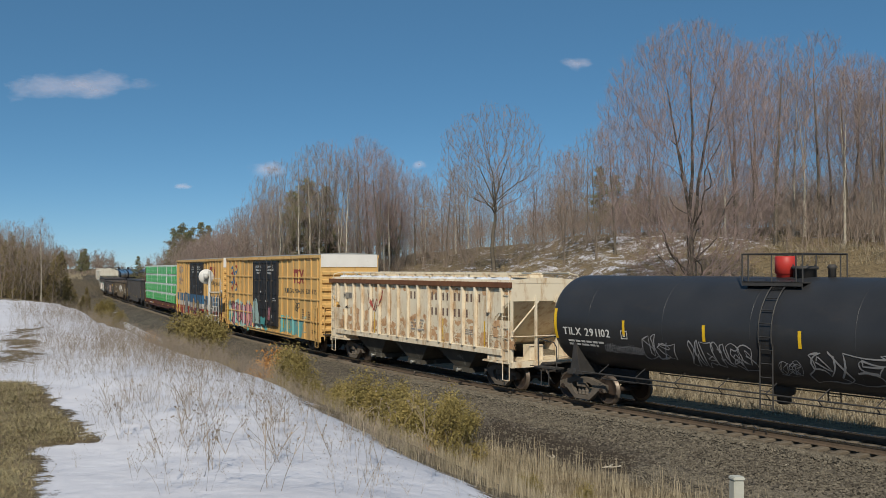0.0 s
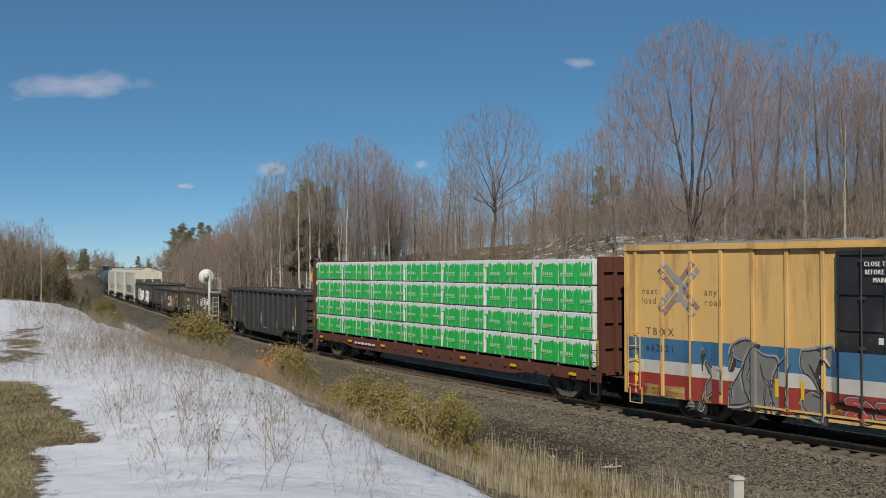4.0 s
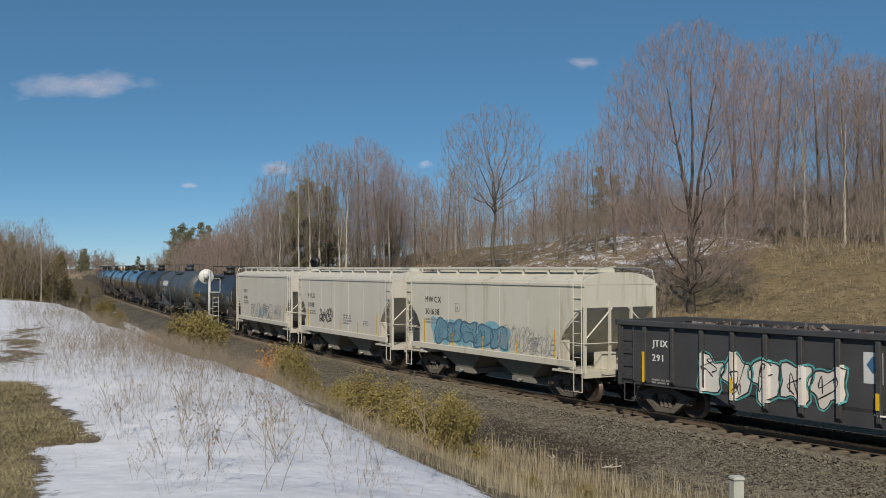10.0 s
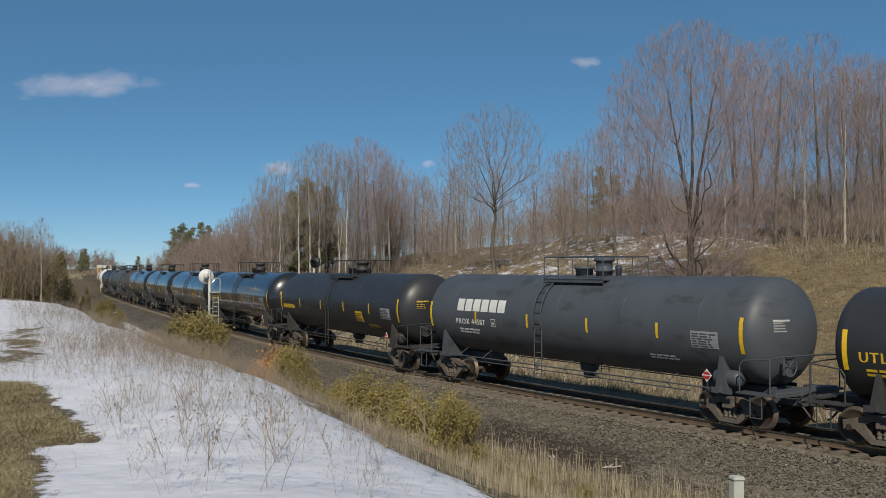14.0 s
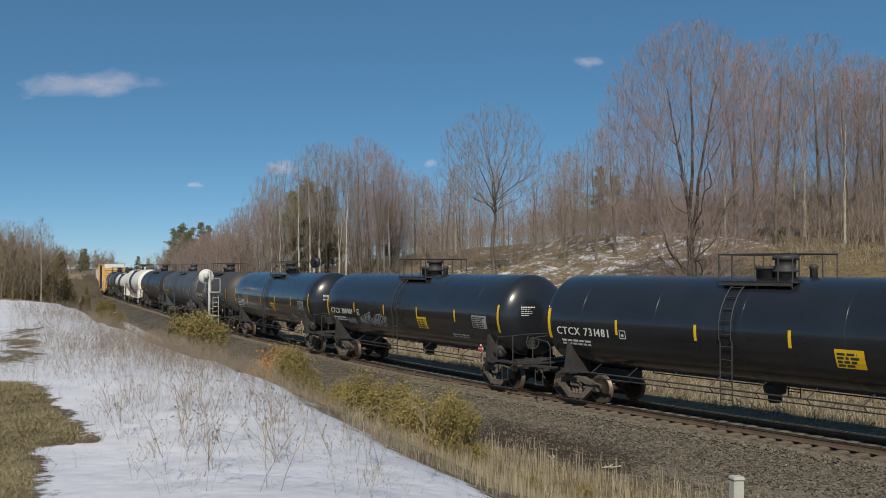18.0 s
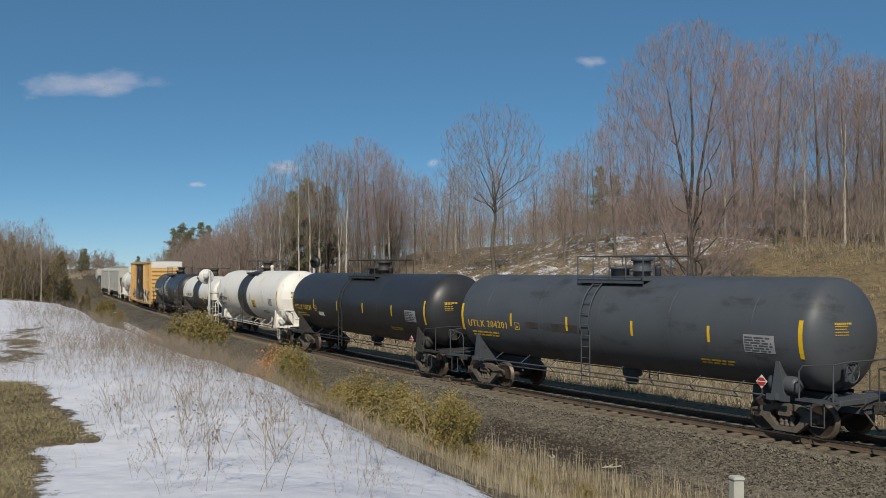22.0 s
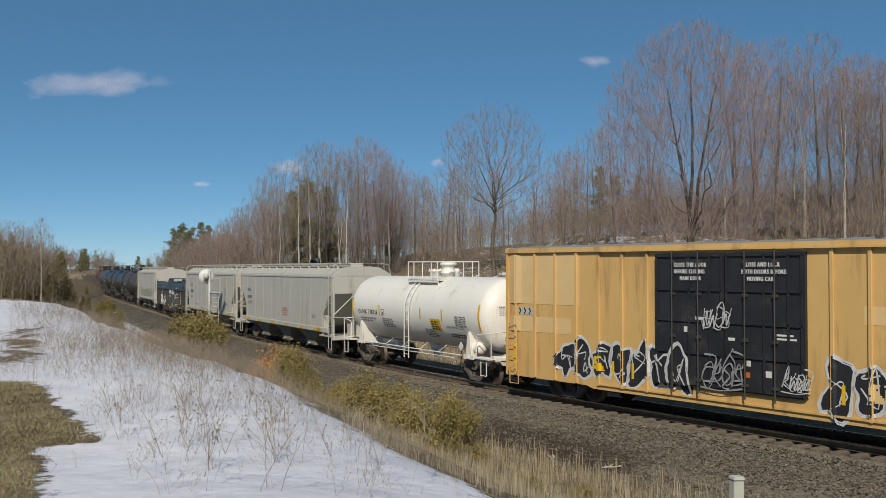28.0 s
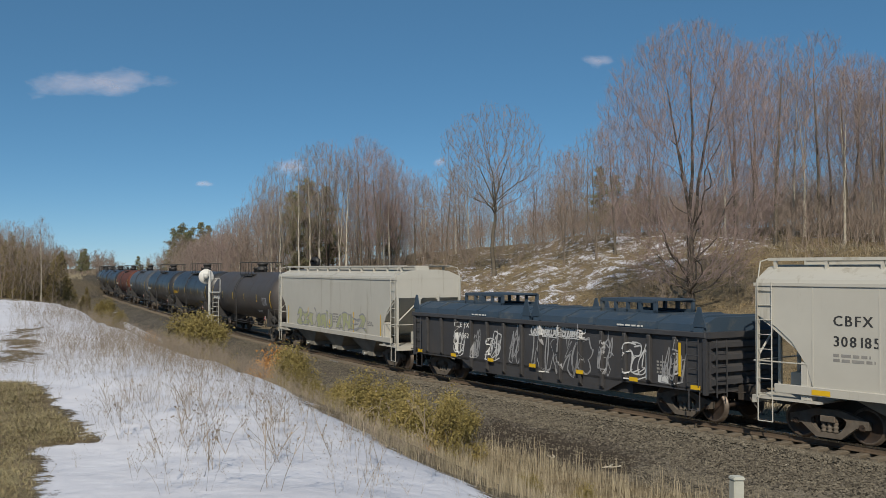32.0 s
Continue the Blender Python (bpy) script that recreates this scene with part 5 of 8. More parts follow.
def covered_hopper(k, label, mat, under, bays, mark=(), z_eave=3.82, z_top=4.22, cut=1.3, sill=1.15, inset=2.1, ribs=None, graf=(), panels=True,
                   walk_mat=None, yellow=False, slope=.9, cut_z=1.75):
    car, hl = start(k, label, "hopper car", inset, "covered_hopper")
    e = hl - .62 - SHORT.get(k, 0)
    w = 1.55
    low = sill + .22
    # the side sheets, cut back above the end platforms
    bm = bmesh.new()
    ring = [(-e + cut + .15, low), (e - cut - .15, low), (e - cut, low + .5), (e - cut * .72, low + cut_z * .62), (e - cut * .4, low + cut_z * .84), (e - .06, low + cut_z), (e - .06, z_eave), (-e + .06, z_eave), (-e + .06, low + cut_z), (-e + cut * .4, low + cut_z * .84), (-e + cut * .72, low + cut_z * .62), (-e + cut, low + .5)]
    inner = .02
    for s in (-1, 1):
        prism(bm, ring, *sorted((s * (w - .03), s * w)))
    part("side_sheet", bm, mat, car)
    for d in (-1, 1):
        # sloping end sheet and upper end sheet
        bm = bmesh.new()
        a, b = d * (e - .08), d * (e - cut - slope)
        r = [(a, low + 1.72), (a, low + 1.82), (b, low + .1), (b, low)]
        prism(bm, r if d < 0 else r[::-1], -w + .03, w - .03)
        box(bm, *sorted((d * (e - .11), d * (e - .06))), -w + .03, w - .03, low + 1.72, z_eave)
        part("end_sheet", bm, mat, car)
    # roof
    bm = bmesh.new()
    ring = [(-w, z_eave), (w, z_eave), (w - .03, z_eave + .12), (w * .62, z_top - .06), (w * .3, z_top), (-w * .3, z_top), (-w * .62, z_top - .06), (-w + .03, z_eave + .12)]
    extrude_x(bm, ring, -e + .05, e - .05)
    part("roof", bm, mat, car)
    for s in (-1, 1):
        bm = bmesh.new()
        box(bm, -e, e, *sorted((s * w, s * (w + .035))), z_eave - .05, z_eave + .03)
        part("eave_rail", bm, mat, car)
        bm = bmesh.new()
        box(bm, -e + cut * .4, e - cut * .4, *sorted((s * (w - .06), s * (w + .05))), sill, low)
        bevel(bm, .01)
        part("side_sill", bm, mat, car)
    # hatch trough and covers
    bm = bmesh.new()
    box(bm, -e + .7, e - .7, -.32, .32, z_top - .02, z_top + .10)
    part("hatch_coaming", bm, mat, car)
    n = max(4, int((2 * e - 1.4) / 1.9))
    for i in range(n):
        x = -e + .75 + (2 * e - 1.5) * (i + .5) / n
        hw = (2 * e - 1.5) / n / 2 - .03
        bm = bmesh.new()
        box(bm, x - hw, x + hw, -.36, .36, z_top + .10, z_top + .16)
        bevel(bm, .02)
        part("hatch_cover", bm, mat, car)
    # running boards beside the hatches, on upright brackets
    for s in (-1, 1):
        bm = bmesh.new()
        box(bm, -e + .1, e - .1, *sorted((s * .62, s * 1.05)), z_top + .14, z_top + .17)
        part("running_board", bm, walk_mat or GALV, car)
        bm = bmesh.new()
        box(bm, -e + .1, e - .1, *sorted((s * 1.05, s * 1.09)), z_top + .10, z_top + .18)
        part("running_board_edge", bm, mat, car)
        for x in np.arange(-e + .3, e, 1.45):
            bm = bmesh.new()
            box(bm, x - .035, x + .035, *sorted((s * .98, s * 1.07)), z_top - .17, z_top + .14)
            part("board_bracket", bm, mat, car)
    # bottom hoppers
    bx = np.linspace(-e + cut + slope * .75, e - cut - slope * .75, bays + 1)
    for a, b in zip(bx[:-1], bx[1:]):
        c = (a + b) / 2
        bm = bmesh.new()
        top_r = [(a + .02, -w + .06), (b - .02, -w + .06), (b - .02, w - .06), (a + .02, w - .06)]
        bot_r = [(c - .5, -1.12), (c + .5, -1.12), (c + .5, 1.12), (c - .5, 1.12)]
        A = [bm.verts.new((x, y, low)) for x, y in top_r]
        B = [bm.verts.new((x, y, .52)) for x, y in bot_r]
        bm.faces.new(A), bm.faces.new(B[::-1])
        for i in range(4):
            bm.faces.new((A[i], B[i], B[(i + 1) % 4], A[(i + 1) % 4]))
        box(bm, c - .62, c + .62, -1.16, 1.16, .36, .54)
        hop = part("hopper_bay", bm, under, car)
        bm = bmesh.new()
        tube(bm, (c, -1.34, .44), (c, -1.15, .44), .05, 8)
        tube(bm, (c, -1.36, .44), (c, -1.32, .44), .08, 8)
        part("outlet_gate", bm, GALV, hop)
    bm = bmesh.new()
    box(bm, -hl + .45, hl - .45, -.28, .28, .7, 1.02)
    part("centre_sill", bm, STEEL, car)
    # end structure, ladders, platforms
    for d in (-1, 1):
        bm = bmesh.new()
        for s in (-1, 1):
            for a, b, z in ((w - .10, w - .01, z_eave + .02), (.42, .5, low + 1.9)):
                bm = bmesh.new()
                box(bm, *sorted((d * (e - .10), d * (e - .025))), *sorted((s * a, s * b)), 1.0, z)
                part("end_post", bm, mat, car)
            bm = bmesh.new()
            tube(bm, (d * (e - .06), s * (w - .1), 2.1), (d * (e - .06), s * .35, low + 1.7), .03, 6)
            part("end_brace", bm, mat, car)
        bm = bmesh.new()
        box(bm, *sorted((d * (e - cut - .35), d * (e + .05))), -w - .03, w + .03, .98, 1.04)
        box(bm, *sorted((d * (e - .05), d * (e + .06))), -w - .03, w + .03, .86, 1.06)
        part("end_platform", bm, mat, car)
        for s in (-1, 1):
            bm = bmesh.new()
            ladder(bm, d * (e - .32), s * (w + .04), 1.0, z_eave + .05, .42)
            pipe(bm, [(d * (e - .12), s * (w + .04), z_eave), (d * (e - .12), s * (w - .1), z_top + .08), (d * (e - .12), s * 1.0, z_top + .16)], .018, 5)
            part("ladder", bm, mat, car)
            bm = bmesh.new()
            stirrup(bm, d * (e - .32), s * (w + .02), 1.0, .40, .42)
            part("sill_step", bm, mat, car)
        bm = bmesh.new()
        for s in (-1, 1):
            pipe(bm, [(d * (e - cut), s * (w - .02), 1.05), (d * (e - cut), s * (w - .02), 1.95), (d * (e + .0), s * (w - .02), 1.95)], .018, 5)
        tube(bm, (d * (e + .02), -w, 1.95), (d * (e + .02), w, 1.95), .018, 5)
        part("end_railing", bm, mat, car)
        bm = bmesh.new()
        box(bm, *sorted((d * (e - cut - .1), d * (e - cut + .18))), -w + .02, -w + .3, 1.05, 2.0)
        part("brake_cabinet", bm, mat, car)
        bm = bmesh.new()
        box(bm, *sorted((d * (e - .8), d * (e - .4))), -.5, .1, 1.05, 1.6)
        part("brake_box", bm, mat, car)
    if ribs:
        for s in (-1, 1):
            for x in np.arange(-e + ribs, e - .3, ribs):
                zb = low if abs(x) < e - cut else low + 1.3
                bm = bmesh.new()
                box(bm, x - .06, x + .06, *sorted((s * w, s * (w + .12))), zb - .02, z_eave - .02)
                bevel(bm, .012)
                part("side_rib", bm, mat, car)
        at = flat(w, ribs=(ribs, .062, .122, -e))
    else:
        at = flat(w)
        if panels:
            for s in (-1, 1):
                for x in np.arange(-e + 1.65, e - 1, 1.72):
                    bm = bmesh.new()
                    box(bm, x - .02, x + .02, *sorted((s * w, s * (w + .008))), low + .05, z_eave - .05)
                    part("sheet_seam", bm, mat, car)
    mm = MARKK
    faint = FAINT
    for t, u, v, size in mark:
        lettering(car, t, u, v, size, mm, at, bold=.01, gap=1.1)
    if mark:
        t, u, v, size = mark[-1]
        small_print(car, u, v - size * 1.05, 1.3, .24, 2, faint, at, k)
    small_print(car, .4, low + .35, 1.1, .5, 4, FADEDR if yellow else faint, at, k + 1)
    small_print(car, e - 3.1, low + .4, .7, .22, 3, faint, at, k + 2)
    if yellow:
        sat = flat(w + .05)
        for x in np.linspace(-e + cut + .4, e - cut - .5, 6):
            patch("reflector", car, x - .25, x + .25, sill + .03, sill + .16, STRIPE, sat)
        patch("reflector", car, e - cut - 1.2, e - cut - .1, sill + .03, sill + .16, STRIPE, sat)
    else:
        for x in np.linspace(-e + cut + .25, e - cut - .25, 5):
            patch("reflector", car, x - .04, x + .04, low + .02, low + .5 + .45 * (abs(x) > 2.9), STRIPE, at)
    for g in graf:
        g(car, at, e, w, low)
    running_gear(car, hl - inset, hl - .5)
    return car


def rusty_details(car, at, e, w, low):
    for s in (-1, 1):
        bm = bmesh.new()
        box(bm, -e - .03, e + .03, *sorted((s * (w - .02), s * (w + .13))), 3.66, 3.86)
        bevel(bm, .015)
        part("rusted_top_chord", bm, RUST, car, "deep brown rusted top chord")
        for d in (-1, 1):   # the sheets that reach on to the car's ends
            bm = bmesh.new()
            prism(bm, [(d * (e - 1.52), 1.06), (d * (e - .12), 1.06), (d * (e - .12), 2.5), (d * (e - 1.52), 2.5)][::d], *sorted((s * (w - .05), s * (w - .02))))
            part("lower_end_sheet", bm, RUSTY, car)
            bm = bmesh.new()
            prism(bm, [(d * (e - 1.52), 3.7), (d * (e - 1.52), 2.5), (d * (e - 1.05), 3.7)][::d], *sorted((s * (w - .05), s * (w - .02))))
            part("gusset", bm, RUSTY, car)
    # rust that runs along both edges of every rib and gathers at the foot of the sheets
    rnd = random.Random(17)
    for x in np.arange(-e + .89, e - .3, .89):
        for d in (-1, 1):
            bm = bmesh.new()
            ribbon(bm, [(x + d * (.10 + .012 * rnd.random()), low + .03 + (3.6 - low) * i / 14) for i in range(15)], rnd.uniform(.016, .03), at, .012, .2)
            part("rust_streak", bm, RUSTP, car)
        bm = bmesh.new()
        for _ in range(170):
            u, z = x + rnd.choice((rnd.uniform(.09, .80), .09 + abs(rnd.gauss(0, .1)), .80 - abs(rnd.gauss(0, .1)))), low + abs(rnd.gauss(0, .42)) + .03
            if z < 3.5:
                a, b = rnd.uniform(.004, .02), rnd.uniform(.006, .045) * (1.3 - .25 * z)
                bm.faces.new([bm.verts.new(at(u + a * math.cos(q) * rnd.uniform(.6, 1.2), z + b * math.sin(q) * rnd.uniform(.6, 1.2), .009 + .0005 * _ / 170)) for q in np.linspace(0, 5.4, 7)])
        part("rust_specks", bm, RUSTP, car, "flecks of running rust")
        films = [blob(rnd, x + rnd.uniform(.3, .6), z, rnd.uniform(.25, .5), rnd.uniform(.12, .4)) for z in (low + .15, low + rnd.uniform(.3, .8), low + rnd.uniform(.2, .6), rnd.choice((low + .9, 3.5)))]
        fill_polys("rust_film", car, [[(min(max(u, x + .11), x + .78), min(max(v, low + .04), 3.64)) for u, v in q] for q in films], RUSTL, at, .006, .04)
    # snow that lies on the roof beside the hatches
    for s in (-1, 1):
        x = -e + .5
        while x < e - 1.5:
            l = rnd.uniform(.45, 1.5)
            bm = bmesh.new()
            nx, ny = max(6, int(l / .18)), 5
            g = []
            for j in range(ny + 1):
                row = []
                for i in range(nx + 1):
                    f, q = i / nx, j / ny
                    y = (.95 + .48 * q) * (1 - .06 * (math.sin(i * 1.9 + x) > .4) * (j == ny))
                    edge = min(1, 5 * min(f, 1 - f), 4 * min(q, 1 - q) + .15)
                    base = 4.02 if y < .46 else (4.02 - (y - .46) / .5 * .06 if y < .96 else 3.96 - (y - .96) * .03)
                    row.append(bm.verts.new((x + l * f, s * y, base - .01 + edge * (.07 + .03 * math.sin(i * 1.3 + j * 2.1) + .02 * math.sin(i * 3.7 + j)))))
                g.append(row)
            for j in range(ny):
                for i in range(nx):
                    bm.faces.new((g[j][i], g[j][i + 1], g[j + 1][i + 1], g[j + 1][i]))
            part("snow_patch", bm, SNOW, car, "strip of old snow on the roof", smooth=True)
            x += l + rnd.uniform(.05, .6)
    def p0(q):
        return -e + .89 * round((q + e) / .89) + .16

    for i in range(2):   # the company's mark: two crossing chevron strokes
        bm = bmesh.new()
        o = .36 * i
        pts = [(-3.75 + o, 3.4 - .35 * i), (-3.45 + o, 2.45), (-3.2 + o, 3.0), (-2.95 + o, 2.45), (-2.6 + o, 3.4 - .0 * i)]
        ribbon(bm, spline(pts, 3), .075, at, .013 + .001 * i, .1)
        part("company_mark", bm, (WORDS, TTXRED)[i], car)
    for x0, n, z in ((p0(q), n, z) for q, n, z in ((.5, 2, 3.1), (1.55, 2, 3.1), (2.45, 2, 3.1), (3.35, 2, 3.1), (4.25, 2, 3.1), (5.2, 1, 3.1), (1.6, 2, 2.5), (2.5, 2, 2.5), (3.4, 2, 2.5), (4.35, 1, 2.5))):
        for i in range(n):
            patch("company_words", car, x0 + i * .32, x0 + i * .32 + .12, z, z + .3, WORDS, at)
    patch("overpaint", car, -6.4, -5.1, 2.95, 3.22, UNDER, at)
    lettering(car, "NM IX", -6.35, 3.0, .24, MARKK, lambda u, v, l=.01: at(u, v, .014))
    lettering(car, "31 46", -6.35, 2.45, .26, MARKK, at)


covered_hopper(1, "rusted cream covered hopper with ribbed sides and snow on top", RUSTY, SOOTSHADE, 3, z_eave=3.82, z_top=4.02, ribs=.89, graf=[rusty_details], cut=1.5, sill=1.25, inset=2.3)
covered_hopper(9, "cream covered hopper with pale blue graffiti", CREAM, UNDER, 2, [("MWCX", -4.2, 3.0, .34), ("301638", -4.2, 2.52, .34)],
               graf=[lambda c, at, e, w, low: (piece(c, -3.5, 1.38, 5.0, 1.05, 5, 61, at, DUSTBLUE, STEELB, STEELB, .035, .1, False, halo=SKYBLUE), stencil_square(c, -1.9, 2.72, .28, FAINT, at), tag(c, .9, 1.5, 2.4, .7, 62, GRAFG, at, .03),
                                               tag(c, 3.0, 1.45, 1.2, .6, 63, GRAFG, at, .025))])
covered_hopper(10, "off-white covered hopper with black scrawl", OFFWHITE, UNDER, 2, [("MHLX", -4.4, 2.85, .34), ("12088", -4.4, 2.38, .34)],
               graf=[lambda c, at, e, w, low: tag(c, -2.7, 1.75, 1.6, .55, 64, MARKK, at, .05)])
covered_hopper(11, "off-white covered hopper with grey green graffiti", OFFWHITE, UNDER, 3, [("ACFX", -4.0, 2.85, .28), ("44806", -4.0, 2.45, .28)], z_eave=3.9, z_top=4.25, panels=False, cut=1.1, cut_z=1.35,
               graf=[lambda c, at, e, w, low: (piece(c, -2.2, 1.4, 4.4, .85, 5, 65, at, None, None, GRAFG, .06), piece(c, -.5, 1.45, 1.6, .7, 2, 66, at, SKYBLUE, None, None),
                                               tag(c, 2.6, 1.6, 1.4, .6, 67, GRAFG, at, .02))])
covered_hopper(27, "long light grey covered hopper with yellow sill reflectors", GREYH, UNDER, 3, [("CBFX", -6.9, 2.95, .3), ("308199", -6.9, 2.5, .3)], z_eave=3.95, z_top=4.45, yellow=True, cut=1.5, inset=2.4, sill=1.18)
covered_hopper(28, "long light grey covered hopper with black lettering", GREYH, UNDER, 3, [("CBFX", -7.0, 2.95, .36), ("308185", -7.0, 2.45, .36)], z_eave=3.95, z_top=4.45, yellow=True, cut=1.5, inset=2.4, sill=1.18,
               graf=[lambda c, at, e, w, low: tag(c, 2.6, 2.3, 1.1, .45, 68, GRAFG, at, .02)])
covered_hopper(30, "pale grey covered hopper with faded green graffiti", GREYH, UNDER, 3, [("", 0, 0, .3)], z_eave=3.9, z_top=4.3, cut=1.4, panels=False,
               graf=[lambda c, at, e, w, low: (piece(c, -4.8, 1.4, 5.2, .8, 6, 71, at, LIME, GRAFG, GRAFG, .035), piece(c, .8, 1.4, 3.6, .8, 4, 72, at, LIME, GRAFG, GRAFG, .035))])
# ---- gondolas and the lumber car ----
SCRAP = pbr("mixed metal scrap", (.11, .09, .08), (.24, .23, .225), 6, .6, .4, .5, fine=18, stain=(.12, .05, .03), stain_amount=.5, stain_scale=(4, 4, 4), piece=.4)
GREENW = pbr("green lumber wrap", (.03, .43, .075), (.035, .50, .095), 2, .35, 0, .35, fine=6)
WHITEW = pbr("white lumber wrap", (.74, .75, .74), (.68, .69, .68), 2, .4, 0, .3, fine=6)
BLUSH = pbr("pale pink spray paint", (.44, .26, .24), (.46, .36, .28), 1.6, .7, 0, .02)
WARMW = pbr("warm white spray paint", (.66, .64, .61), (.60, .53, .47), 1.2, .7, 0, .02)
LIGHTG = pbr("light green print", (.35, .62, .36), (.42, .66, .42), 3, .5, 0, .02)


def gondola(k, label, mat, top, posts=1.04, chord=None, graf=(), load=True, inset=2.25, mark=None, reflect=4, low=.95, big=.28):
    car, hl = start(k, label, "gondola car", inset, "gondola")
    e, w = hl - .9, 1.5
    for s in (-1, 1):
        bm = bmesh.new()
        ring = [(-e, low), (-e, top - .05), (e, top - .05), (e, low), (e - 3.3, low), (e - 4.2, low - .42), (-e + 4.2, low - .42), (-e + 3.3, low)]
        prism(bm, ring[::-1], *sorted((s * (w - .04), s * w)))
        part("side_wall", bm, mat, car)
        for x in np.arange(-e + posts, e - .3, posts):
            bm = bmesh.new()
            lw = low if abs(x) > e - 3.6 else low - .38
            ring = [(s * w, lw), (s * (w + .11), lw + .12), (s * (w + .12), top - .2), (s * w, top - .08)]
            extrude_x(bm, ring, x - .065, x + .065)
            bevel(bm, .014)
            part("side_post", bm, POSTB if mat is GONBRN else POSTK, car)
        for x in (-e + .06, e - .06):
            bm = bmesh.new()
            box(bm, x - .06, x + .06, *sorted((s * (w - .02), s * (w + .1))), low - .1, top)
            part("corner_post", bm, mat, car)
        bm = bmesh.new()
        box(bm, -e, e, *sorted((s * (w - .06), s * (w + .13))), top - .16, top)
        bevel(bm, .02)
        part("top_chord", bm, chord or mat, car)
        for d in (-1, 1):
            bm = bmesh.new()
            ladder(bm, d * (e - .45), s * (w + .14), low + .1, top - .2, .42)
            part("side_ladder", bm, mat, car)
            bm = bmesh.new()
            stirrup(bm, d * (e - .45), s * (w + .08), low, .4, .4)
            part("sill_step", bm, mat, car)
    for d in (-1, 1):
        bm = bmesh.new()
        box(bm, *sorted((d * (e - .05), d * e)), -w, w, low, top - .05)
        part("end_wall", bm, mat, car)
        for zz in np.linspace(low + .25, top - .35, 4):
            bm = bmesh.new()
            r = [(d * e, zz - .12), (d * e, zz + .12), (d * (e + .13), zz + .07), (d * (e + .13), zz - .07)]
            prism(bm, r if d < 0 else r[::-1], -w + .1, w - .1)
            part("end_corrugation", bm, mat, car)
        bm = bmesh.new()
        box(bm, *sorted((d * (e - .06), d * (e + .1))), -w - .1, w + .1, top - .16, top + .003)
        part("end_chord", bm, chord or mat, car)
        bm = bmesh.new()
        box(bm, *sorted((d * (e + .02), d * (hl - .42))), -.32, .32, .66, 1.08)
        part("end_sill", bm, STEEL, car)
        bm = bmesh.new()
        ladder(bm, d * (e + .2), -w + .32, .8, top - .2, .4, along="y")
        part("end_ladder", bm, mat, car)
    bm = bmesh.new()
    box(bm, -e, e, -w, w, low - .05, low + .04)
    box(bm, -e + 3.2, e - 3.2, -1.3, 1.3, .56, low)
    part("floor", bm, mat, car)
    if load:
        rnd = random.Random(k * 7 + 1)
        bm = bmesh.new()
        nx, ny = 60, 9
        grid = [[bm.verts.new((-e + .1 + (2 * e - .2) * i / nx, -w + .06 + (2 * w - .12) * j / ny, top - .34 + rnd.uniform(-.06, .10) + .06 * math.sin(i * .4 + k))) for j in range(ny + 1)] for i in range(nx + 1)]
        for i in range(nx):
            for j in range(ny):
                bm.faces.new((grid[i][j], grid[i + 1][j], grid[i + 1][j + 1], grid[i][j + 1]))
        for _ in range(420):
            x, y, z = rnd.uniform(-e + .3, e - .3), rnd.uniform(-w + .15, w - .15), top - .27 + rnd.uniform(-.05, .12)
            m = Matrix.Translation((x, y, z)) @ Euler((rnd.uniform(0, 3), rnd.uniform(0, 3), rnd.uniform(0, 3))).to_matrix().to_4x4()
            a, b, c = rnd.uniform(.04, .18), rnd.uniform(.03, .12), rnd.uniform(.006, .03)
            n0 = len(bm.verts)
            box(bm, -a, a, -b, b, -c, c)
            bm.verts.ensure_lookup_table()
            for v in bm.verts[n0:]:
                v.co = m @ v.co
        tagged(part("scrap_load", bm, SCRAP, car, "heaped scrap metal"), kind="stuff")
    at = flat(w, ribs=(posts, .07, .125, -e))
    pat = flat(w + .13)
    for i in range(reflect):
        x = -e + posts * (1 + i * 3.4)
        x = -e + posts * round((x + e) / posts)
        patch("reflector", car, x - .05, x + .05, low + .05, low + (.95 if i == 0 else .45), STRIPE, pat)
    patch("reflector", car, e - posts * .95, e - posts * .95 + .1, low + .35, low + 1.3, STRIPE, flat(w + .13))
    if mark:
        lettering(car, mark[0], -e + posts * 1.25, top - .4 - big * 1.2, big, MARKW, at, bold=.012)
        lettering(car, mark[1], -e + posts * 1.22, top - .4 - big * 2.7, big, MARKW, at, bold=.012)
        small_print(car, -e + posts * 1.2, low + .04, .9, .16, 2, FAINT, at, k)
    small_print(car, e - posts * 1.9, low + .35, .5, .4, 4, FAINT, at, k + 1)
    patch("stencil_box", car, e - posts * 1.85, e - posts * 1.45, low + .08, low + .3, GRAFW, at)
    small_print(car, .3, low - .1, .8, .07, 1, MARKW, at, k + 2)
    for g in graf:
        g(car, at, e, w)
    running_gear(car, hl - inset, hl - .5)
    return car


def plate(c, at, u, v, m1=None):
    patch("painted_panel", c, u, u + .5, v, v + .75, m1 or MARKW, at)
    bm = bmesh.new()
    bm.faces.new([bm.verts.new(at(u + .25 + a, v + .45 + b, .014)) for a, b in ((0, -.22), (.17, 0), (0, .22), (-.17, 0))])
    part("company_mark", bm, BLUEP, c)


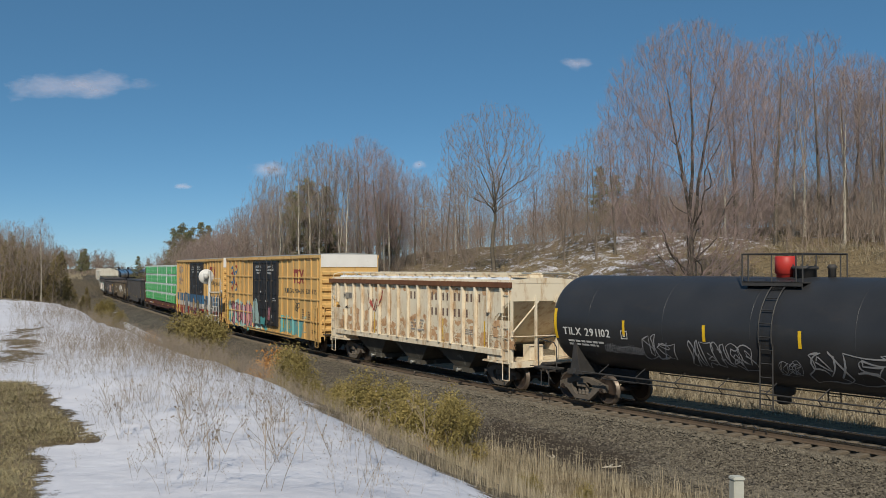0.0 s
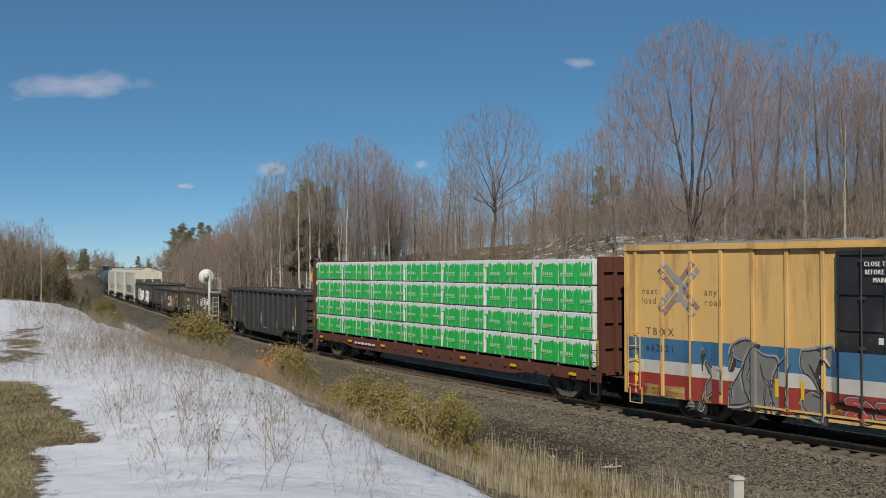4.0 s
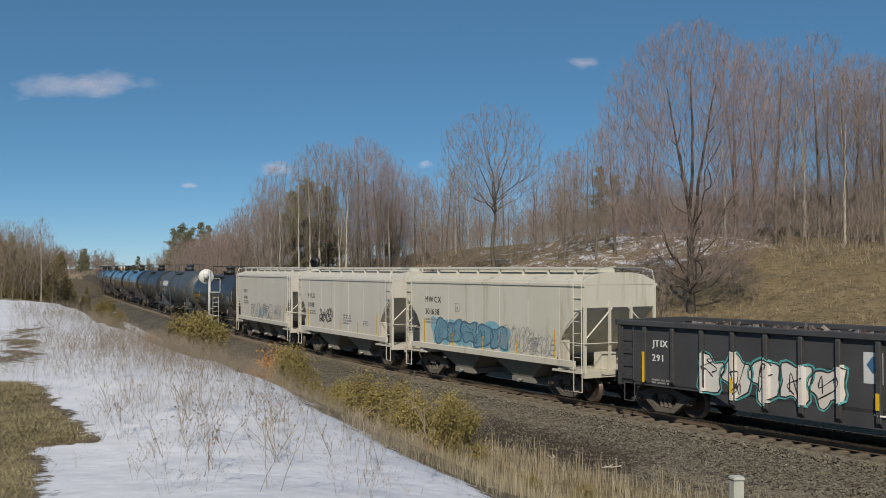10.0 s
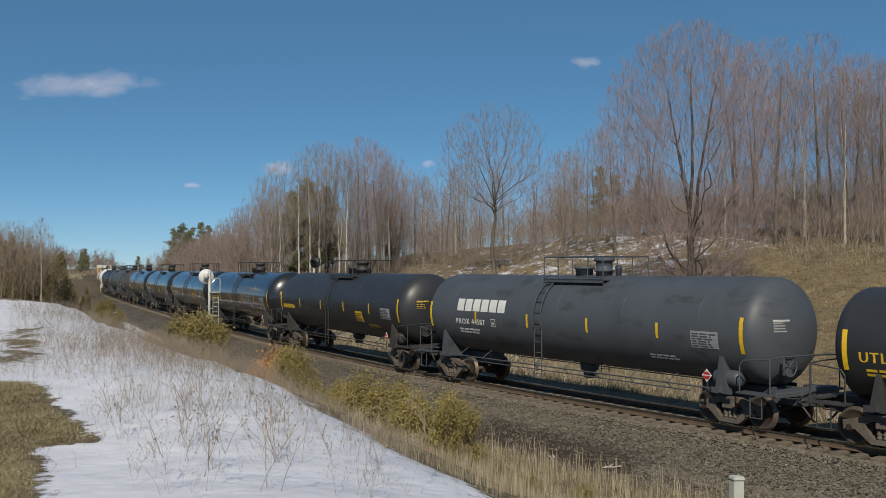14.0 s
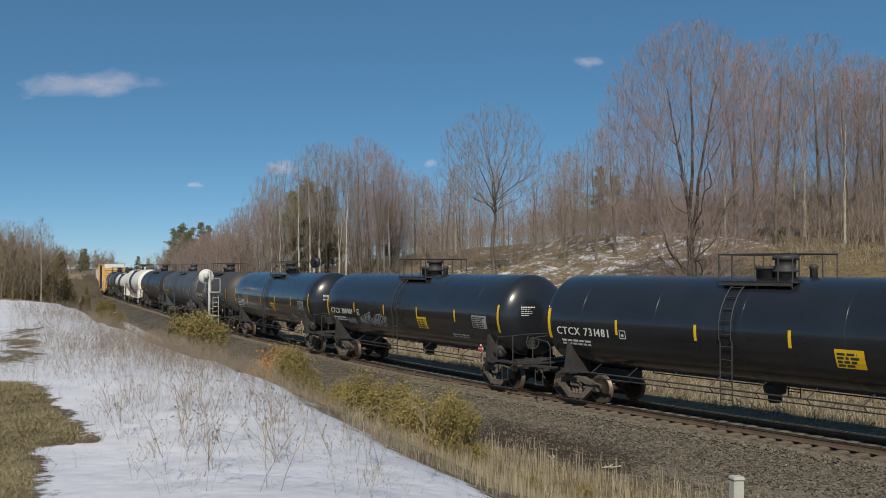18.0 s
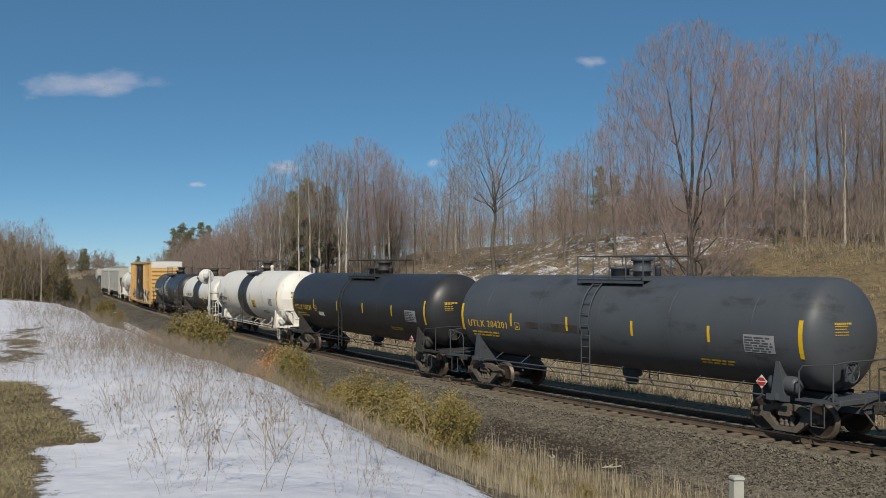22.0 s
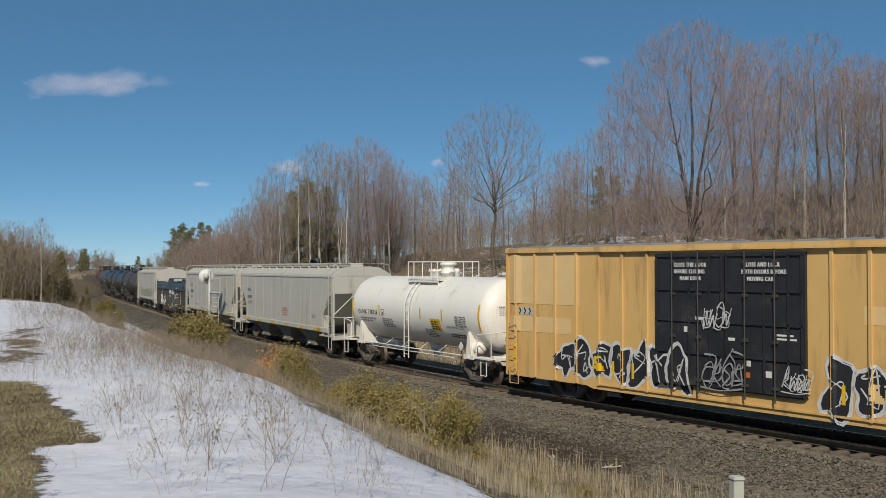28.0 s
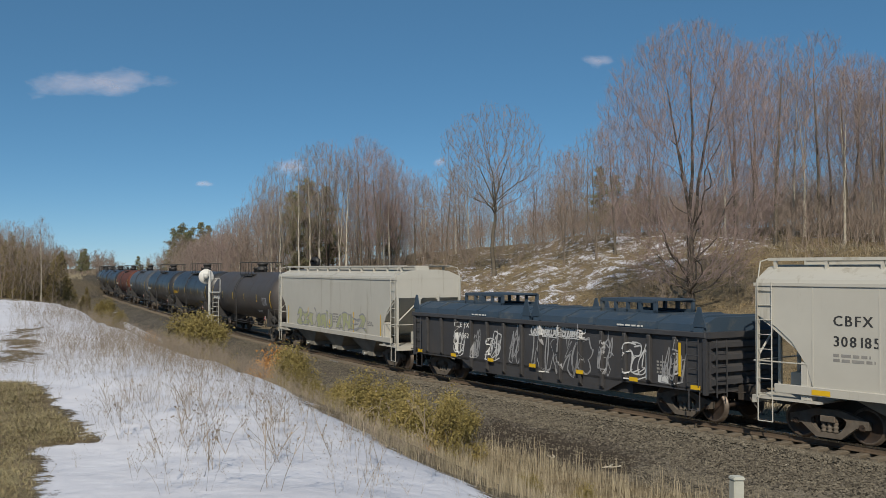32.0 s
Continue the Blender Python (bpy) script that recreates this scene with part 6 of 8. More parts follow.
gondola(5, "sooty black gondola heaped with scrap metal", GONBLK, 3.1, mark=("JTIX", "156"), low=.95,
        graf=[lambda c, at, e, w: tag(c, -.4, 1.1, .5, .7, 81, GRAFG, at, .06)])
gondola(6, "rusty brown gondola with white scrawls and scrap load", GONBRN, 2.58, posts=1.12, mark=("DJTX", "315306"), big=.4,
        graf=[lambda c, at, e, w: (tag(c, -.6, 1.55, .8, .5, 82, GRAFW, at, .05), tag(c, .7, 1.3, .9, .9, 83, GRAFW, at, .07), tag(c, 1.9, 1.6, .5, .5, 84, GRAFW, at, .05),
                                   tag(c, 3.3, 1.3, .8, .6, 85, GRAFG, at, .05), tag(c, 6.0, 1.3, .9, .6, 86, GRAFW, at, .04), plate(c, at, -2.1, 1.6, GRAFW))])
gondola(7, "dark charcoal gondola with pink graffiti and white lettering", GONCHR, 2.5, posts=1.12, mark=("DJJX", "3166"), big=.31,
        graf=[lambda c, at, e, w: (piece(c, .9, .92, 3.0, 1.15, 4, 87, at, BLUSH, PLUM, None, .035, .05), plate(c, at, -1.0, 1.5, GRAFW), tag(c, -3.7, 1.1, .7, .6, 88, GRAFG, at, .04),
                                   tag(c, -1.8, 1.5, .8, .6, 89, GRAFG, at, .03), tag(c, 4.4, 1.4, 1.2, .7, 90, MARKY, at, .02))])
gondola(8, "black gondola with large white graffiti outlined in teal", GONBLK, 2.8, mark=("JTIX", "291"),
        graf=[lambda c, at, e, w: (piece(c, -5.0, .82, 4.5, 1.3, 5, 91, at, WARMW, TEAL, MARKK, .05, .1, False), piece(c, .9, .82, 3.8, 1.3, 4, 92, at, WARMW, TEAL, MARKK, .05, .1, False), plate(c, at, .05, 1.6, GRAFW))])


def coil_covers(c, at, e, w):
    """Two blue steel covers with lifting frames."""
    for d in (-1, 1):
        x0, x1 = sorted((d * .12, d * (e - .1)))
        bm = bmesh.new()
        ring = [(-w - .1, 2.58), (w + .1, 2.58), (w + .06, 2.78), (w * .7, 2.98), (-w * .7, 2.98), (-w - .06, 2.78)]
        extrude_x(bm, ring, x0, x1)
        cov = part("cover", bm, COVERB, c, "blue steel coil cover")
        for x in np.linspace(x0 + .4, x1 - .4, 6):
            bm = bmesh.new()
            ring = [(-w - .12, 2.6), (w + .12, 2.6), (w + .09, 2.81), (w * .7, 3.02), (-w * .7, 3.02), (-w - .09, 2.81)]
            extrude_x(bm, ring, x - .05, x + .05)
            part("cover_rib", bm, COVERB, cov)
        m = (x0 + x1) / 2
        for s in (-1, 1):
            for xx, dd in ((x0 + .15, 1), (x1 - .15, -1)):
                bm = bmesh.new()
                ring = [(xx - .25, 2.72), (xx + .25, 2.72), (xx + .05, 3.28), (xx - .05, 3.28)]
                prism(bm, ring, *sorted((s * (w + .06), s * (w + .10))))
                part("lifting_bracket", bm, COVERB, cov)
            bm = bmesh.new()
            y0, y1 = sorted((s * .75, s * .85))
            box(bm, m - 1.25, m + 1.25, y0, y1, 3.30, 3.38)
            box(bm, m - 1.25, m + 1.25, y0, y1, 2.98, 3.08)
            for x in (-1.2, -.55, 0, .55, 1.2):
                box(bm, m + x - .05, m + x + .05, y0, y1, 3.0, 3.34)
            part("lifting_frame", bm, COVERB, cov)
        bm = bmesh.new()
        box(bm, m - 1.25, m + 1.25, -.8, .8, 3.36, 3.41)
        part("frame_top", bm, COVERB, cov)
        small_print(c, m + .4, 2.62, 1.2, .08, 1, MARKW, flat(w + .14), int(d + 5))
    for x in np.linspace(-e + .6, e - .35, 7):
        patch("reflector", c, x - .18, x + .18, .98, 1.1, STRIPE, flat(w + .13))
    lettering(c, "CE FX", -e + 3.1, 2.12, .28, MARKW, at, bold=.01)
    lettering(c, "31 562", -e + 3.1, 1.72, .28, MARKW, at, bold=.01)
    for i, (u, ww, h) in enumerate(((-4.9, .55, .9), (-3.7, .4, .8), (-2.7, .7, .9), (-1.4, .6, .9), (-.1, 3.0, 1.3), (3.3, .6, .9), (4.5, .9, .9), (6.1, .8, .8))):
        if ww > 1:
            piece(c, u, 1.0, ww, h, 4, 95, at, None, GRAFG, GRAFG, .035)
            tag(c, u, 2.1, 2.8, .3, 97, GRAFW, at, .05)
        else:
            tag(c, u, 1.15, ww, h, 100 + i, GRAFG if i % 2 else GRAFW, at, .055)


gondola(29, "black gondola with blue steel covers and pale graffiti", GONBLK, 2.58, load=False, reflect=0, graf=[coil_covers])


def lumber_car(k):
    car, hl = start(k, "oxide red bulkhead flatcar loaded with wrapped lumber", "flatcar", 2.7, "lumber_flatcar")
    e, w = hl - .52, 1.4
    bm = bmesh.new()
    box(bm, -e, e, -w, w, 1.0, 1.12)
    part("deck", bm, OXIDE, car)
    for s in (-1, 1):
        bm = bmesh.new()
        ring = [(-e, .78), (-e + 3.8, .78), (-e + 5, .64), (e - 5, .64), (e - 3.8, .78), (e, .78), (e, 1.04), (-e, 1.04)]
        prism(bm, ring, *sorted((s * (w - .02), s * (w + .04))))
        part("side_sill", bm, OXIDE, car)
        for x in np.arange(-e + .6, e, .95):
            bm = bmesh.new()
            box(bm, x - .06, x + .06, *sorted((s * (w + .03), s * (w + .10))), .86, 1.05)
            part("stake_pocket", bm, OXIDE, car)
    for x in np.linspace(-e + 1.3, e - 1.3, 7):
        patch("reflector", car, x - .2, x + .2, .9, 1.0, STRIPE, flat(w + .11))
    small_print(car, -6.3, .86, 2.4, .16, 1, MARKW, flat(w + .105), 5)
    for d in (-1, 1):
        bm = bmesh.new()
        box(bm, *sorted((d * (e - .18), d * (e - .10))), -w, w, 1.1, 4.72)
        part("bulkhead", bm, OXIDE, car, "oxide red end bulkhead")
        for y in np.linspace(-w + .04, w - .04, 6):
            bm = bmesh.new()
            ring = [(d * (e - .10), 1.1), (d * (e + .12), 1.1), (d * (e + .02), 4.7), (d * (e - .10), 4.72)]
            prism(bm, ring if d > 0 else ring[::-1], y - .05, y + .05)
            part("bulkhead_post", bm, OXIDE, car)
        for z in (1.9, 2.7, 3.5, 4.3):
            bm = bmesh.new()
            box(bm, *sorted((d * (e - .10), d * (e + .0))), -w, w, z - .06, z + .06)
            part("bulkhead_beam", bm, OXIDE, car)
        bm = bmesh.new()
        ladder(bm, d * (e - .3), -w - .06, .9, 2.0, .35)
        stirrup(bm, d * (e - .3), -w - .03, .9, .4)
        box(bm, *sorted((d * (e + .02), d * (hl - .42))), -.32, .32, .66, 1.08)
        part("end_sill", bm, STEEL, car)
        patch("reflector", car, d * (e - .14) - .05, d * (e - .14) + .05, 1.3, 2.1, STRIPE, flat(w + .02))
    running_gear(car, hl - 2.7, hl - .5)
    rnd = random.Random(4)
    x0, n = -e + .35, 7
    pl = (2 * e - .7) / n
    for tier in range(4):
        z = 1.22 + tier * .865
        for i in range(n):
            a, b = x0 + i * pl + .015, x0 + (i + 1) * pl - .015
            for s in (-1, 1):
                bm = bmesh.new()
                y0, y1 = sorted((s * .03, s * (w - .02 + rnd.uniform(-.02, .02))))
                box(bm, a, b, y0, y1, z, z + .84)
                bevel(bm, .03, 2)
                pack = part("lumber_pack", bm, WHITEW, car, "green and white wrapped lumber pack")
                if s > 0:
                    continue
                yy = y0 - .006
                # wrap print with a ragged upper edge of small spikes
                bm = bmesh.new()
                m = 34
                low = [bm.verts.new((a + .05 + (b - a - .13) * j / m, yy - .008 * math.sin(j * 1.7 + i), z + .025)) for j in range(m + 1)]
                up = [bm.verts.new((a + .05 + (b - a - .13) * j / m, yy - .008 * math.sin(j * 1.3 + i), z + .68 + (.08 if j % 2 else -.02) * rnd.uniform(.4, 1.2) + .03 * math.sin(j * .8))) for j in range(m + 1)]
                for j in range(m):
                    bm.faces.new((low[j], low[j + 1], up[j + 1], up[j]))
                part("wrap_print", bm, GREENW, pack)
                bm = bmesh.new()
                for q in (.12, .47, .8):
                    u = a + (b - a) * q - .05
                    for c in range(6):
                        hgt = .10
                        bm.faces.new([bm.verts.new((u + c * .115 + dx, yy - .016, z + .3 + dz)) for dx, dz in ((0, 0), (.085, 0), (.085, hgt), (0, hgt))])
                    bm.faces.new([bm.verts.new((u + dx, yy - .016, z + .255 + dz)) for dx, dz in ((0, 0), (.7, 0), (.7, .02), (0, .02))])
                part("company_words", bm, LIGHTG, pack)
                bm = bmesh.new()
                box(bm, a - .02, a + .22, yy - .022, yy - .014, z + .58, z + .78)
                part("end_flap", bm, WHITEW, pack)
                bm = bmesh.new()
                box(bm, a + (b - a) * .5 - .01, a + (b - a) * .5 + .01, yy - .012, yy + .004, z + .01, z + .81)
                part("strap", bm, LIGHTG, pack)
        for x in np.linspace(-e + .6, e - .6, 14):
            bm = bmesh.new()
            box(bm, x - .04, x + .04, -w + .03, w - .03, z - .065 if tier else z - .10, z)
            part("bearer", bm, TIE, car)


lumber_car(4)
# ---- plants ----
TWIG_GREY = pbr("grey brown twigs", (.32, .252, .205), (.215, .168, .137), 2, .9, 0, 0)
TWIG_RED = pbr("reddish maple twigs", (.37, .275, .255), (.25, .19, .18), 1, .9, 0, 0)
TWIG_PALE = pbr("pale brown twigs", (.33, .268, .22), (.22, .178, .15), 2, .9, 0, 0)
PALEBARK = pbr("pale aspen bark", (.56, .51, .42), (.38, .345, .28), 2, .85, 0, .4, stain=(.07, .06, .05), stain_amount=.25, stain_scale=(3, 3, 6))
NEEDLE = pbr("dark pine needles", (.17, .18, .085), (.23, .205, .11), 1.2, .8, 0, 0, piece=.35)
CEDAR = pbr("olive juniper leaves", (.20, .17, .058), (.31, .235, .08), 1.5, .8, 0, 0, piece=.4)
CEDARD = pbr("brown green cedar leaves", (.15, .125, .05), (.23, .172, .072), 1.5, .8, 0, 0, piece=.4)
TRUNK = pbr("lit grey olive bark", (.17, .143, .108), (.085, .071, .054), 3, .9, 0, .7, fine=25)
DARKBARK = pbr("dark furrowed bark", (.105, .088, .07), (.055, .046, .037), 3, .9, 0, .7, fine=25)
ORANGEL = pbr("dead orange leaves", (.60, .30, .085), (.46, .22, .07), 2, .8, 0, 0, piece=.35)
STRAW = pbr("dry straw grass", (.42, .362, .255), (.20, .162, .108), 1.1, .85, 0, 0, piece=.6)
STALK = pbr("dead weed stalks", (.22, .175, .13), (.31, .25, .185), 1, .85, 0, 0, piece=.3)


class Sticks:
    """Collects tapered sticks as plain vertex and face lists."""

    def __init__(self):
        self.v, self.f = [], []

    def add(self, p, q, r, r2, n):
        w = q - p
        l = w.length
        if l < 1e-6:
            return
        w /= l
        if n == 2:   # hair-thin twig: a single strip
            a = (len(self.v) * .7) % 6.283
            o = Vector((math.cos(a), math.sin(a), .2))
            k = len(self.v)
            self.v += [tuple(p - o * r), tuple(p + o * r), tuple(q + o * r2), tuple(q - o * r2)]
            self.f.append((k, k + 1, k + 2, k + 3))
            return
        u = Vector((-w.y, w.x, 0)) if abs(w.z) < .95 else Vector((1, 0, 0))
        u.normalize()
        t = w.cross(u)
        k = len(self.v)
        for c, rr in ((p, r), (q, r2)):
            for i in range(n):
                a = 2 * math.pi * i / n
                o = (u * math.cos(a) + t * math.sin(a)) * rr
                self.v.append((c.x + o.x, c.y + o.y, c.z + o.z))
        for i in range(n):
            j = (i + 1) % n
            self.f.append((k + i, k + j, k + n + j, k + n + i))

    def leaf(self, p, size, rnd):
        k = len(self.v)
        for _ in range(3):
            self.v.append((p[0] + rnd.uniform(-size, size), p[1] + rnd.uniform(-size, size), p[2] + rnd.uniform(-size, size)))
        self.f.append((k, k + 1, k + 2))

    def mesh(self, name, mat):
        me = bpy.data.meshes.new(name)
        me.from_pydata(self.v, [], self.f)
        me.materials.append(mat)
        me.polygons.foreach_set("use_smooth", [True] * len(me.polygons))
        return me


def limb(rnd, wood, twig, p, d, length, r, level, plan, start_at=.28, sides_of=(6, 4, 3, 2, 2), hair=.011, thin=.55):
    """Grows one limb and its children. plan: for each level (pieces, children, child length, angle, lift, wander)."""
    pieces, kids, klen, angle, lift, wander = plan[level]
    step = length / pieces
    last = level == len(plan) - 1
    sink = wood if level < 2 else twig
    sides = sides_of[level]
    spots = sorted(rnd.uniform(.18 if level else start_at, .98) for _ in range(kids)) if not last else []
    k = 0
    for i in range(pieces):
        d = (d + Vector((rnd.gauss(0, wander), rnd.gauss(0, wander), rnd.gauss(0, wander) + lift))).normalized()
        q = p + d * step
        ra, rb = r * (1 - .82 * i / pieces), r * (1 - .82 * (i + 1) / pieces)
        sink.add(p, q, max(ra, hair), max(rb, hair * .75), sides)
        while k < len(spots) and spots[k] <= (i + 1) / pieces:
            f = spots[k] * pieces - i
            o = p.lerp(q, max(min(f, 1), 0))
            side = d.orthogonal().normalized()
            side.rotate(Matrix.Rotation(rnd.uniform(0, 6.283), 3, d))
            a = radians(angle * rnd.uniform(.7, 1.25))
            nd = (d * math.cos(a) + side * math.sin(a)).normalized()
            here = ra + (rb - ra) * f
            limb(rnd, wood, twig, o, nd, length * klen * rnd.uniform(.65, 1.15) * ((1.2 - .85 * spots[k]) if level == 0 and thin < .5 else (1.12 - .55 * spots[k])), max(here * (thin if level == 0 else .55), .006), level + 1, plan, start_at, sides_of, hair, thin)
            k += 1
        p = q


def grow(seed, h, env, count, bark, twigmat, stems=((0, 0),), top=.9, rise=.5, lazy=.25, tip=.006, power=.46, hairs=5, hair=(.3, .7), hair_r=.006, up=.5, solid=.022, sway=.05, fork=.0, girth=.1):
    """A bare tree whose boughs fill an outline. env: (height, radius) in parts of h; stems: where each stem's top leans to; rise: how steeply boughs climb;
    lazy: how much they prefer short ways down to the root; hairs: twigs on each thin bough's node; fork: where the stems part; girth: the trunk's radius at its foot."""
    rnd = np.random.RandomState(seed)
    P, par, way = [(0, 0, -.3)], [-1], [0.0]
    bare = [girth * 1.2]
    for n, (ax, ay, *own) in enumerate(stems):
        full = own[0] if own else top
        k = max(4, int(h * full / .55))
        wob = rnd.normal(0, sway, (k + 1, 2)).cumsum(0) * .5
        last = 0
        if n == 0:
            spine = []
        for i in range(1, k + 1):
            f = i / k
            if n and f * full < fork:   # below the fork there is one trunk
                last = spine[min(i, len(spine)) - 1]
                continue
            g = max(0, f * full - fork) / max(full - fork, .01)
            P.append((ax * g ** 1.1 + wob[i, 0], ay * g ** 1.1 + wob[i, 1], h * full * f)), par.append(last)
            way.append(way[last] + h * full / k)
            bare.append(girth * (1 - .9 * f) * (1 if f * full < fork or len(stems) == 1 else .72))
            last = len(P) - 1
            if n == 0:
                spine.append(last)
    held = len(P)
    ef, er = [e[0] for e in env], [e[1] for e in env]
    f = rnd.uniform(ef[0], 1, count * 6)
    w = np.interp(f, ef, er)
    keep = rnd.uniform(0, 1, f.size) < (w / max(er)) ** 1.3
    f, w = f[keep][:count], w[keep][:count]
    a, q = rnd.uniform(0, 6.283, f.size), w * h * rnd.uniform(.01, 1, f.size) ** .42
    A = np.stack([q * np.cos(a), q * np.sin(a), f * h], 1)
    A = A[np.argsort(np.hypot(q, np.maximum(A[:, 2] - ef[0] * h, 0) * .8))]
    total = held + 2 * len(A)
    N, W = np.full((total, 3), 1e6), np.zeros(total)
    N[:held], W[:held] = P, way
    k = held
    for t in A:
        d = t - N[:k]
        flat_d = np.hypot(d[:, 0], d[:, 1])
        dist = np.sqrt(flat_d ** 2 + d[:, 2] ** 2)
        climb = rise * min(max((t[2] / h - .1) / .5, -.1), 1.7)   # low boughs reach out level
        i = int(np.argmin(dist + lazy * W[:k] + 3 * np.maximum(climb * flat_d - d[:, 2], 0)))
        if dist[i] < .08:
            continue
        if dist[i] > 1.0:   # a long reach bends on its way
            N[k] = N[i] + (t - N[i]) * .5 + rnd.normal(0, .05, 3) + (0, 0, -.06 * dist[i])
            W[k] = W[i] + dist[i] / 2
            par.append(i)
            i = k
            k += 1
        N[k], W[k] = t, W[i] + np.linalg.norm(t - N[i])
        par.append(i)
        k += 1
    N, par = N[:k], np.array(par)
    for _ in range(2):   # ease the boughs' bends
        kid, num = np.zeros((k, 3)), np.zeros(k)
        np.add.at(kid, par[1:], N[1:]), np.add.at(num, par[1:], 1)
        easy = np.nonzero((num > 0) & (np.arange(k) >= held))[0]
        N[easy] = .5 * N[easy] + .25 * N[par[easy]] + .25 * kid[easy] / num[easy, None]
    load = np.zeros(k)
    inner = np.zeros(k, bool)
    inner[par[1:]] = True
    load[~inner] = 1
    for i in range(k - 1, 0, -1):
        load[par[i]] += load[i]
    R = tip * load ** power
    R[:held] = np.maximum(R[:held] * .5, bare)
    wood, twig = Sticks(), Sticks()
    for i in range(1, k):
        j = par[i]
        r = R[i]
        sink, n = (wood, 6 if r > .05 else 4) if r > solid else (twig, 3 if r > .013 else 2)
        sink.add(Vector(N[j]), Vector(N[i]), min(R[j], r * 1.25) if j else r * 1.5, r, n)
    thin = np.nonzero((load <= 5) & (np.arange(k) >= held))[0]
    src = np.repeat(thin, hairs)
    along = N[src] - N[par[src]]
    L = np.linalg.norm(along, axis=1, keepdims=True)
    base = N[src] - along * rnd.uniform(0, .8, (src.size, 1))
    d = along / np.maximum(L, .01) * .7 + rnd.normal(0, .62, (src.size, 3)) + np.outer(base[:, 2] / h, (0, 0, up))
    d /= np.linalg.norm(d, axis=1, keepdims=True)
    end = base + d * rnd.uniform(*hair, (src.size, 1))
    ang = rnd.uniform(0, 6.283, src.size)
    o = np.stack([np.cos(ang), np.sin(ang), np.full(src.size, .2)], 1) * hair_r
    b0 = len(twig.v)
    twig.v += np.stack([base - o, base + o, end + o * .5, end - o * .5], 1).reshape(-1, 3).tolist()
    twig.f += (b0 + np.arange(src.size * 4).reshape(-1, 4)).tolist()
    return wood.mesh("trunk", bark), twig.mesh("crown", twigmat)


THICKET = [(4, 5, .6, 34, .04, .1), (2, 4, .6, 36, .06, .14), (2, 0, 0, 0, .03, .15)]


def place_tree(meshes, label, category, x, y, turn=0.0, size=1.0, group="", name="tree", z=None):
    tree = tagged(new(name), label, category, group)
    for me in meshes:
        part(me.name.split(".")[0], me, None, tree)
    tree.matrix_basis = Matrix.Translation((x, y, (ground_at(x, y) if z is None else z) - .05)) @ Matrix.Rotation(radians(turn), 4, "Z") @ Matrix.Scale(size, 4)
    return tree


def pine(seed, h, spread=.2):
    """A ragged white pine: whorls of level boughs with tufts of needles."""
    rnd = random.Random(seed)
    wood, leaf = Sticks(), Sticks()
    wood.add(Vector((0, 0, -.2)), Vector((0, 0, h)), h * .018, .02, 6)
    z = h * .2
    while z < h * .99:
        f = 1 - (z / h)
        for i in range(rnd.randint(3, 5)):
            a = rnd.uniform(0, 6.283)
            l = h * spread * (min(1, f * 1.9) ** .8 + .08) * rnd.uniform(.45, 1.15)
            d = Vector((math.cos(a), math.sin(a), rnd.uniform(.0, .35)))
            p = Vector((0, 0, z))
            wood.add(p, p + d * l, .03, .01, 3)
            for _ in range(int(8 + l * 12)):
                t = rnd.uniform(.3, 1.05)
                c = p + d * l * t + Vector((rnd.gauss(0, .14), rnd.gauss(0, .14), rnd.gauss(.06, .07)))
                for _ in range(5):
                    leaf.leaf((c.x + rnd.gauss(0, .12), c.y + rnd.gauss(0, .12), c.z + rnd.gauss(0, .10)), .12, rnd)
        z += h * rnd.uniform(.03, .055)
    return wood.mesh("trunk", BARK), leaf.mesh("crown", NEEDLE)


def cedar(seed, w, h, mat, leaves=3800):
    """A pointed, flame-shaped cedar of many upright sprays."""
    rnd = random.Random(seed)
    wood, leaf = Sticks(), Sticks()
    wood.add(Vector((0, 0, -.2)), Vector((0, 0, h * .9)), .06, .01, 5)
    sprays = []
    for _ in range(110):
        f = rnd.random() ** 1.3
        a = rnd.uniform(0, 6.283)
        q = w / 2 * (1 - f) ** .75 * rnd.uniform(.45, 1.08)
        sprays.append(Vector((math.cos(a) * q, math.sin(a) * q, .12 + f * h * .97)))
        wood.add(Vector((0, 0, max(.1, f * h - .3))), sprays[-1], .012, .004, 3)
    for _ in range(leaves):
        c = rnd.choice(sprays)
        t = rnd.random()
        k = .13 * (1 - t * .8)
        leaf.leaf((c.x + rnd.gauss(0, k), c.y + rnd.gauss(0, k), c.z - .2 + .5 * t), .055, rnd)
    return wood.mesh("trunk", BARK), leaf.mesh("foliage", mat)


def bush(seed, w, h, mat, leaves=11000, size=.036):
    rnd = random.Random(seed)
    wood, leaf = Sticks(), Sticks()
    clumps = []
    for i in range(26):
        a, t = rnd.uniform(0, 6.283), rnd.uniform(.15, 1)
        rr = w / 2 * math.sqrt(rnd.uniform(.05, 1)) * (1.05 - .5 * t)
        c = Vector((math.cos(a) * rr, math.sin(a) * rr, h * t * rnd.uniform(.75, 1)))
        clumps.append(c)
        wood.add(Vector((c.x * .15, c.y * .15, -.1)), c, .018, .005, 4)
    for _ in range(leaves):
        c = rnd.choice(clumps)
        k = .14 * w
        leaf.leaf((c.x + rnd.gauss(0, k * .6), c.y + rnd.gauss(0, k * .6), max(.03, c.z + rnd.gauss(0, k * .75))), size, rnd)
    return wood.mesh("stem", BARK), leaf.mesh("foliage", mat)


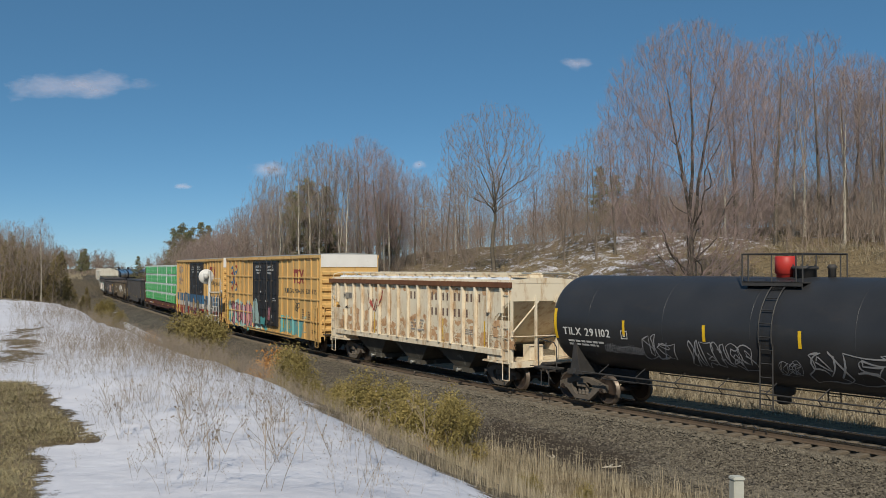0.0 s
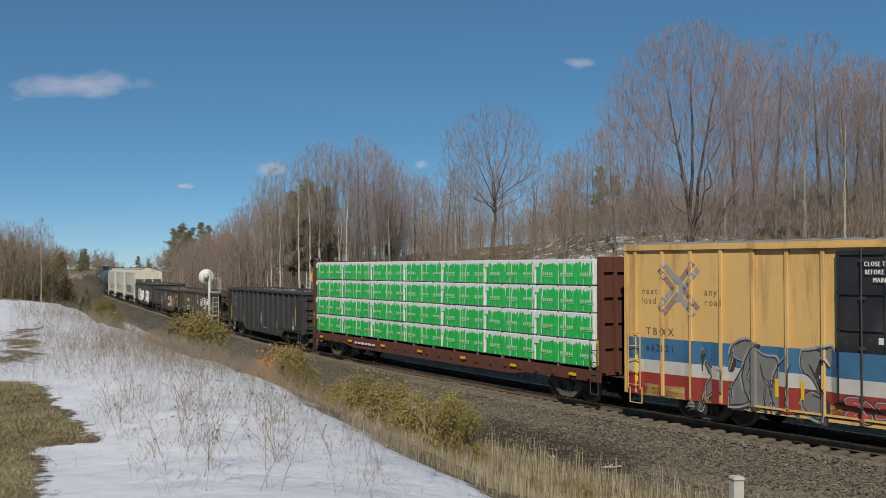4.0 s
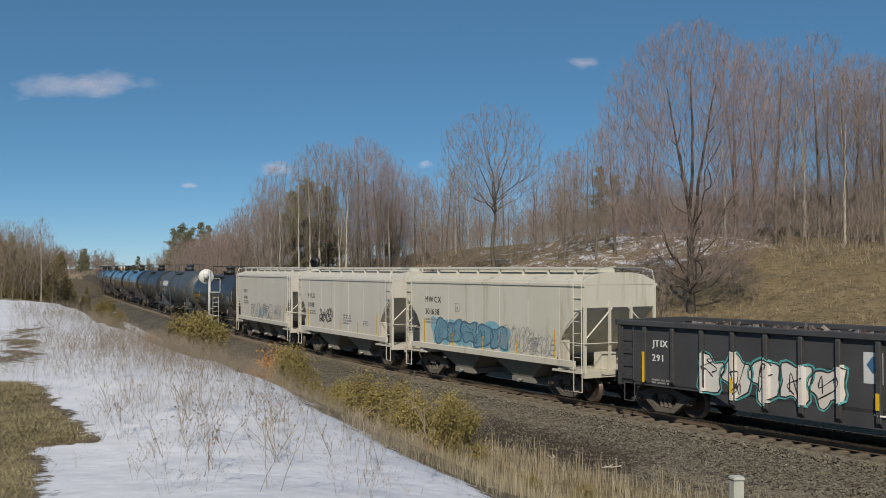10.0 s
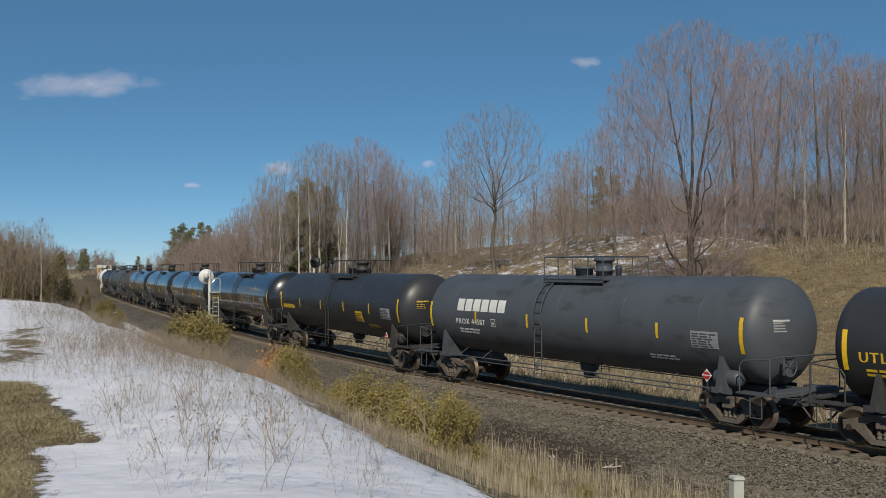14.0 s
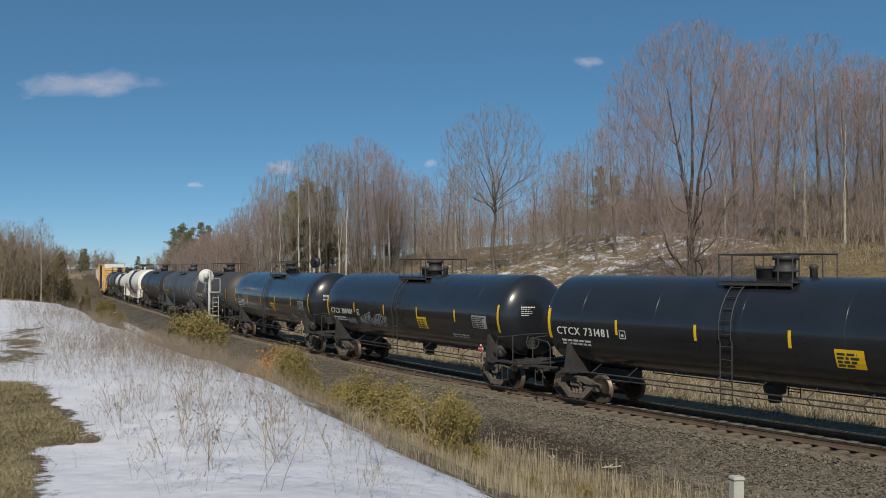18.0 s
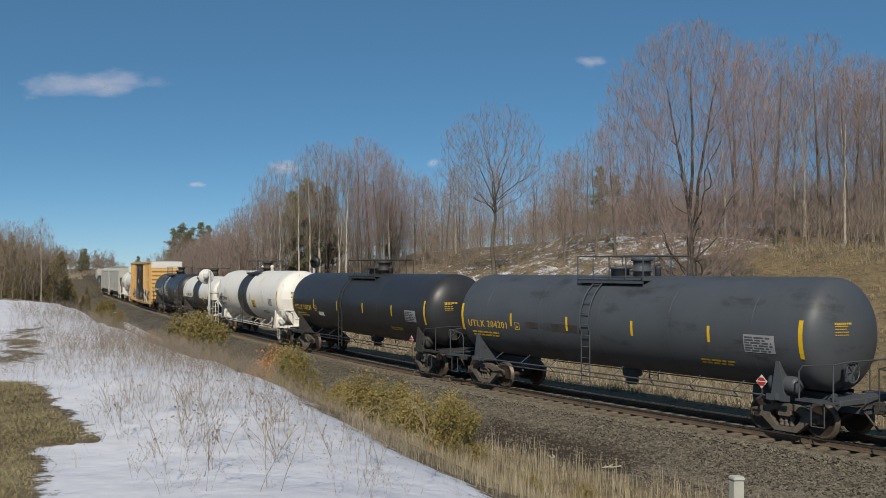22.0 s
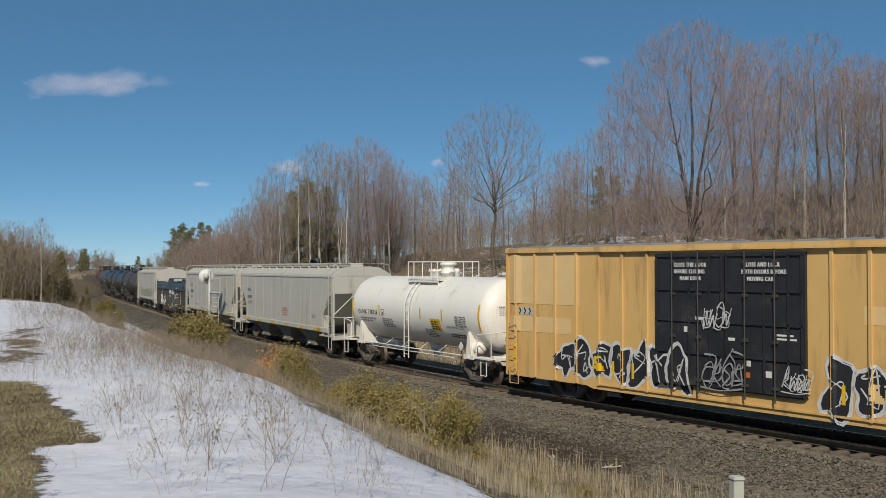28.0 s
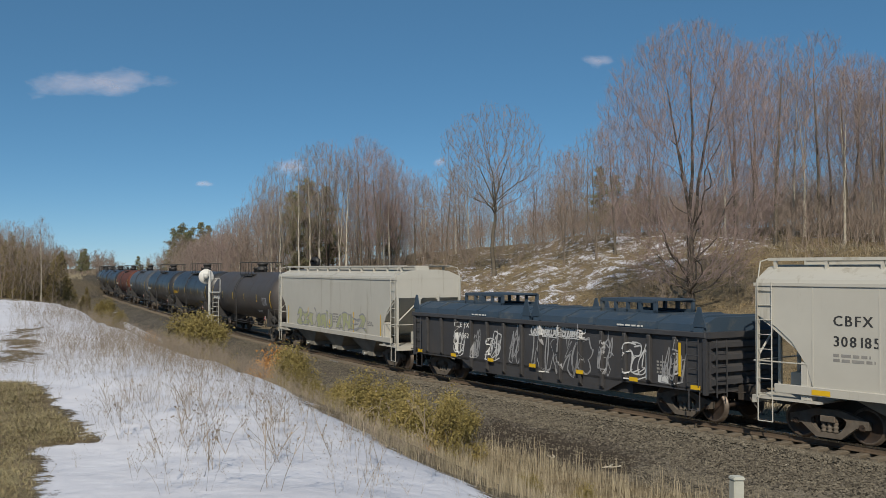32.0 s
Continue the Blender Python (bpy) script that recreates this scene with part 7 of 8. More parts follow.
def joined(name, label, shapes, spots, mat, category=""):
    """Many copies of a few shapes as one mesh of uncountable stuff. spots: (shape, x, y, z, turn, size)."""
    V, F, base = [], [], 0
    for k, x, y, z, turn, size in spots:
        v, f = shapes[k]
        c, s = math.cos(turn) * size, math.sin(turn) * size
        V.append(np.stack([v[:, 0] * c - v[:, 1] * s + x, v[:, 0] * s + v[:, 1] * c + y, v[:, 2] * size + z], 1))
        F.extend(tuple(i + base for i in face) for face in f)
        base += len(v)
    me = bpy.data.meshes.new(name)
    me.from_pydata(np.concatenate(V).tolist(), [], F)
    me.materials.append(mat)
    return tagged(new(name, me), label, category or name, kind="stuff")


def scatter(rnd, count, s0, s1, n0, n1):
    """Random plan points in a stretch of the line: place and ground height."""
    ss = np.array([rnd.uniform(s0, s1) for _ in range(count)])
    nn = np.array([rnd.uniform(n0, n1) for _ in range(count)])
    pts = np.array([on_track(s, n)[:2] for s, n in zip(ss, nn)])
    n, s = track_coords(pts[:, 0], pts[:, 1])
    return pts[:, 0], pts[:, 1], height(n, s, pts[:, 0], pts[:, 1]), nn, ss


def build_woods():
    rnd = random.Random(11)
    # the large maple on the bank and the lone spreading tree on the hill
    crown = ((.1, .17), (.2, .25), (.3, .295), (.45, .32), (.6, .33), (.72, .32), (.83, .275), (.91, .205), (.97, .12), (1, .05))
    place_tree(grow(4, 16.4, crown, 6200, DARKBARK, TWIG_RED, ((.1, .2, .95), (1.5, -.3, .88), (-1.6, .5, .88)), .9, .5, .36, .0046, .48, 9, (.2, .55), .0056, .3, .03, .05, .3, .23),
               "large bare maple with reddish twigs on the grassy bank", "tree", 13.95, 55.6, 0)
    spread = ((.42, .1), (.48, .24), (.55, .31), (.64, .34), (.77, .33), (.88, .27), (.95, .18), (1, .08))
    place_tree(grow(9, 14.3, spread, 1250, TRUNK, TWIG_GREY, ((-.6, .2, .8), (2.2, -.4, .78), (-2.6, .5, .74)), .9, .55, .36, .0072, .49, 9, (.15, .45), .0062, .2, .03, .12, .37, .2),
               "lone bare spreading tree on the snowy hillside", "tree", 4.25, 81.5, 0)
    slim = ((.25, .05), (.4, .12), (.6, .16), (.8, .145), (.93, .095), (1, .045))
    broad = ((.2, .06), (.35, .14), (.55, .2), (.75, .205), (.9, .15), (1, .06))
    low = ((.08, .05), (.2, .13), (.45, .2), (.7, .2), (.9, .13), (1, .06))
    aspens = [grow(20 + i, 14, slim, 420, PALEBARK, TWIG_PALE, ((rnd.uniform(-.5, .5), .3),) if i % 2 else ((-.5, 0), (.7, .2)), .95, .6, .36, .0055, .44, 9, (.2, .6), .006, .25, .03, .05, .2, .125) for i in range(4)]
    maples = [grow(30 + i, 14, broad, 760, TRUNK, TWIG_RED, ((-.5, .3), (.9, -.4), (.2, 1.0))[:1 + i % 3], .93, .6, .34, .0052, .45, 9, (.2, .6), .006, .25, .03, .05, .15, .15) for i in range(4)]
    greys = [grow(40 + i, 9, low, 380, BARK, TWIG_GREY, ((-.5, .3), (.8, -.3), (.1, .8))[:1 + i % 3], .93, .55, .34, .005, .45, 9, (.15, .45), .0052, .25, .025, .05, .1, .075) for i in range(4)]
    pines = [pine(50 + i, 10) for i in range(3)]
    looks = {"a": (aspens, 14, "slender bare aspen with a pale trunk", "trees of the wood"), "m": (maples, 14, "bare maple with reddish twigs in the wood", "trees of the wood"),
             "g": (greys, 9, "young bare tree with grey twigs", "trees of the wood"), "p": (pines, 10, "dark green pine among bare trees", "pines of the wood")}

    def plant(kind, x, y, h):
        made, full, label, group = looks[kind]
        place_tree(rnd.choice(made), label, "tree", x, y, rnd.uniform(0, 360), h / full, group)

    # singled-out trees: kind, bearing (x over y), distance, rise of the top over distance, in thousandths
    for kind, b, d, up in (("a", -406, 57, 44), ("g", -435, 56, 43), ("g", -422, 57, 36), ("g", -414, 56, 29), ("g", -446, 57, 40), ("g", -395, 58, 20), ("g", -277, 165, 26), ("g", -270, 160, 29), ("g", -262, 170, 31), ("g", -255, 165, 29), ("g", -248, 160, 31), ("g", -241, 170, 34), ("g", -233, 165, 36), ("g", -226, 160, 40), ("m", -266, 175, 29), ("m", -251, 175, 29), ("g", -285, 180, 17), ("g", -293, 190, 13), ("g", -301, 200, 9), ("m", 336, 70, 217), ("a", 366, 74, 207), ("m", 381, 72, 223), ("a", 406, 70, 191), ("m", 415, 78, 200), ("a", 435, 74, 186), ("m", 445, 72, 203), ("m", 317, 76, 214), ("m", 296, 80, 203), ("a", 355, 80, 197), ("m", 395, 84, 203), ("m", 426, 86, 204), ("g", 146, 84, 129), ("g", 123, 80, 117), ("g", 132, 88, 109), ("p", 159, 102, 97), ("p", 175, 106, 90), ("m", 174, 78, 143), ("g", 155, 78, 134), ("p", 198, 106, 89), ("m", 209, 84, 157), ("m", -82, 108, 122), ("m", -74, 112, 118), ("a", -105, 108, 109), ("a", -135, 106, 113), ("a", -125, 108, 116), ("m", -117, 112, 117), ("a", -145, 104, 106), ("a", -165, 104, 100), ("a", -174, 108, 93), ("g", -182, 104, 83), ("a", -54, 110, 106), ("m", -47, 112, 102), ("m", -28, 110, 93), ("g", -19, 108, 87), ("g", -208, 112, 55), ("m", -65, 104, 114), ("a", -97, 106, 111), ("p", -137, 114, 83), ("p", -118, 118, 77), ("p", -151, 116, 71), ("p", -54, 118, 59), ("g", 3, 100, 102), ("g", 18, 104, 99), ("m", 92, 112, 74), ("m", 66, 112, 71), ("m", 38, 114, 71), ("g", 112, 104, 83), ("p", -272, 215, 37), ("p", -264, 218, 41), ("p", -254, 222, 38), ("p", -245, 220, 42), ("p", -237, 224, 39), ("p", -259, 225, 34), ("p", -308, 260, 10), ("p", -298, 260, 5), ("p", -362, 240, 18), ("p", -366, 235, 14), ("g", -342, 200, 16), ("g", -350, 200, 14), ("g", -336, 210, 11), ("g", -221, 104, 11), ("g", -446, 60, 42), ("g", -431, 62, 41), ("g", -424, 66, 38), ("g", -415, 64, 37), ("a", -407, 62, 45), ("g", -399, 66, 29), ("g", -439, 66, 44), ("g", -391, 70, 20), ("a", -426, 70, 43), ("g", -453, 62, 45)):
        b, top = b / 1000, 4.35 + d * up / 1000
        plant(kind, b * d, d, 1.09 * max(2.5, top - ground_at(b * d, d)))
    for i in range(34):   # the edge of the wood, which climbs from the track towards the hill
        f = (i + rnd.random()) / 34
        b, d = -.275 + .118 * f, rnd.uniform(112, 150)
        top = 4.35 + d * (.012 + .078 * f ** .8) * rnd.uniform(.8, 1.03)
        plant(rnd.choice("aggm"), b * d, d, max(2.5, top - ground_at(b * d, d)))
    for s0, s1, n0, n1, count, kinds, h0, h1 in ((8, 50, -36, -75, 24, "amaa", 10, 14), (50, 84, -36, -70, 26, "gggm", 5, 7.5), (84, 132, -22, -52, 34, "aammggm", 8.5, 12.5),
                                                 (118, 210, -8, -36, 34, "ggam", 5.5, 9), (210, 270, -8, -36, 10, "gg", 4, 6)):
        X, Y, Z, N, SS = scatter(rnd, count, s0, s1, n0, n1)
        for x, y in zip(X, Y):
            plant(rnd.choice(kinds), x, y, rnd.uniform(h0, h1))
    # wood at the far end of the snow bench
    cedars = [cedar(60 + i, 1.5, 3.2, CEDARD) for i in range(3)]
    for b, d, k in ((-386, 60, 1.0), (-393, 61, .95), (-379, 62, .82), (-400, 63, .9), (-408, 61, .8), (-417, 62, .75), (-426, 60, .85), (-434, 61, .8), (-443, 60, .85), (-452, 61, .8), (-390, 65, 1.05), (-404, 67, 1.0),
                    (-420, 66, 1.0), (-436, 66, 1.05), (-372, 66, .7), (-366, 72, .62), (-364, 100, .7), (-360, 125, .75), (-412, 70, 1.0), (-448, 66, 1.0), (-383, 70, .9)):
        place_tree(rnd.choice(cedars), "brown green cedar at the edge of the snow", "cedar", b / 1000 * d, d, rnd.uniform(0, 360), k * 1.2, "cedars by the bench", "cedar_tree")
    # brush: thin saplings and thickets, too many to count
    shapes = []
    for i in range(4):
        r2 = random.Random(70 + i)
        st = Sticks()
        for _ in range(6):
            a = r2.uniform(0, 6.28)
            limb(r2, st, st, Vector((math.cos(a) * .6, math.sin(a) * .6, -.1)), Vector((r2.gauss(0, .2), r2.gauss(0, .2), 1)).normalized(), r2.uniform(1.6, 3.2), .016, 0, THICKET, .15, (2, 2, 2), .0065)
        shapes.append((np.array(st.v), st.f))
    spots = []
    for s0, s1, n0, n1, count, k0, k1 in ((5, 60, -31, -50, 130, .8, 1.5), (5, 60, -45, -80, 30, 1.5, 2.2), (50, 90, -25, -45, 110, .5, 1.1), (50, 95, -40, -75, 110, 1.2, 1.9), (80, 140, -11, -30, 190, .5, 1.1), (80, 140, -26, -60, 90, 1.2, 2.0), (140, 330, -8, -40, 80, .7, 1.5),
                                          (48, 90, 14, 32, 40, .5, 1.0), (-5, 62, -37, -56, 130, .9, 1.5), (42, 68, -36, -54, 90, .8, 1.4), (22, 34, -16, -24, 6, .6, 1.1), (30, 110, -9, -32, 260, .25, .7)):
        X, Y, Z, N, SS = scatter(rnd, count, s0, s1, n0, n1)
        spots += [(rnd.randrange(4), x, y, z, rnd.uniform(0, 6.28), rnd.uniform(k0, k1)) for x, y, z in zip(X, Y, Z)]
    # tall thin saplings that close the wood behind the edge
    poles = []
    for i in range(4):
        st = Sticks()
        for j in range(4):
            r2 = np.random.RandomState(750 + 10 * i + j)
            ox, oy, hh = r2.uniform(-2, 2), r2.uniform(-2, 2), r2.uniform(4.5, 8.5)
            for me in grow(760 + 10 * i + j, hh, ((.15, .03), (.3, .08), (.6, .11), (.85, .09), (1, .04)), 45, BARK, TWIG_GREY, ((r2.uniform(-.6, .6), r2.uniform(-.6, .6)),), .95, .45, .25, .0055, .44, 5, (.2, .5), .0055, .2, .5, .05, 0, .035):
                k = len(st.v)
                st.v += [(v.co.x + ox, v.co.y + oy, v.co.z) for v in me.vertices]
                st.f += [tuple(q + k for q in p.vertices) for p in me.polygons]
                bpy.data.meshes.remove(me)
        poles.append((np.array(st.v), st.f))
    tall = []
    for s0, s1, n0, n1, count, k0, k1 in ((-10, 55, -36, -80, 48, .8, 1.2), (46, 90, -38, -75, 75, .55, 1.0), (84, 140, -22, -60, 65, .75, 1.2), (98, 142, -12, -34, 45, .7, 1.1), (125, 230, -9, -38, 60, .5, .95)):
        X, Y, Z, N, SS = scatter(rnd, count, s0, s1, n0, n1)
        tall += [(rnd.randrange(4), x, y, z, rnd.uniform(0, 6.28), rnd.uniform(k0, k1)) for x, y, z in zip(X, Y, Z)]
    joined("saplings", "dense stand of thin bare saplings in the wood", poles, tall, TWIG_PALE)
    joined("brush", "thicket of bare brush and saplings", shapes, spots, TWIG_GREY)
    # distant woods, lowest where the line runs out of sight
    far = []
    for i in range(2):
        r2 = random.Random(80 + i)
        st = Sticks()
        for _ in range(4):
            limb(r2, st, st, Vector((r2.uniform(-3, 3), r2.uniform(-3, 3), 0)), Vector((r2.gauss(0, .05), 0, 1)).normalized(), r2.uniform(6, 11), .12, 0, [(4, 12, .4, 36, .03, .05), (3, 9, .5, 36, .07, .1), (2, 0, 0, 0, .05, .1)], .2, (3, 2, 2), .05)
        far.append((np.array(st.v), st.f))
    spots = []
    for _ in range(130):
        b, d = rnd.uniform(-.47, -.2), rnd.uniform(260, 460)
        x, y = b * d, d
        n, s = track_coords(np.array([x]), np.array([y]))
        if abs(n[0]) > 9:
            z = float(height(n, s, np.array([x]), np.array([y]))[0])
            top = 4.35 + d * np.interp(b, [-.47, -.4, -.355, -.33, -.322, -.306, -.3, -.27, -.2], [.03, .022, .017, .016, .004, .003, .008, .024, .035])
            spots.append((rnd.randrange(2), x, y, z - .5, rnd.uniform(0, 6.28), max(.12, (top - z) / 9.5 * rnd.uniform(.75, 1.0))))
    joined("distant_woods", "hazy line of distant bare woods", far, spots, TWIG_GREY)


def build_bushes():
    rnd = random.Random(5)
    kinds = [bush(90, 1.7, 1.5, CEDAR), bush(91, 1.5, 1.6, CEDAR), bush(92, 1.9, 1.35, CEDAR)]
    dead = bush(93, 1.2, 1.0, ORANGEL, 3500, .035)
    for x, y, k, w in ((-12.9, 51.5, 0, 2.0), (-11.9, 49.3, 1, 1.8), (-13.9, 53.5, 2, 1.2), (-5.8, 38.0, 1, 1.4), (-5.1, 36.9, 2, 1.1), (-2.5, 32.6, 2, 1.25), (-1.75, 31.3, 0, 1.15), (-3.5, 34.2, 1, .9),
                       (-.35, 28.6, 0, 1.2), (.35, 27.8, 1, 1.0), (-.95, 29.6, 2, 1.0), (-31.0, 91, 1, 1.5), (-28.5, 86, 0, 1.2), (3.0, 21.8, 2, .5), (2.0, 23.4, 0, .45), (-4.5, 35.6, 2, .8)):
        place_tree(kinds[k], "olive green juniper bush in dry grass beside the track", "bush", x, y, rnd.uniform(0, 360), w * 1.05, "bushes along the track", "juniper_bush")
    for x, y, w in ((-7.25, 40.6, 2.0), (-6.7, 39.6, 1.5), (-4.9, 36.0, .6), (-.5, 27.0, .7), (-20, 68, 1.0)):
        place_tree(dead, "low shrub with dead orange leaves", "bush", x, y, rnd.uniform(0, 360), w, "bushes along the track", "orange_shrub")


def blade(rnd, sink, h, bend, w):
    a = rnd.uniform(0, 6.28)
    dx, dy = math.cos(a) * bend * h, math.sin(a) * bend * h
    px, py = -math.sin(a) * w, math.cos(a) * w
    k = len(sink.v)
    sink.v += [(-px, -py, -.05), (px, py, -.05), (dx * .35 + px * .7, dy * .35 + py * .7, h * .6), (dx * .35 - px * .7, dy * .35 - py * .7, h * .6), (dx, dy, h)]
    sink.f += [(k, k + 1, k + 2, k + 3), (k + 3, k + 2, k + 4)]


def build_grass():
    rnd = random.Random(21)
    shapes = []
    for i in range(5):
        st = Sticks()
        r2 = random.Random(200 + i)
        for _ in range(9):
            n = len(st.v)
            blade(r2, st, r2.uniform(.5, 1.0), r2.uniform(.05, .3), .007)
            ox, oy = r2.gauss(0, .12), r2.gauss(0, .12)
            st.v[n:] = [(x + ox, y + oy, z) for x, y, z in st.v[n:]]
        shapes.append((np.array(st.v), st.f))

    def sow(name, label, rows, mat):
        spots = []
        for count, s0, s1, n0, n1, k0, k1 in rows:
            X, Y, Z, N, SS = scatter(rnd, count, s0, s1, n0, n1)
            for x, y, z in zip(X, Y, Z):
                spots.append((rnd.randrange(5), x, y, z, rnd.uniform(0, 6.28), rnd.uniform(k0, k1)))
        joined(name, label, shapes, spots, mat, "grass")

    sow("tall_grass", "tall dry straw grass along the ditch", ((1250, -7, 12, 5.6, 10.8, .3, 1.05), (800, 12, 60, 5.0, 9.5, .2, .5), (700, 60, 130, 6.5, 12, .3, .6), (700, 130, 230, 4.5, 14, .6, 1.1), (260, -8, 12, 10.5, 14, .3, .7)), STRAW)
    spots = []
    for _ in range(700):
        m, y = -rnd.uniform(1.4, 6.5), 4 + 40 * rnd.random() ** 1.5
        x = crest(y) - m / .9
        spots.append((rnd.randrange(5), x, y, 0, rnd.uniform(0, 6.28), rnd.uniform(.1, .26)))
    for _ in range(650):   # thicker where the crest is near
        m, y = -rnd.uniform(.35, 2.8), rnd.uniform(5, 19)
        spots.append((rnd.randrange(5), crest(y) - m / .9, y, 0, rnd.uniform(0, 6.28), rnd.uniform(.12, .34)))
    xs, ys = np.array([q[1] for q in spots]), np.array([q[2] for q in spots])
    n, s = track_coords(xs, ys)
    zs = height(n, s, xs, ys)
    joined("slope_grass", "dry grass on the slope below the snow bench", shapes, [(k, x, y, float(z), a, w) for (k, x, y, _, a, w), z in zip(spots, zs)], STRAW, "grass")
    # low clumps of bent broad blades
    shapes = []
    for i in range(5):
        st = Sticks()
        r2 = random.Random(230 + i)
        for _ in range(10):
            n = len(st.v)
            blade(r2, st, r2.uniform(.3, .9), r2.uniform(.3, 1.6), .02)
            ox, oy = r2.gauss(0, .3), r2.gauss(0, .3)
            st.v[n:] = [(x + ox, y + oy, z) for x, y, z in st.v[n:]]
        shapes.append((np.array(st.v), st.f))
    sow("trackside_grass", "bent straw grass on the far side of the track", ((2600, -14, 60, -3.9, -9, .25, .6), (500, -10, 12, 5.2, 8, .2, .4), (1100, -14, 36, -31, -36, .3, .7)), STRAW)
    sow("bank_grass", "matted brown grass on the bank", ((7500, 2, 62, -7.5, -34, .15, .42),), pbr("brown bank grass", (.36, .28, .16), (.18, .138, .08), .8, .9, 0, 0, piece=.75))


def build_weeds():
    """Dead stalks that stand out of the snow."""
    rnd = random.Random(31)
    shapes = []
    for i in range(5):
        st = Sticks()
        r2 = random.Random(300 + i)
        for _ in range(3):
            p = Vector((r2.gauss(0, .06), r2.gauss(0, .06), -.03))
            d = Vector((r2.gauss(0, .2), r2.gauss(0, .2), 1)).normalized()
            h = r2.uniform(.35, .75)
            for j in range(4):
                q = p + d * h / 4
                st.add(p, q, .0024, .0019, 2)
                if j > 0:
                    for _ in range(2):
                        e = q + Vector((r2.gauss(0, .09), r2.gauss(0, .09), r2.uniform(.05, .16)))
                        st.add(q, e, .002, .0015, 2)
                        for _ in range(3):
                            st.leaf((e.x, e.y, e.z), .013, r2)
                d = (d + Vector((r2.gauss(0, .12), r2.gauss(0, .12), 0))).normalized()
                p = q
        shapes.append((np.array(st.v), st.f))
    spots = []
    while len(spots) < 2500:
        m = abs(rnd.gauss(.6, 2.4)) - .5
        t = rnd.uniform(0, 46)
        y = 7.2 + .9 * t
        x = crest(y) - m / .9
        if rnd.random() > (.12 if t < 4 else .95 if t > 9 else .45) or m > (6 if y < 26 else 3.0) or (y > 26 and rnd.random() < .6) or (y > 34 and rnd.random() < .6):
            continue
        spots.append((rnd.randrange(5), x, y, 0, rnd.uniform(0, 6.28), rnd.uniform(.22, .6) * (1.3 if y > 18 else 1)))
    for _ in range(30):   # the tall ones in front
        y = rnd.uniform(7.4, 13)
        spots.append((rnd.randrange(5), crest(y) - rnd.uniform(.1, 3.0), y, 0, rnd.uniform(0, 6.28), rnd.uniform(.8, 1.25)))
    xs, ys = np.array([s[1] for s in spots]), np.array([s[2] for s in spots])
    n, s = track_coords(xs, ys)
    zs = height(n, s, xs, ys)
    spots = [(k, x, y, float(z), a, w) for (k, x, y, _, a, w), z in zip(spots, zs)]
    joined("weeds", "dead brown weed stalks standing in old snow", shapes, spots, STALK)
    # flattened grass where the snow has gone
    shapes = []
    for i in range(3):
        st = Sticks()
        r2 = random.Random(400 + i)
        for _ in range(14):
            k = len(st.v)
            blade(r2, st, r2.uniform(.025, .08), r2.uniform(1.5, 5.0), .006)
            ox, oy = r2.gauss(0, .1), r2.gauss(0, .1)
            st.v[k:] = [(x + ox, y + oy, z) for x, y, z in st.v[k:]]
        shapes.append((np.array(st.v), st.f))
    spots = []
    for _ in range(3600):
        y = rnd.uniform(6, 15.6)
        x = BARE(y) - abs(rnd.gauss(0, 1.2)) - .18
        spots.append((rnd.randrange(3), x, y, 2.58, rnd.uniform(0, 6.28), rnd.uniform(.4, .8)))
    xs, ys = np.array([s[1] for s in spots]), np.array([s[2] for s in spots])
    n, s = track_coords(xs, ys)
    zs = height(n, s, xs, ys)
    joined("matted_grass", "flattened olive brown grass between snow patches", shapes, [(k, x, y, float(z), a, w) for (k, x, y, _, a, w), z in zip(spots, zs)], pbr("matted grass", (.46, .385, .21), (.24, .19, .10), 3, .9, 0, 0, piece=.65))


def build_stones():
    rnd = random.Random(41)
    shapes = []
    for i in range(4):
        r2 = random.Random(500 + i)
        bm = bmesh.new()
        p = [bm.verts.new(Vector(c) * r2.uniform(.75, 1.25)) for c in ((1, 0, .1), (0, 1, -.1), (-1, 0, .15), (0, -1, 0), (.2, .1, .75), (0, 0, -.6))]
        for i_ in range(4):
            bm.faces.new((p[i_], p[(i_ + 1) % 4], p[4])), bm.faces.new((p[(i_ + 1) % 4], p[i_], p[5]))
        bm.verts.index_update()
        shapes.append((np.array([v.co[:] for v in bm.verts]), [tuple(v.index for v in f.verts) for f in bm.faces]))
        bm.free()
    spots = []
    for count, s0, s1, n0, n1 in ((46000, -9, 20, 1.35, 5.2), (9000, 20, 45, 1.35, 4.8), (500, -10, 26, -2.4, -1.0)):
        X, Y, Z, N, SS = scatter(rnd, count, s0, s1, n0, n1)
        spots += [(rnd.randrange(4), x, y, z + .01, rnd.uniform(0, 6.28), rnd.uniform(.02, .046)) for x, y, z, n, s in zip(X, Y, Z, N, SS)
                  if not (abs(n - 4.2) < 1.2 and abs(s - 9) < 4.6 and rnd.random() < .85) and not (n > 4.4 and rnd.random() < .6)]
    joined("ballast_stones", "loose grey brown ballast stones beside the rails", shapes, spots, pbr("ballast stone", (.195, .17, .13), (.07, .06, .046), 6, .9, 0, .2, piece=.6), "gravel")


build_woods()
build_bushes()
build_grass()
build_weeds()
build_stones()
# ---- signals, post and other small things ----
SIGGREY = pbr("weathered aluminium paint", (.55, .55, .53), (.45, .45, .43), 4, .5, .2, .05)
SIGBLACK = pbr("black signal paint", (.02, .02, .022), (.03, .03, .03), 4, .5, 0, .05)


def disc(bm, c, r, y0, y1, seg=28):
    lathe(bm, [(y0, .01), (y0, r), (y1, r), (y1, .01)], seg, "y", c)


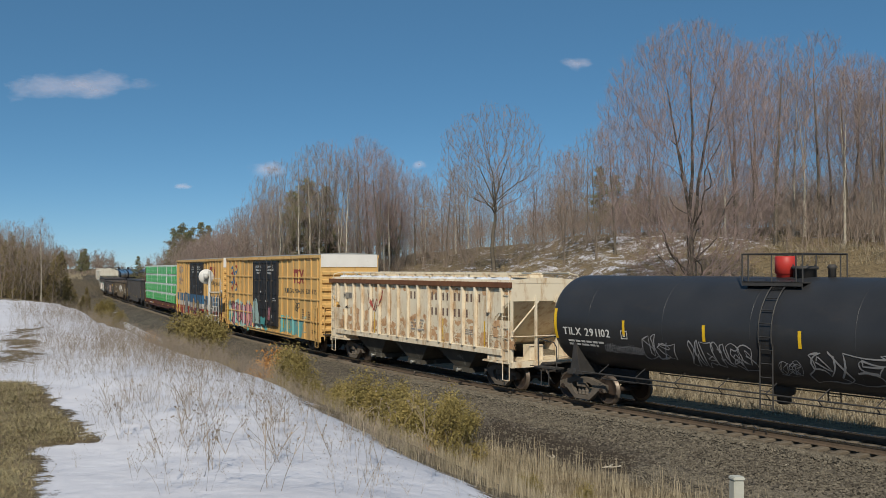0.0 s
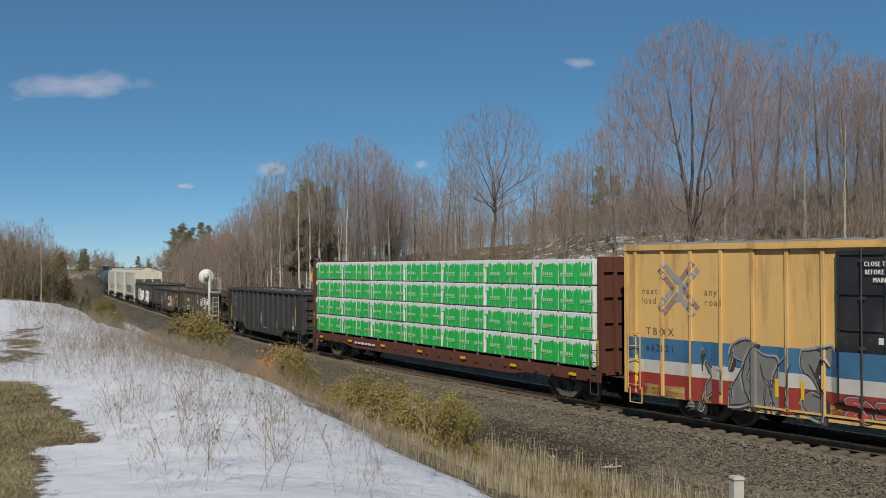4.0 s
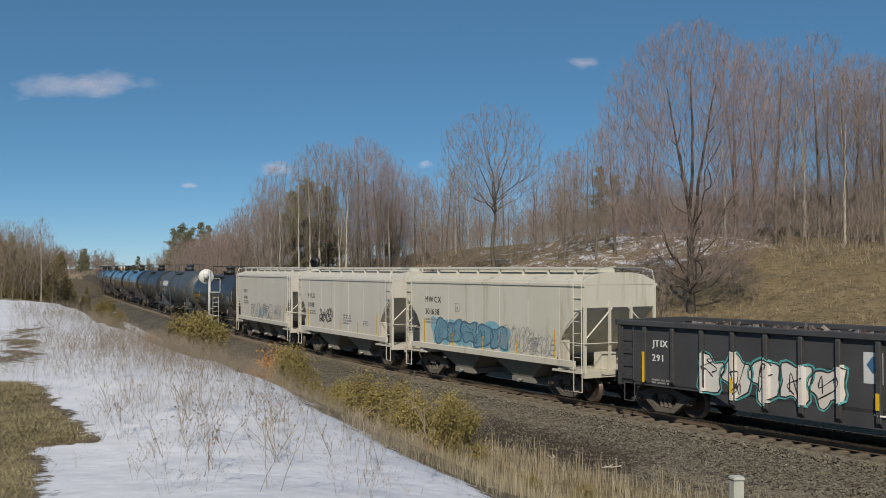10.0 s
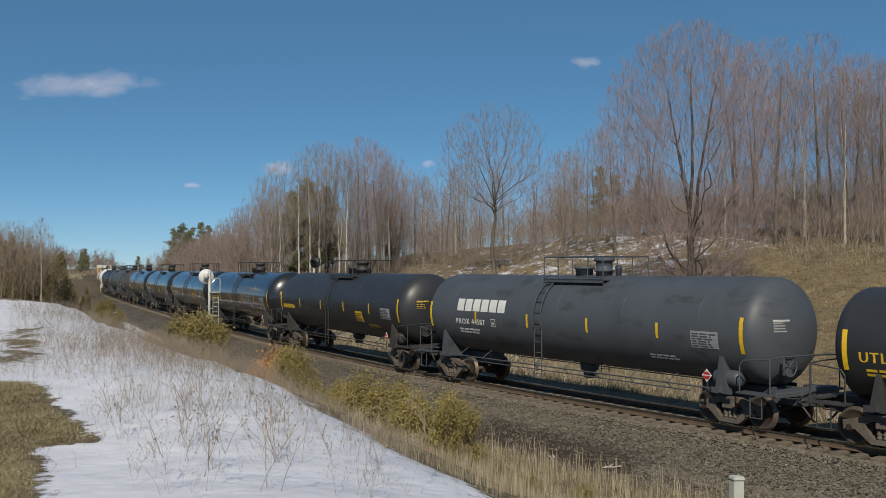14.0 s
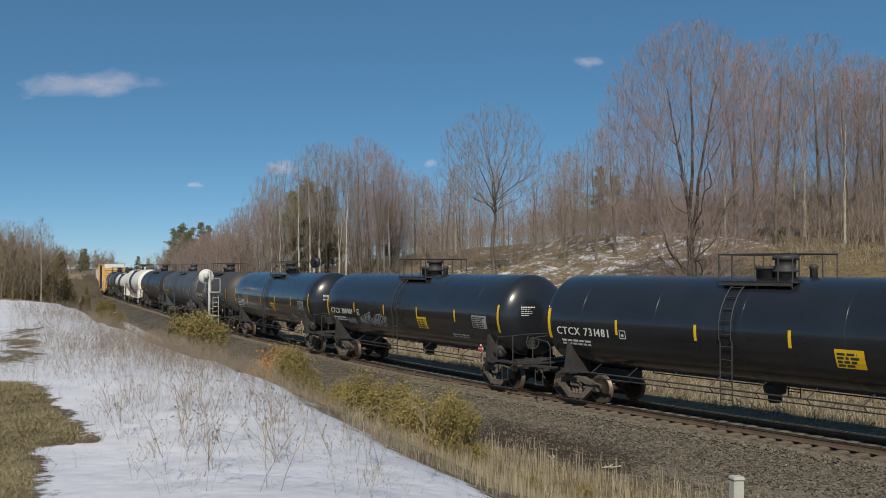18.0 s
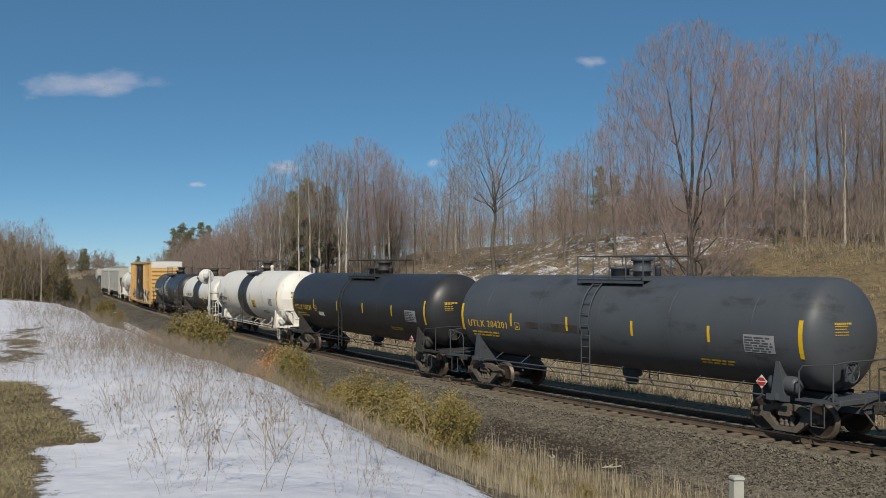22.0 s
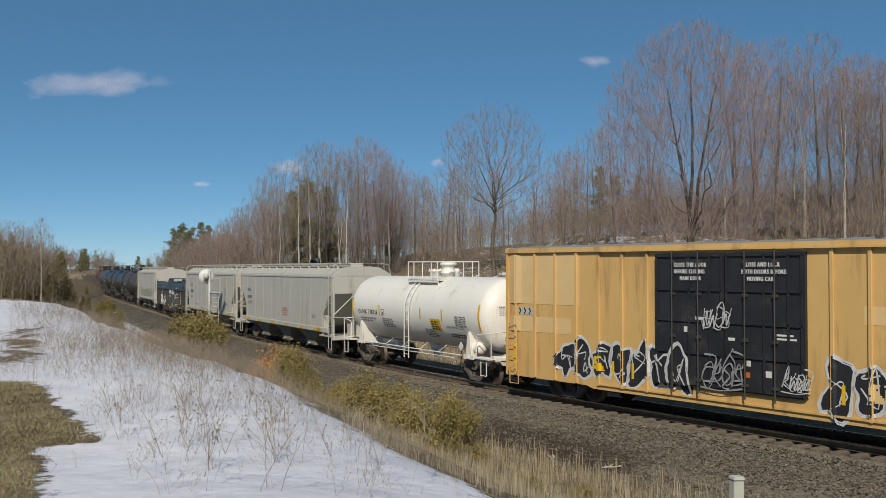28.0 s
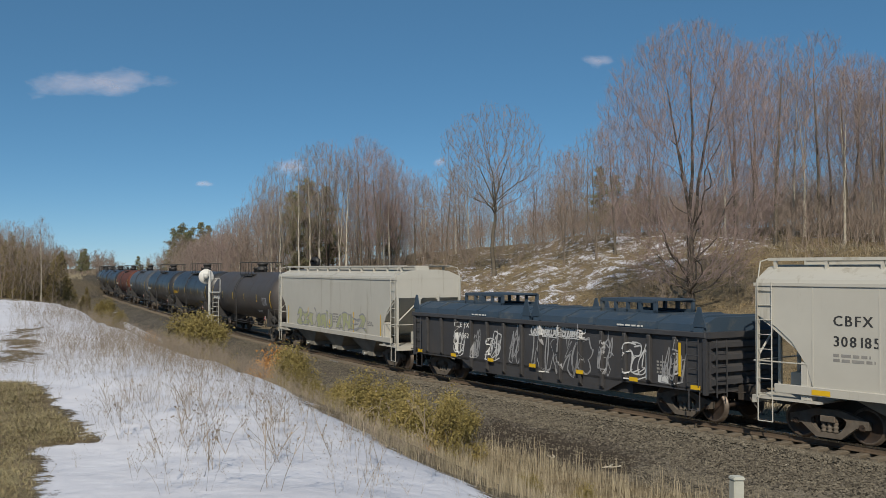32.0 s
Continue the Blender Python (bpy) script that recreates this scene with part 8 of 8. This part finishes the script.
def signal_near(x, y):
    z = ground_at(x, y)
    sig = tagged(new("signal_mast"), "white railway signal mast with round target and ladder", "railway signal")
    sig.matrix_basis = pose(x, y, z, 0, 0, 10)
    bm = bmesh.new()
    tube(bm, (0, 0, -.1), (0, 0, 4.75), .085, 12)
    box(bm, -.3, .3, -.3, .3, -.2, .35)
    part("mast", bm, SIGGREY, sig)
    bm = bmesh.new()
    ladder(bm, .42, .0, .1, 3.3, .36, .3, .016)
    for zz in (1.0, 2.2, 3.2):
        tube(bm, (0, 0, zz), (.24, 0, zz), .02, 5)
    part("ladder", bm, SIGGREY, sig)
    bm = bmesh.new()
    box(bm, .0, .72, -.35, .35, 3.28, 3.33)
    for a, b in ((.7, -.33), (.7, .33), (.1, -.33)):
        tube(bm, (a, b, 3.3), (a, b, 4.2), .016, 5)
    pipe(bm, [(.1, -.33, 4.2), (.7, -.33, 4.2), (.7, .33, 4.2)], .016, 5)
    part("platform", bm, SIGGREY, sig)
    bm = bmesh.new()
    disc(bm, (-.22, 0, 4.35), .5, .10, .14)
    part("target", bm, MARKW, sig, "round white target seen from behind")
    bm = bmesh.new()
    box(bm, -.40, -.04, -.14, .11, 4.15, 4.55)
    disc(bm, (-.22, 0, 4.35), .16, -.24, -.12, 16)
    part("lamp_case", bm, SIGGREY, sig)
    bm = bmesh.new()
    box(bm, -.2, .2, -.16, .16, 1.2, 1.75)
    part("relay_box", bm, SIGGREY, sig)


def signal_far(x, y):
    z = ground_at(x, y)
    sig = tagged(new("signal_mast"), "black headed railway signal with yellow number plate", "railway signal")
    sig.matrix_basis = pose(x, y, z - .33, 0, 0, -25)
    bm = bmesh.new()
    tube(bm, (0, 0, -.2), (0, 0, 5.1), .075, 10)
    part("mast", bm, SIGGREY, sig)
    bm = bmesh.new()
    ladder(bm, -.4, 0, .1, 4.9, .34, .3, .016)
    part("ladder", bm, SIGGREY, sig)
    bm = bmesh.new()
    disc(bm, (.1, 0, 5.5), .36, -.05, .0, 24)
    part("target", bm, SIGBLACK, sig, "round black target")
    bm = bmesh.new()
    box(bm, -.08, .28, 0, .3, 5.3, 5.7)
    part("lamp_case", bm, SIGBLACK, sig)
    bm = bmesh.new()
    for i in range(9):
        a, b = math.pi * (i / 9) + 0, math.pi * ((i + 1) / 9)
        q = [(.1 + .15 * math.cos(t), yy, 5.5 + .15 * math.sin(t)) for t, yy in ((a, -.05), (b, -.05), (b, -.35), (a, -.35))]
        bm.faces.new([bm.verts.new(c) for c in q])
        q = [(.1 + .165 * math.cos(t), yy, 5.5 + .165 * math.sin(t)) for t, yy in ((a, -.05), (a, -.35), (b, -.35), (b, -.05))]
        bm.faces.new([bm.verts.new(c) for c in q])
    part("hood", bm, SIGBLACK, sig)
    bm = bmesh.new()
    box(bm, -.16, .16, -.11, -.09, 4.25, 4.75)
    pl = part("number_plate", bm, STRIPE, sig, "yellow plate")
    for i in range(3):
        bm = bmesh.new()
        box(bm, -.05, .05, -.116, -.111, 4.32 + i * .14, 4.40 + i * .14)
        part("plate_bar", bm, MARKK, pl)


def marker_post(x, y):
    z = ground_at(x, y)
    post = tagged(new("marker_post"), "pale concrete marker post in dry grass", "post")
    post.matrix_basis = pose(x, y, z, 0, 1.5, 12)
    bm = bmesh.new()
    box(bm, -.07, .07, -.07, .07, -.2, 1.13)
    bevel(bm, .012, 2)
    part("shaft", bm, pbr("pale concrete", (.52, .52, .46), (.44, .44, .39), 5, .85, 0, .3, stain=(.3, .28, .22), stain_amount=.3), post)
    bm = bmesh.new()
    box(bm, -.08, .08, -.08, .08, 1.13, 1.18)
    bevel(bm, .014, 2)
    part("cap", bm, pbr("concrete cap", (.56, .56, .5), (.48, .48, .43), 5, .85, 0, .3), post)


def fallen_branch(x, y, turn, k, seed):
    rnd = random.Random(seed)
    br = tagged(new("fallen_branch"), "bleached fallen branch on the gravel", "branch")
    br.matrix_basis = Matrix.Translation((x, y, ground_at(x, y) + .03)) @ Matrix.Rotation(radians(turn), 4, "Z")
    bm = bmesh.new()
    pipe(bm, [(0, 0, 0), (.3 * k, .05, .02), (.55 * k, .0, .03), (.95 * k, .14, .05)], .018, 6)
    pipe(bm, [(.3 * k, .05, .02), (.5 * k, .22, .06)], .012, 5)
    part("wood", bm, PALEBARK, br)


def cloud(b, up, w, h, seed, drift):
    """A thin far cloud that drifts. b, up: bearing and rise over distance."""
    D = 3000
    m = bpy.data.materials.new("thin cloud")
    m.use_nodes = True
    nd, ln = m.node_tree.nodes, m.node_tree.links
    p = nd["Principled BSDF"]
    p.inputs["Base Color"].default_value = (.74, .66, .72, 1)
    p.inputs["Roughness"].default_value = 1
    p.inputs["Specular IOR Level"].default_value = 0
    tc = nd.new("ShaderNodeTexCoord")
    mp = nd.new("ShaderNodeMapping")
    mp.inputs["Location"].default_value = (seed * 3.1, 0, seed)
    mp.inputs["Scale"].default_value = (.9 / h, 0, 1.7 / h)
    ln.new(tc.outputs["Object"], mp.inputs["Vector"])
    no = nd.new("ShaderNodeTexNoise")
    no.inputs["Scale"].default_value, no.inputs["Detail"].default_value, no.inputs["Roughness"].default_value = .9, 7, .6
    ln.new(mp.outputs[0], no.inputs["Vector"])
    m2 = nd.new("ShaderNodeMapping")
    m2.inputs["Scale"].default_value = (2 / w, 0, 2 / h)
    ln.new(tc.outputs["Object"], m2.inputs["Vector"])
    gr = nd.new("ShaderNodeVectorMath")
    gr.operation = "LENGTH"
    ln.new(m2.outputs[0], gr.inputs[0])
    mr = nd.new("ShaderNodeMapRange")
    mr.inputs["From Min"].default_value, mr.inputs["From Max"].default_value = 1.0, .1
    mr.inputs["To Min"].default_value, mr.inputs["To Max"].default_value = -.34, .2
    ln.new(gr.outputs["Value"], mr.inputs["Value"])
    ad = nd.new("ShaderNodeMath")
    ln.new(mr.outputs[0], ad.inputs[0]), ln.new(no.outputs["Fac"], ad.inputs[1])
    al = nd.new("ShaderNodeMapRange")
    al.inputs["From Min"].default_value, al.inputs["From Max"].default_value = .36, .80
    al.inputs["To Max"].default_value = .42
    ln.new(ad.outputs[0], al.inputs["Value"]), ln.new(al.outputs[0], p.inputs["Alpha"])
    bm = bmesh.new()
    n, k = 24, 8
    g = [[bm.verts.new(((i / n - .5) * w, 3 * math.sin(i * .9 + j) * (h / 120), (j / k - .5) * h)) for i in range(n + 1)] for j in range(k + 1)]
    for j in range(k):
        for i in range(n):
            bm.faces.new((g[j][i], g[j][i + 1], g[j + 1][i + 1], g[j + 1][i]))
    me = mesh_of(bm, "cloud", m, True)
    ob = tagged(new("cloud", me), "thin wisp of pinkish white cloud drifting", "cloud", "clouds")
    ob.visible_shadow = False
    CLOUDS.append((ob, b * D, D, 4.35 + up * D, drift * D))


CLOUDS = []
signal_near(-15.7, 66.5)
signal_far(-8.55, 65.5)
marker_post(3.70, 12.6)
fallen_branch(8.35, 24.2, 25, .8, 1)
fallen_branch(4.2, 26.2, -20, .5, 2)
fallen_branch(3.0, 27.4, 60, .4, 3)
for _b, _u, _w, _h, _s in ((-.375, .187, 680, 125, 1), (-.178, .10, 190, 90, 2), (.135, .208, 150, 65, 3), (-.265, .083, 90, 30, 4), (-.025, .105, 75, 40, 5)):
    cloud(_b, _u, _w, _h, _s, .0215)
# ---- what moves ----
def motions():
    for ob, x, y, z, drift in CLOUDS:
        walk(ob, [(0, pose(x, y, z)), (16, pose(x + drift / 2, y, z + 4)), (32, pose(x + drift, y, z + 8))])
    for car, mid, base in TRAIN:
        rows = []
        for t in range(33):
            s = mid - SPEED * t
            x0, y0, _ = on_track(s - base / 2)
            x1, y1, _ = on_track(s + base / 2)
            rows.append((t, pose((x0 + x1) / 2, (y0 + y1) / 2, 0, 0, 0, math.degrees(math.atan2(y0 - y1, x0 - x1)))))
        walk(car, rows)
    # the wheels roll: one row for each step, shared by all wheelsets at that end of their trucks
    turn = math.degrees(SPEED / .457)
    for e in (-1, 1):
        same = [w for w, d in WHEELSETS if d == e]
        walk(same[0], [(f / FPS, pose(e * .89, 0, .457, 0, turn * f / FPS, 0)) for f in range(32 * FPS + 1)])
        keys = same[0].animation_data
        for w in same[1:]:
            w.rotation_mode = "QUATERNION"
            w.animation_data_create()
            w.animation_data.action = keys.action
            w.animation_data.action_slot = keys.action_slot


motions()
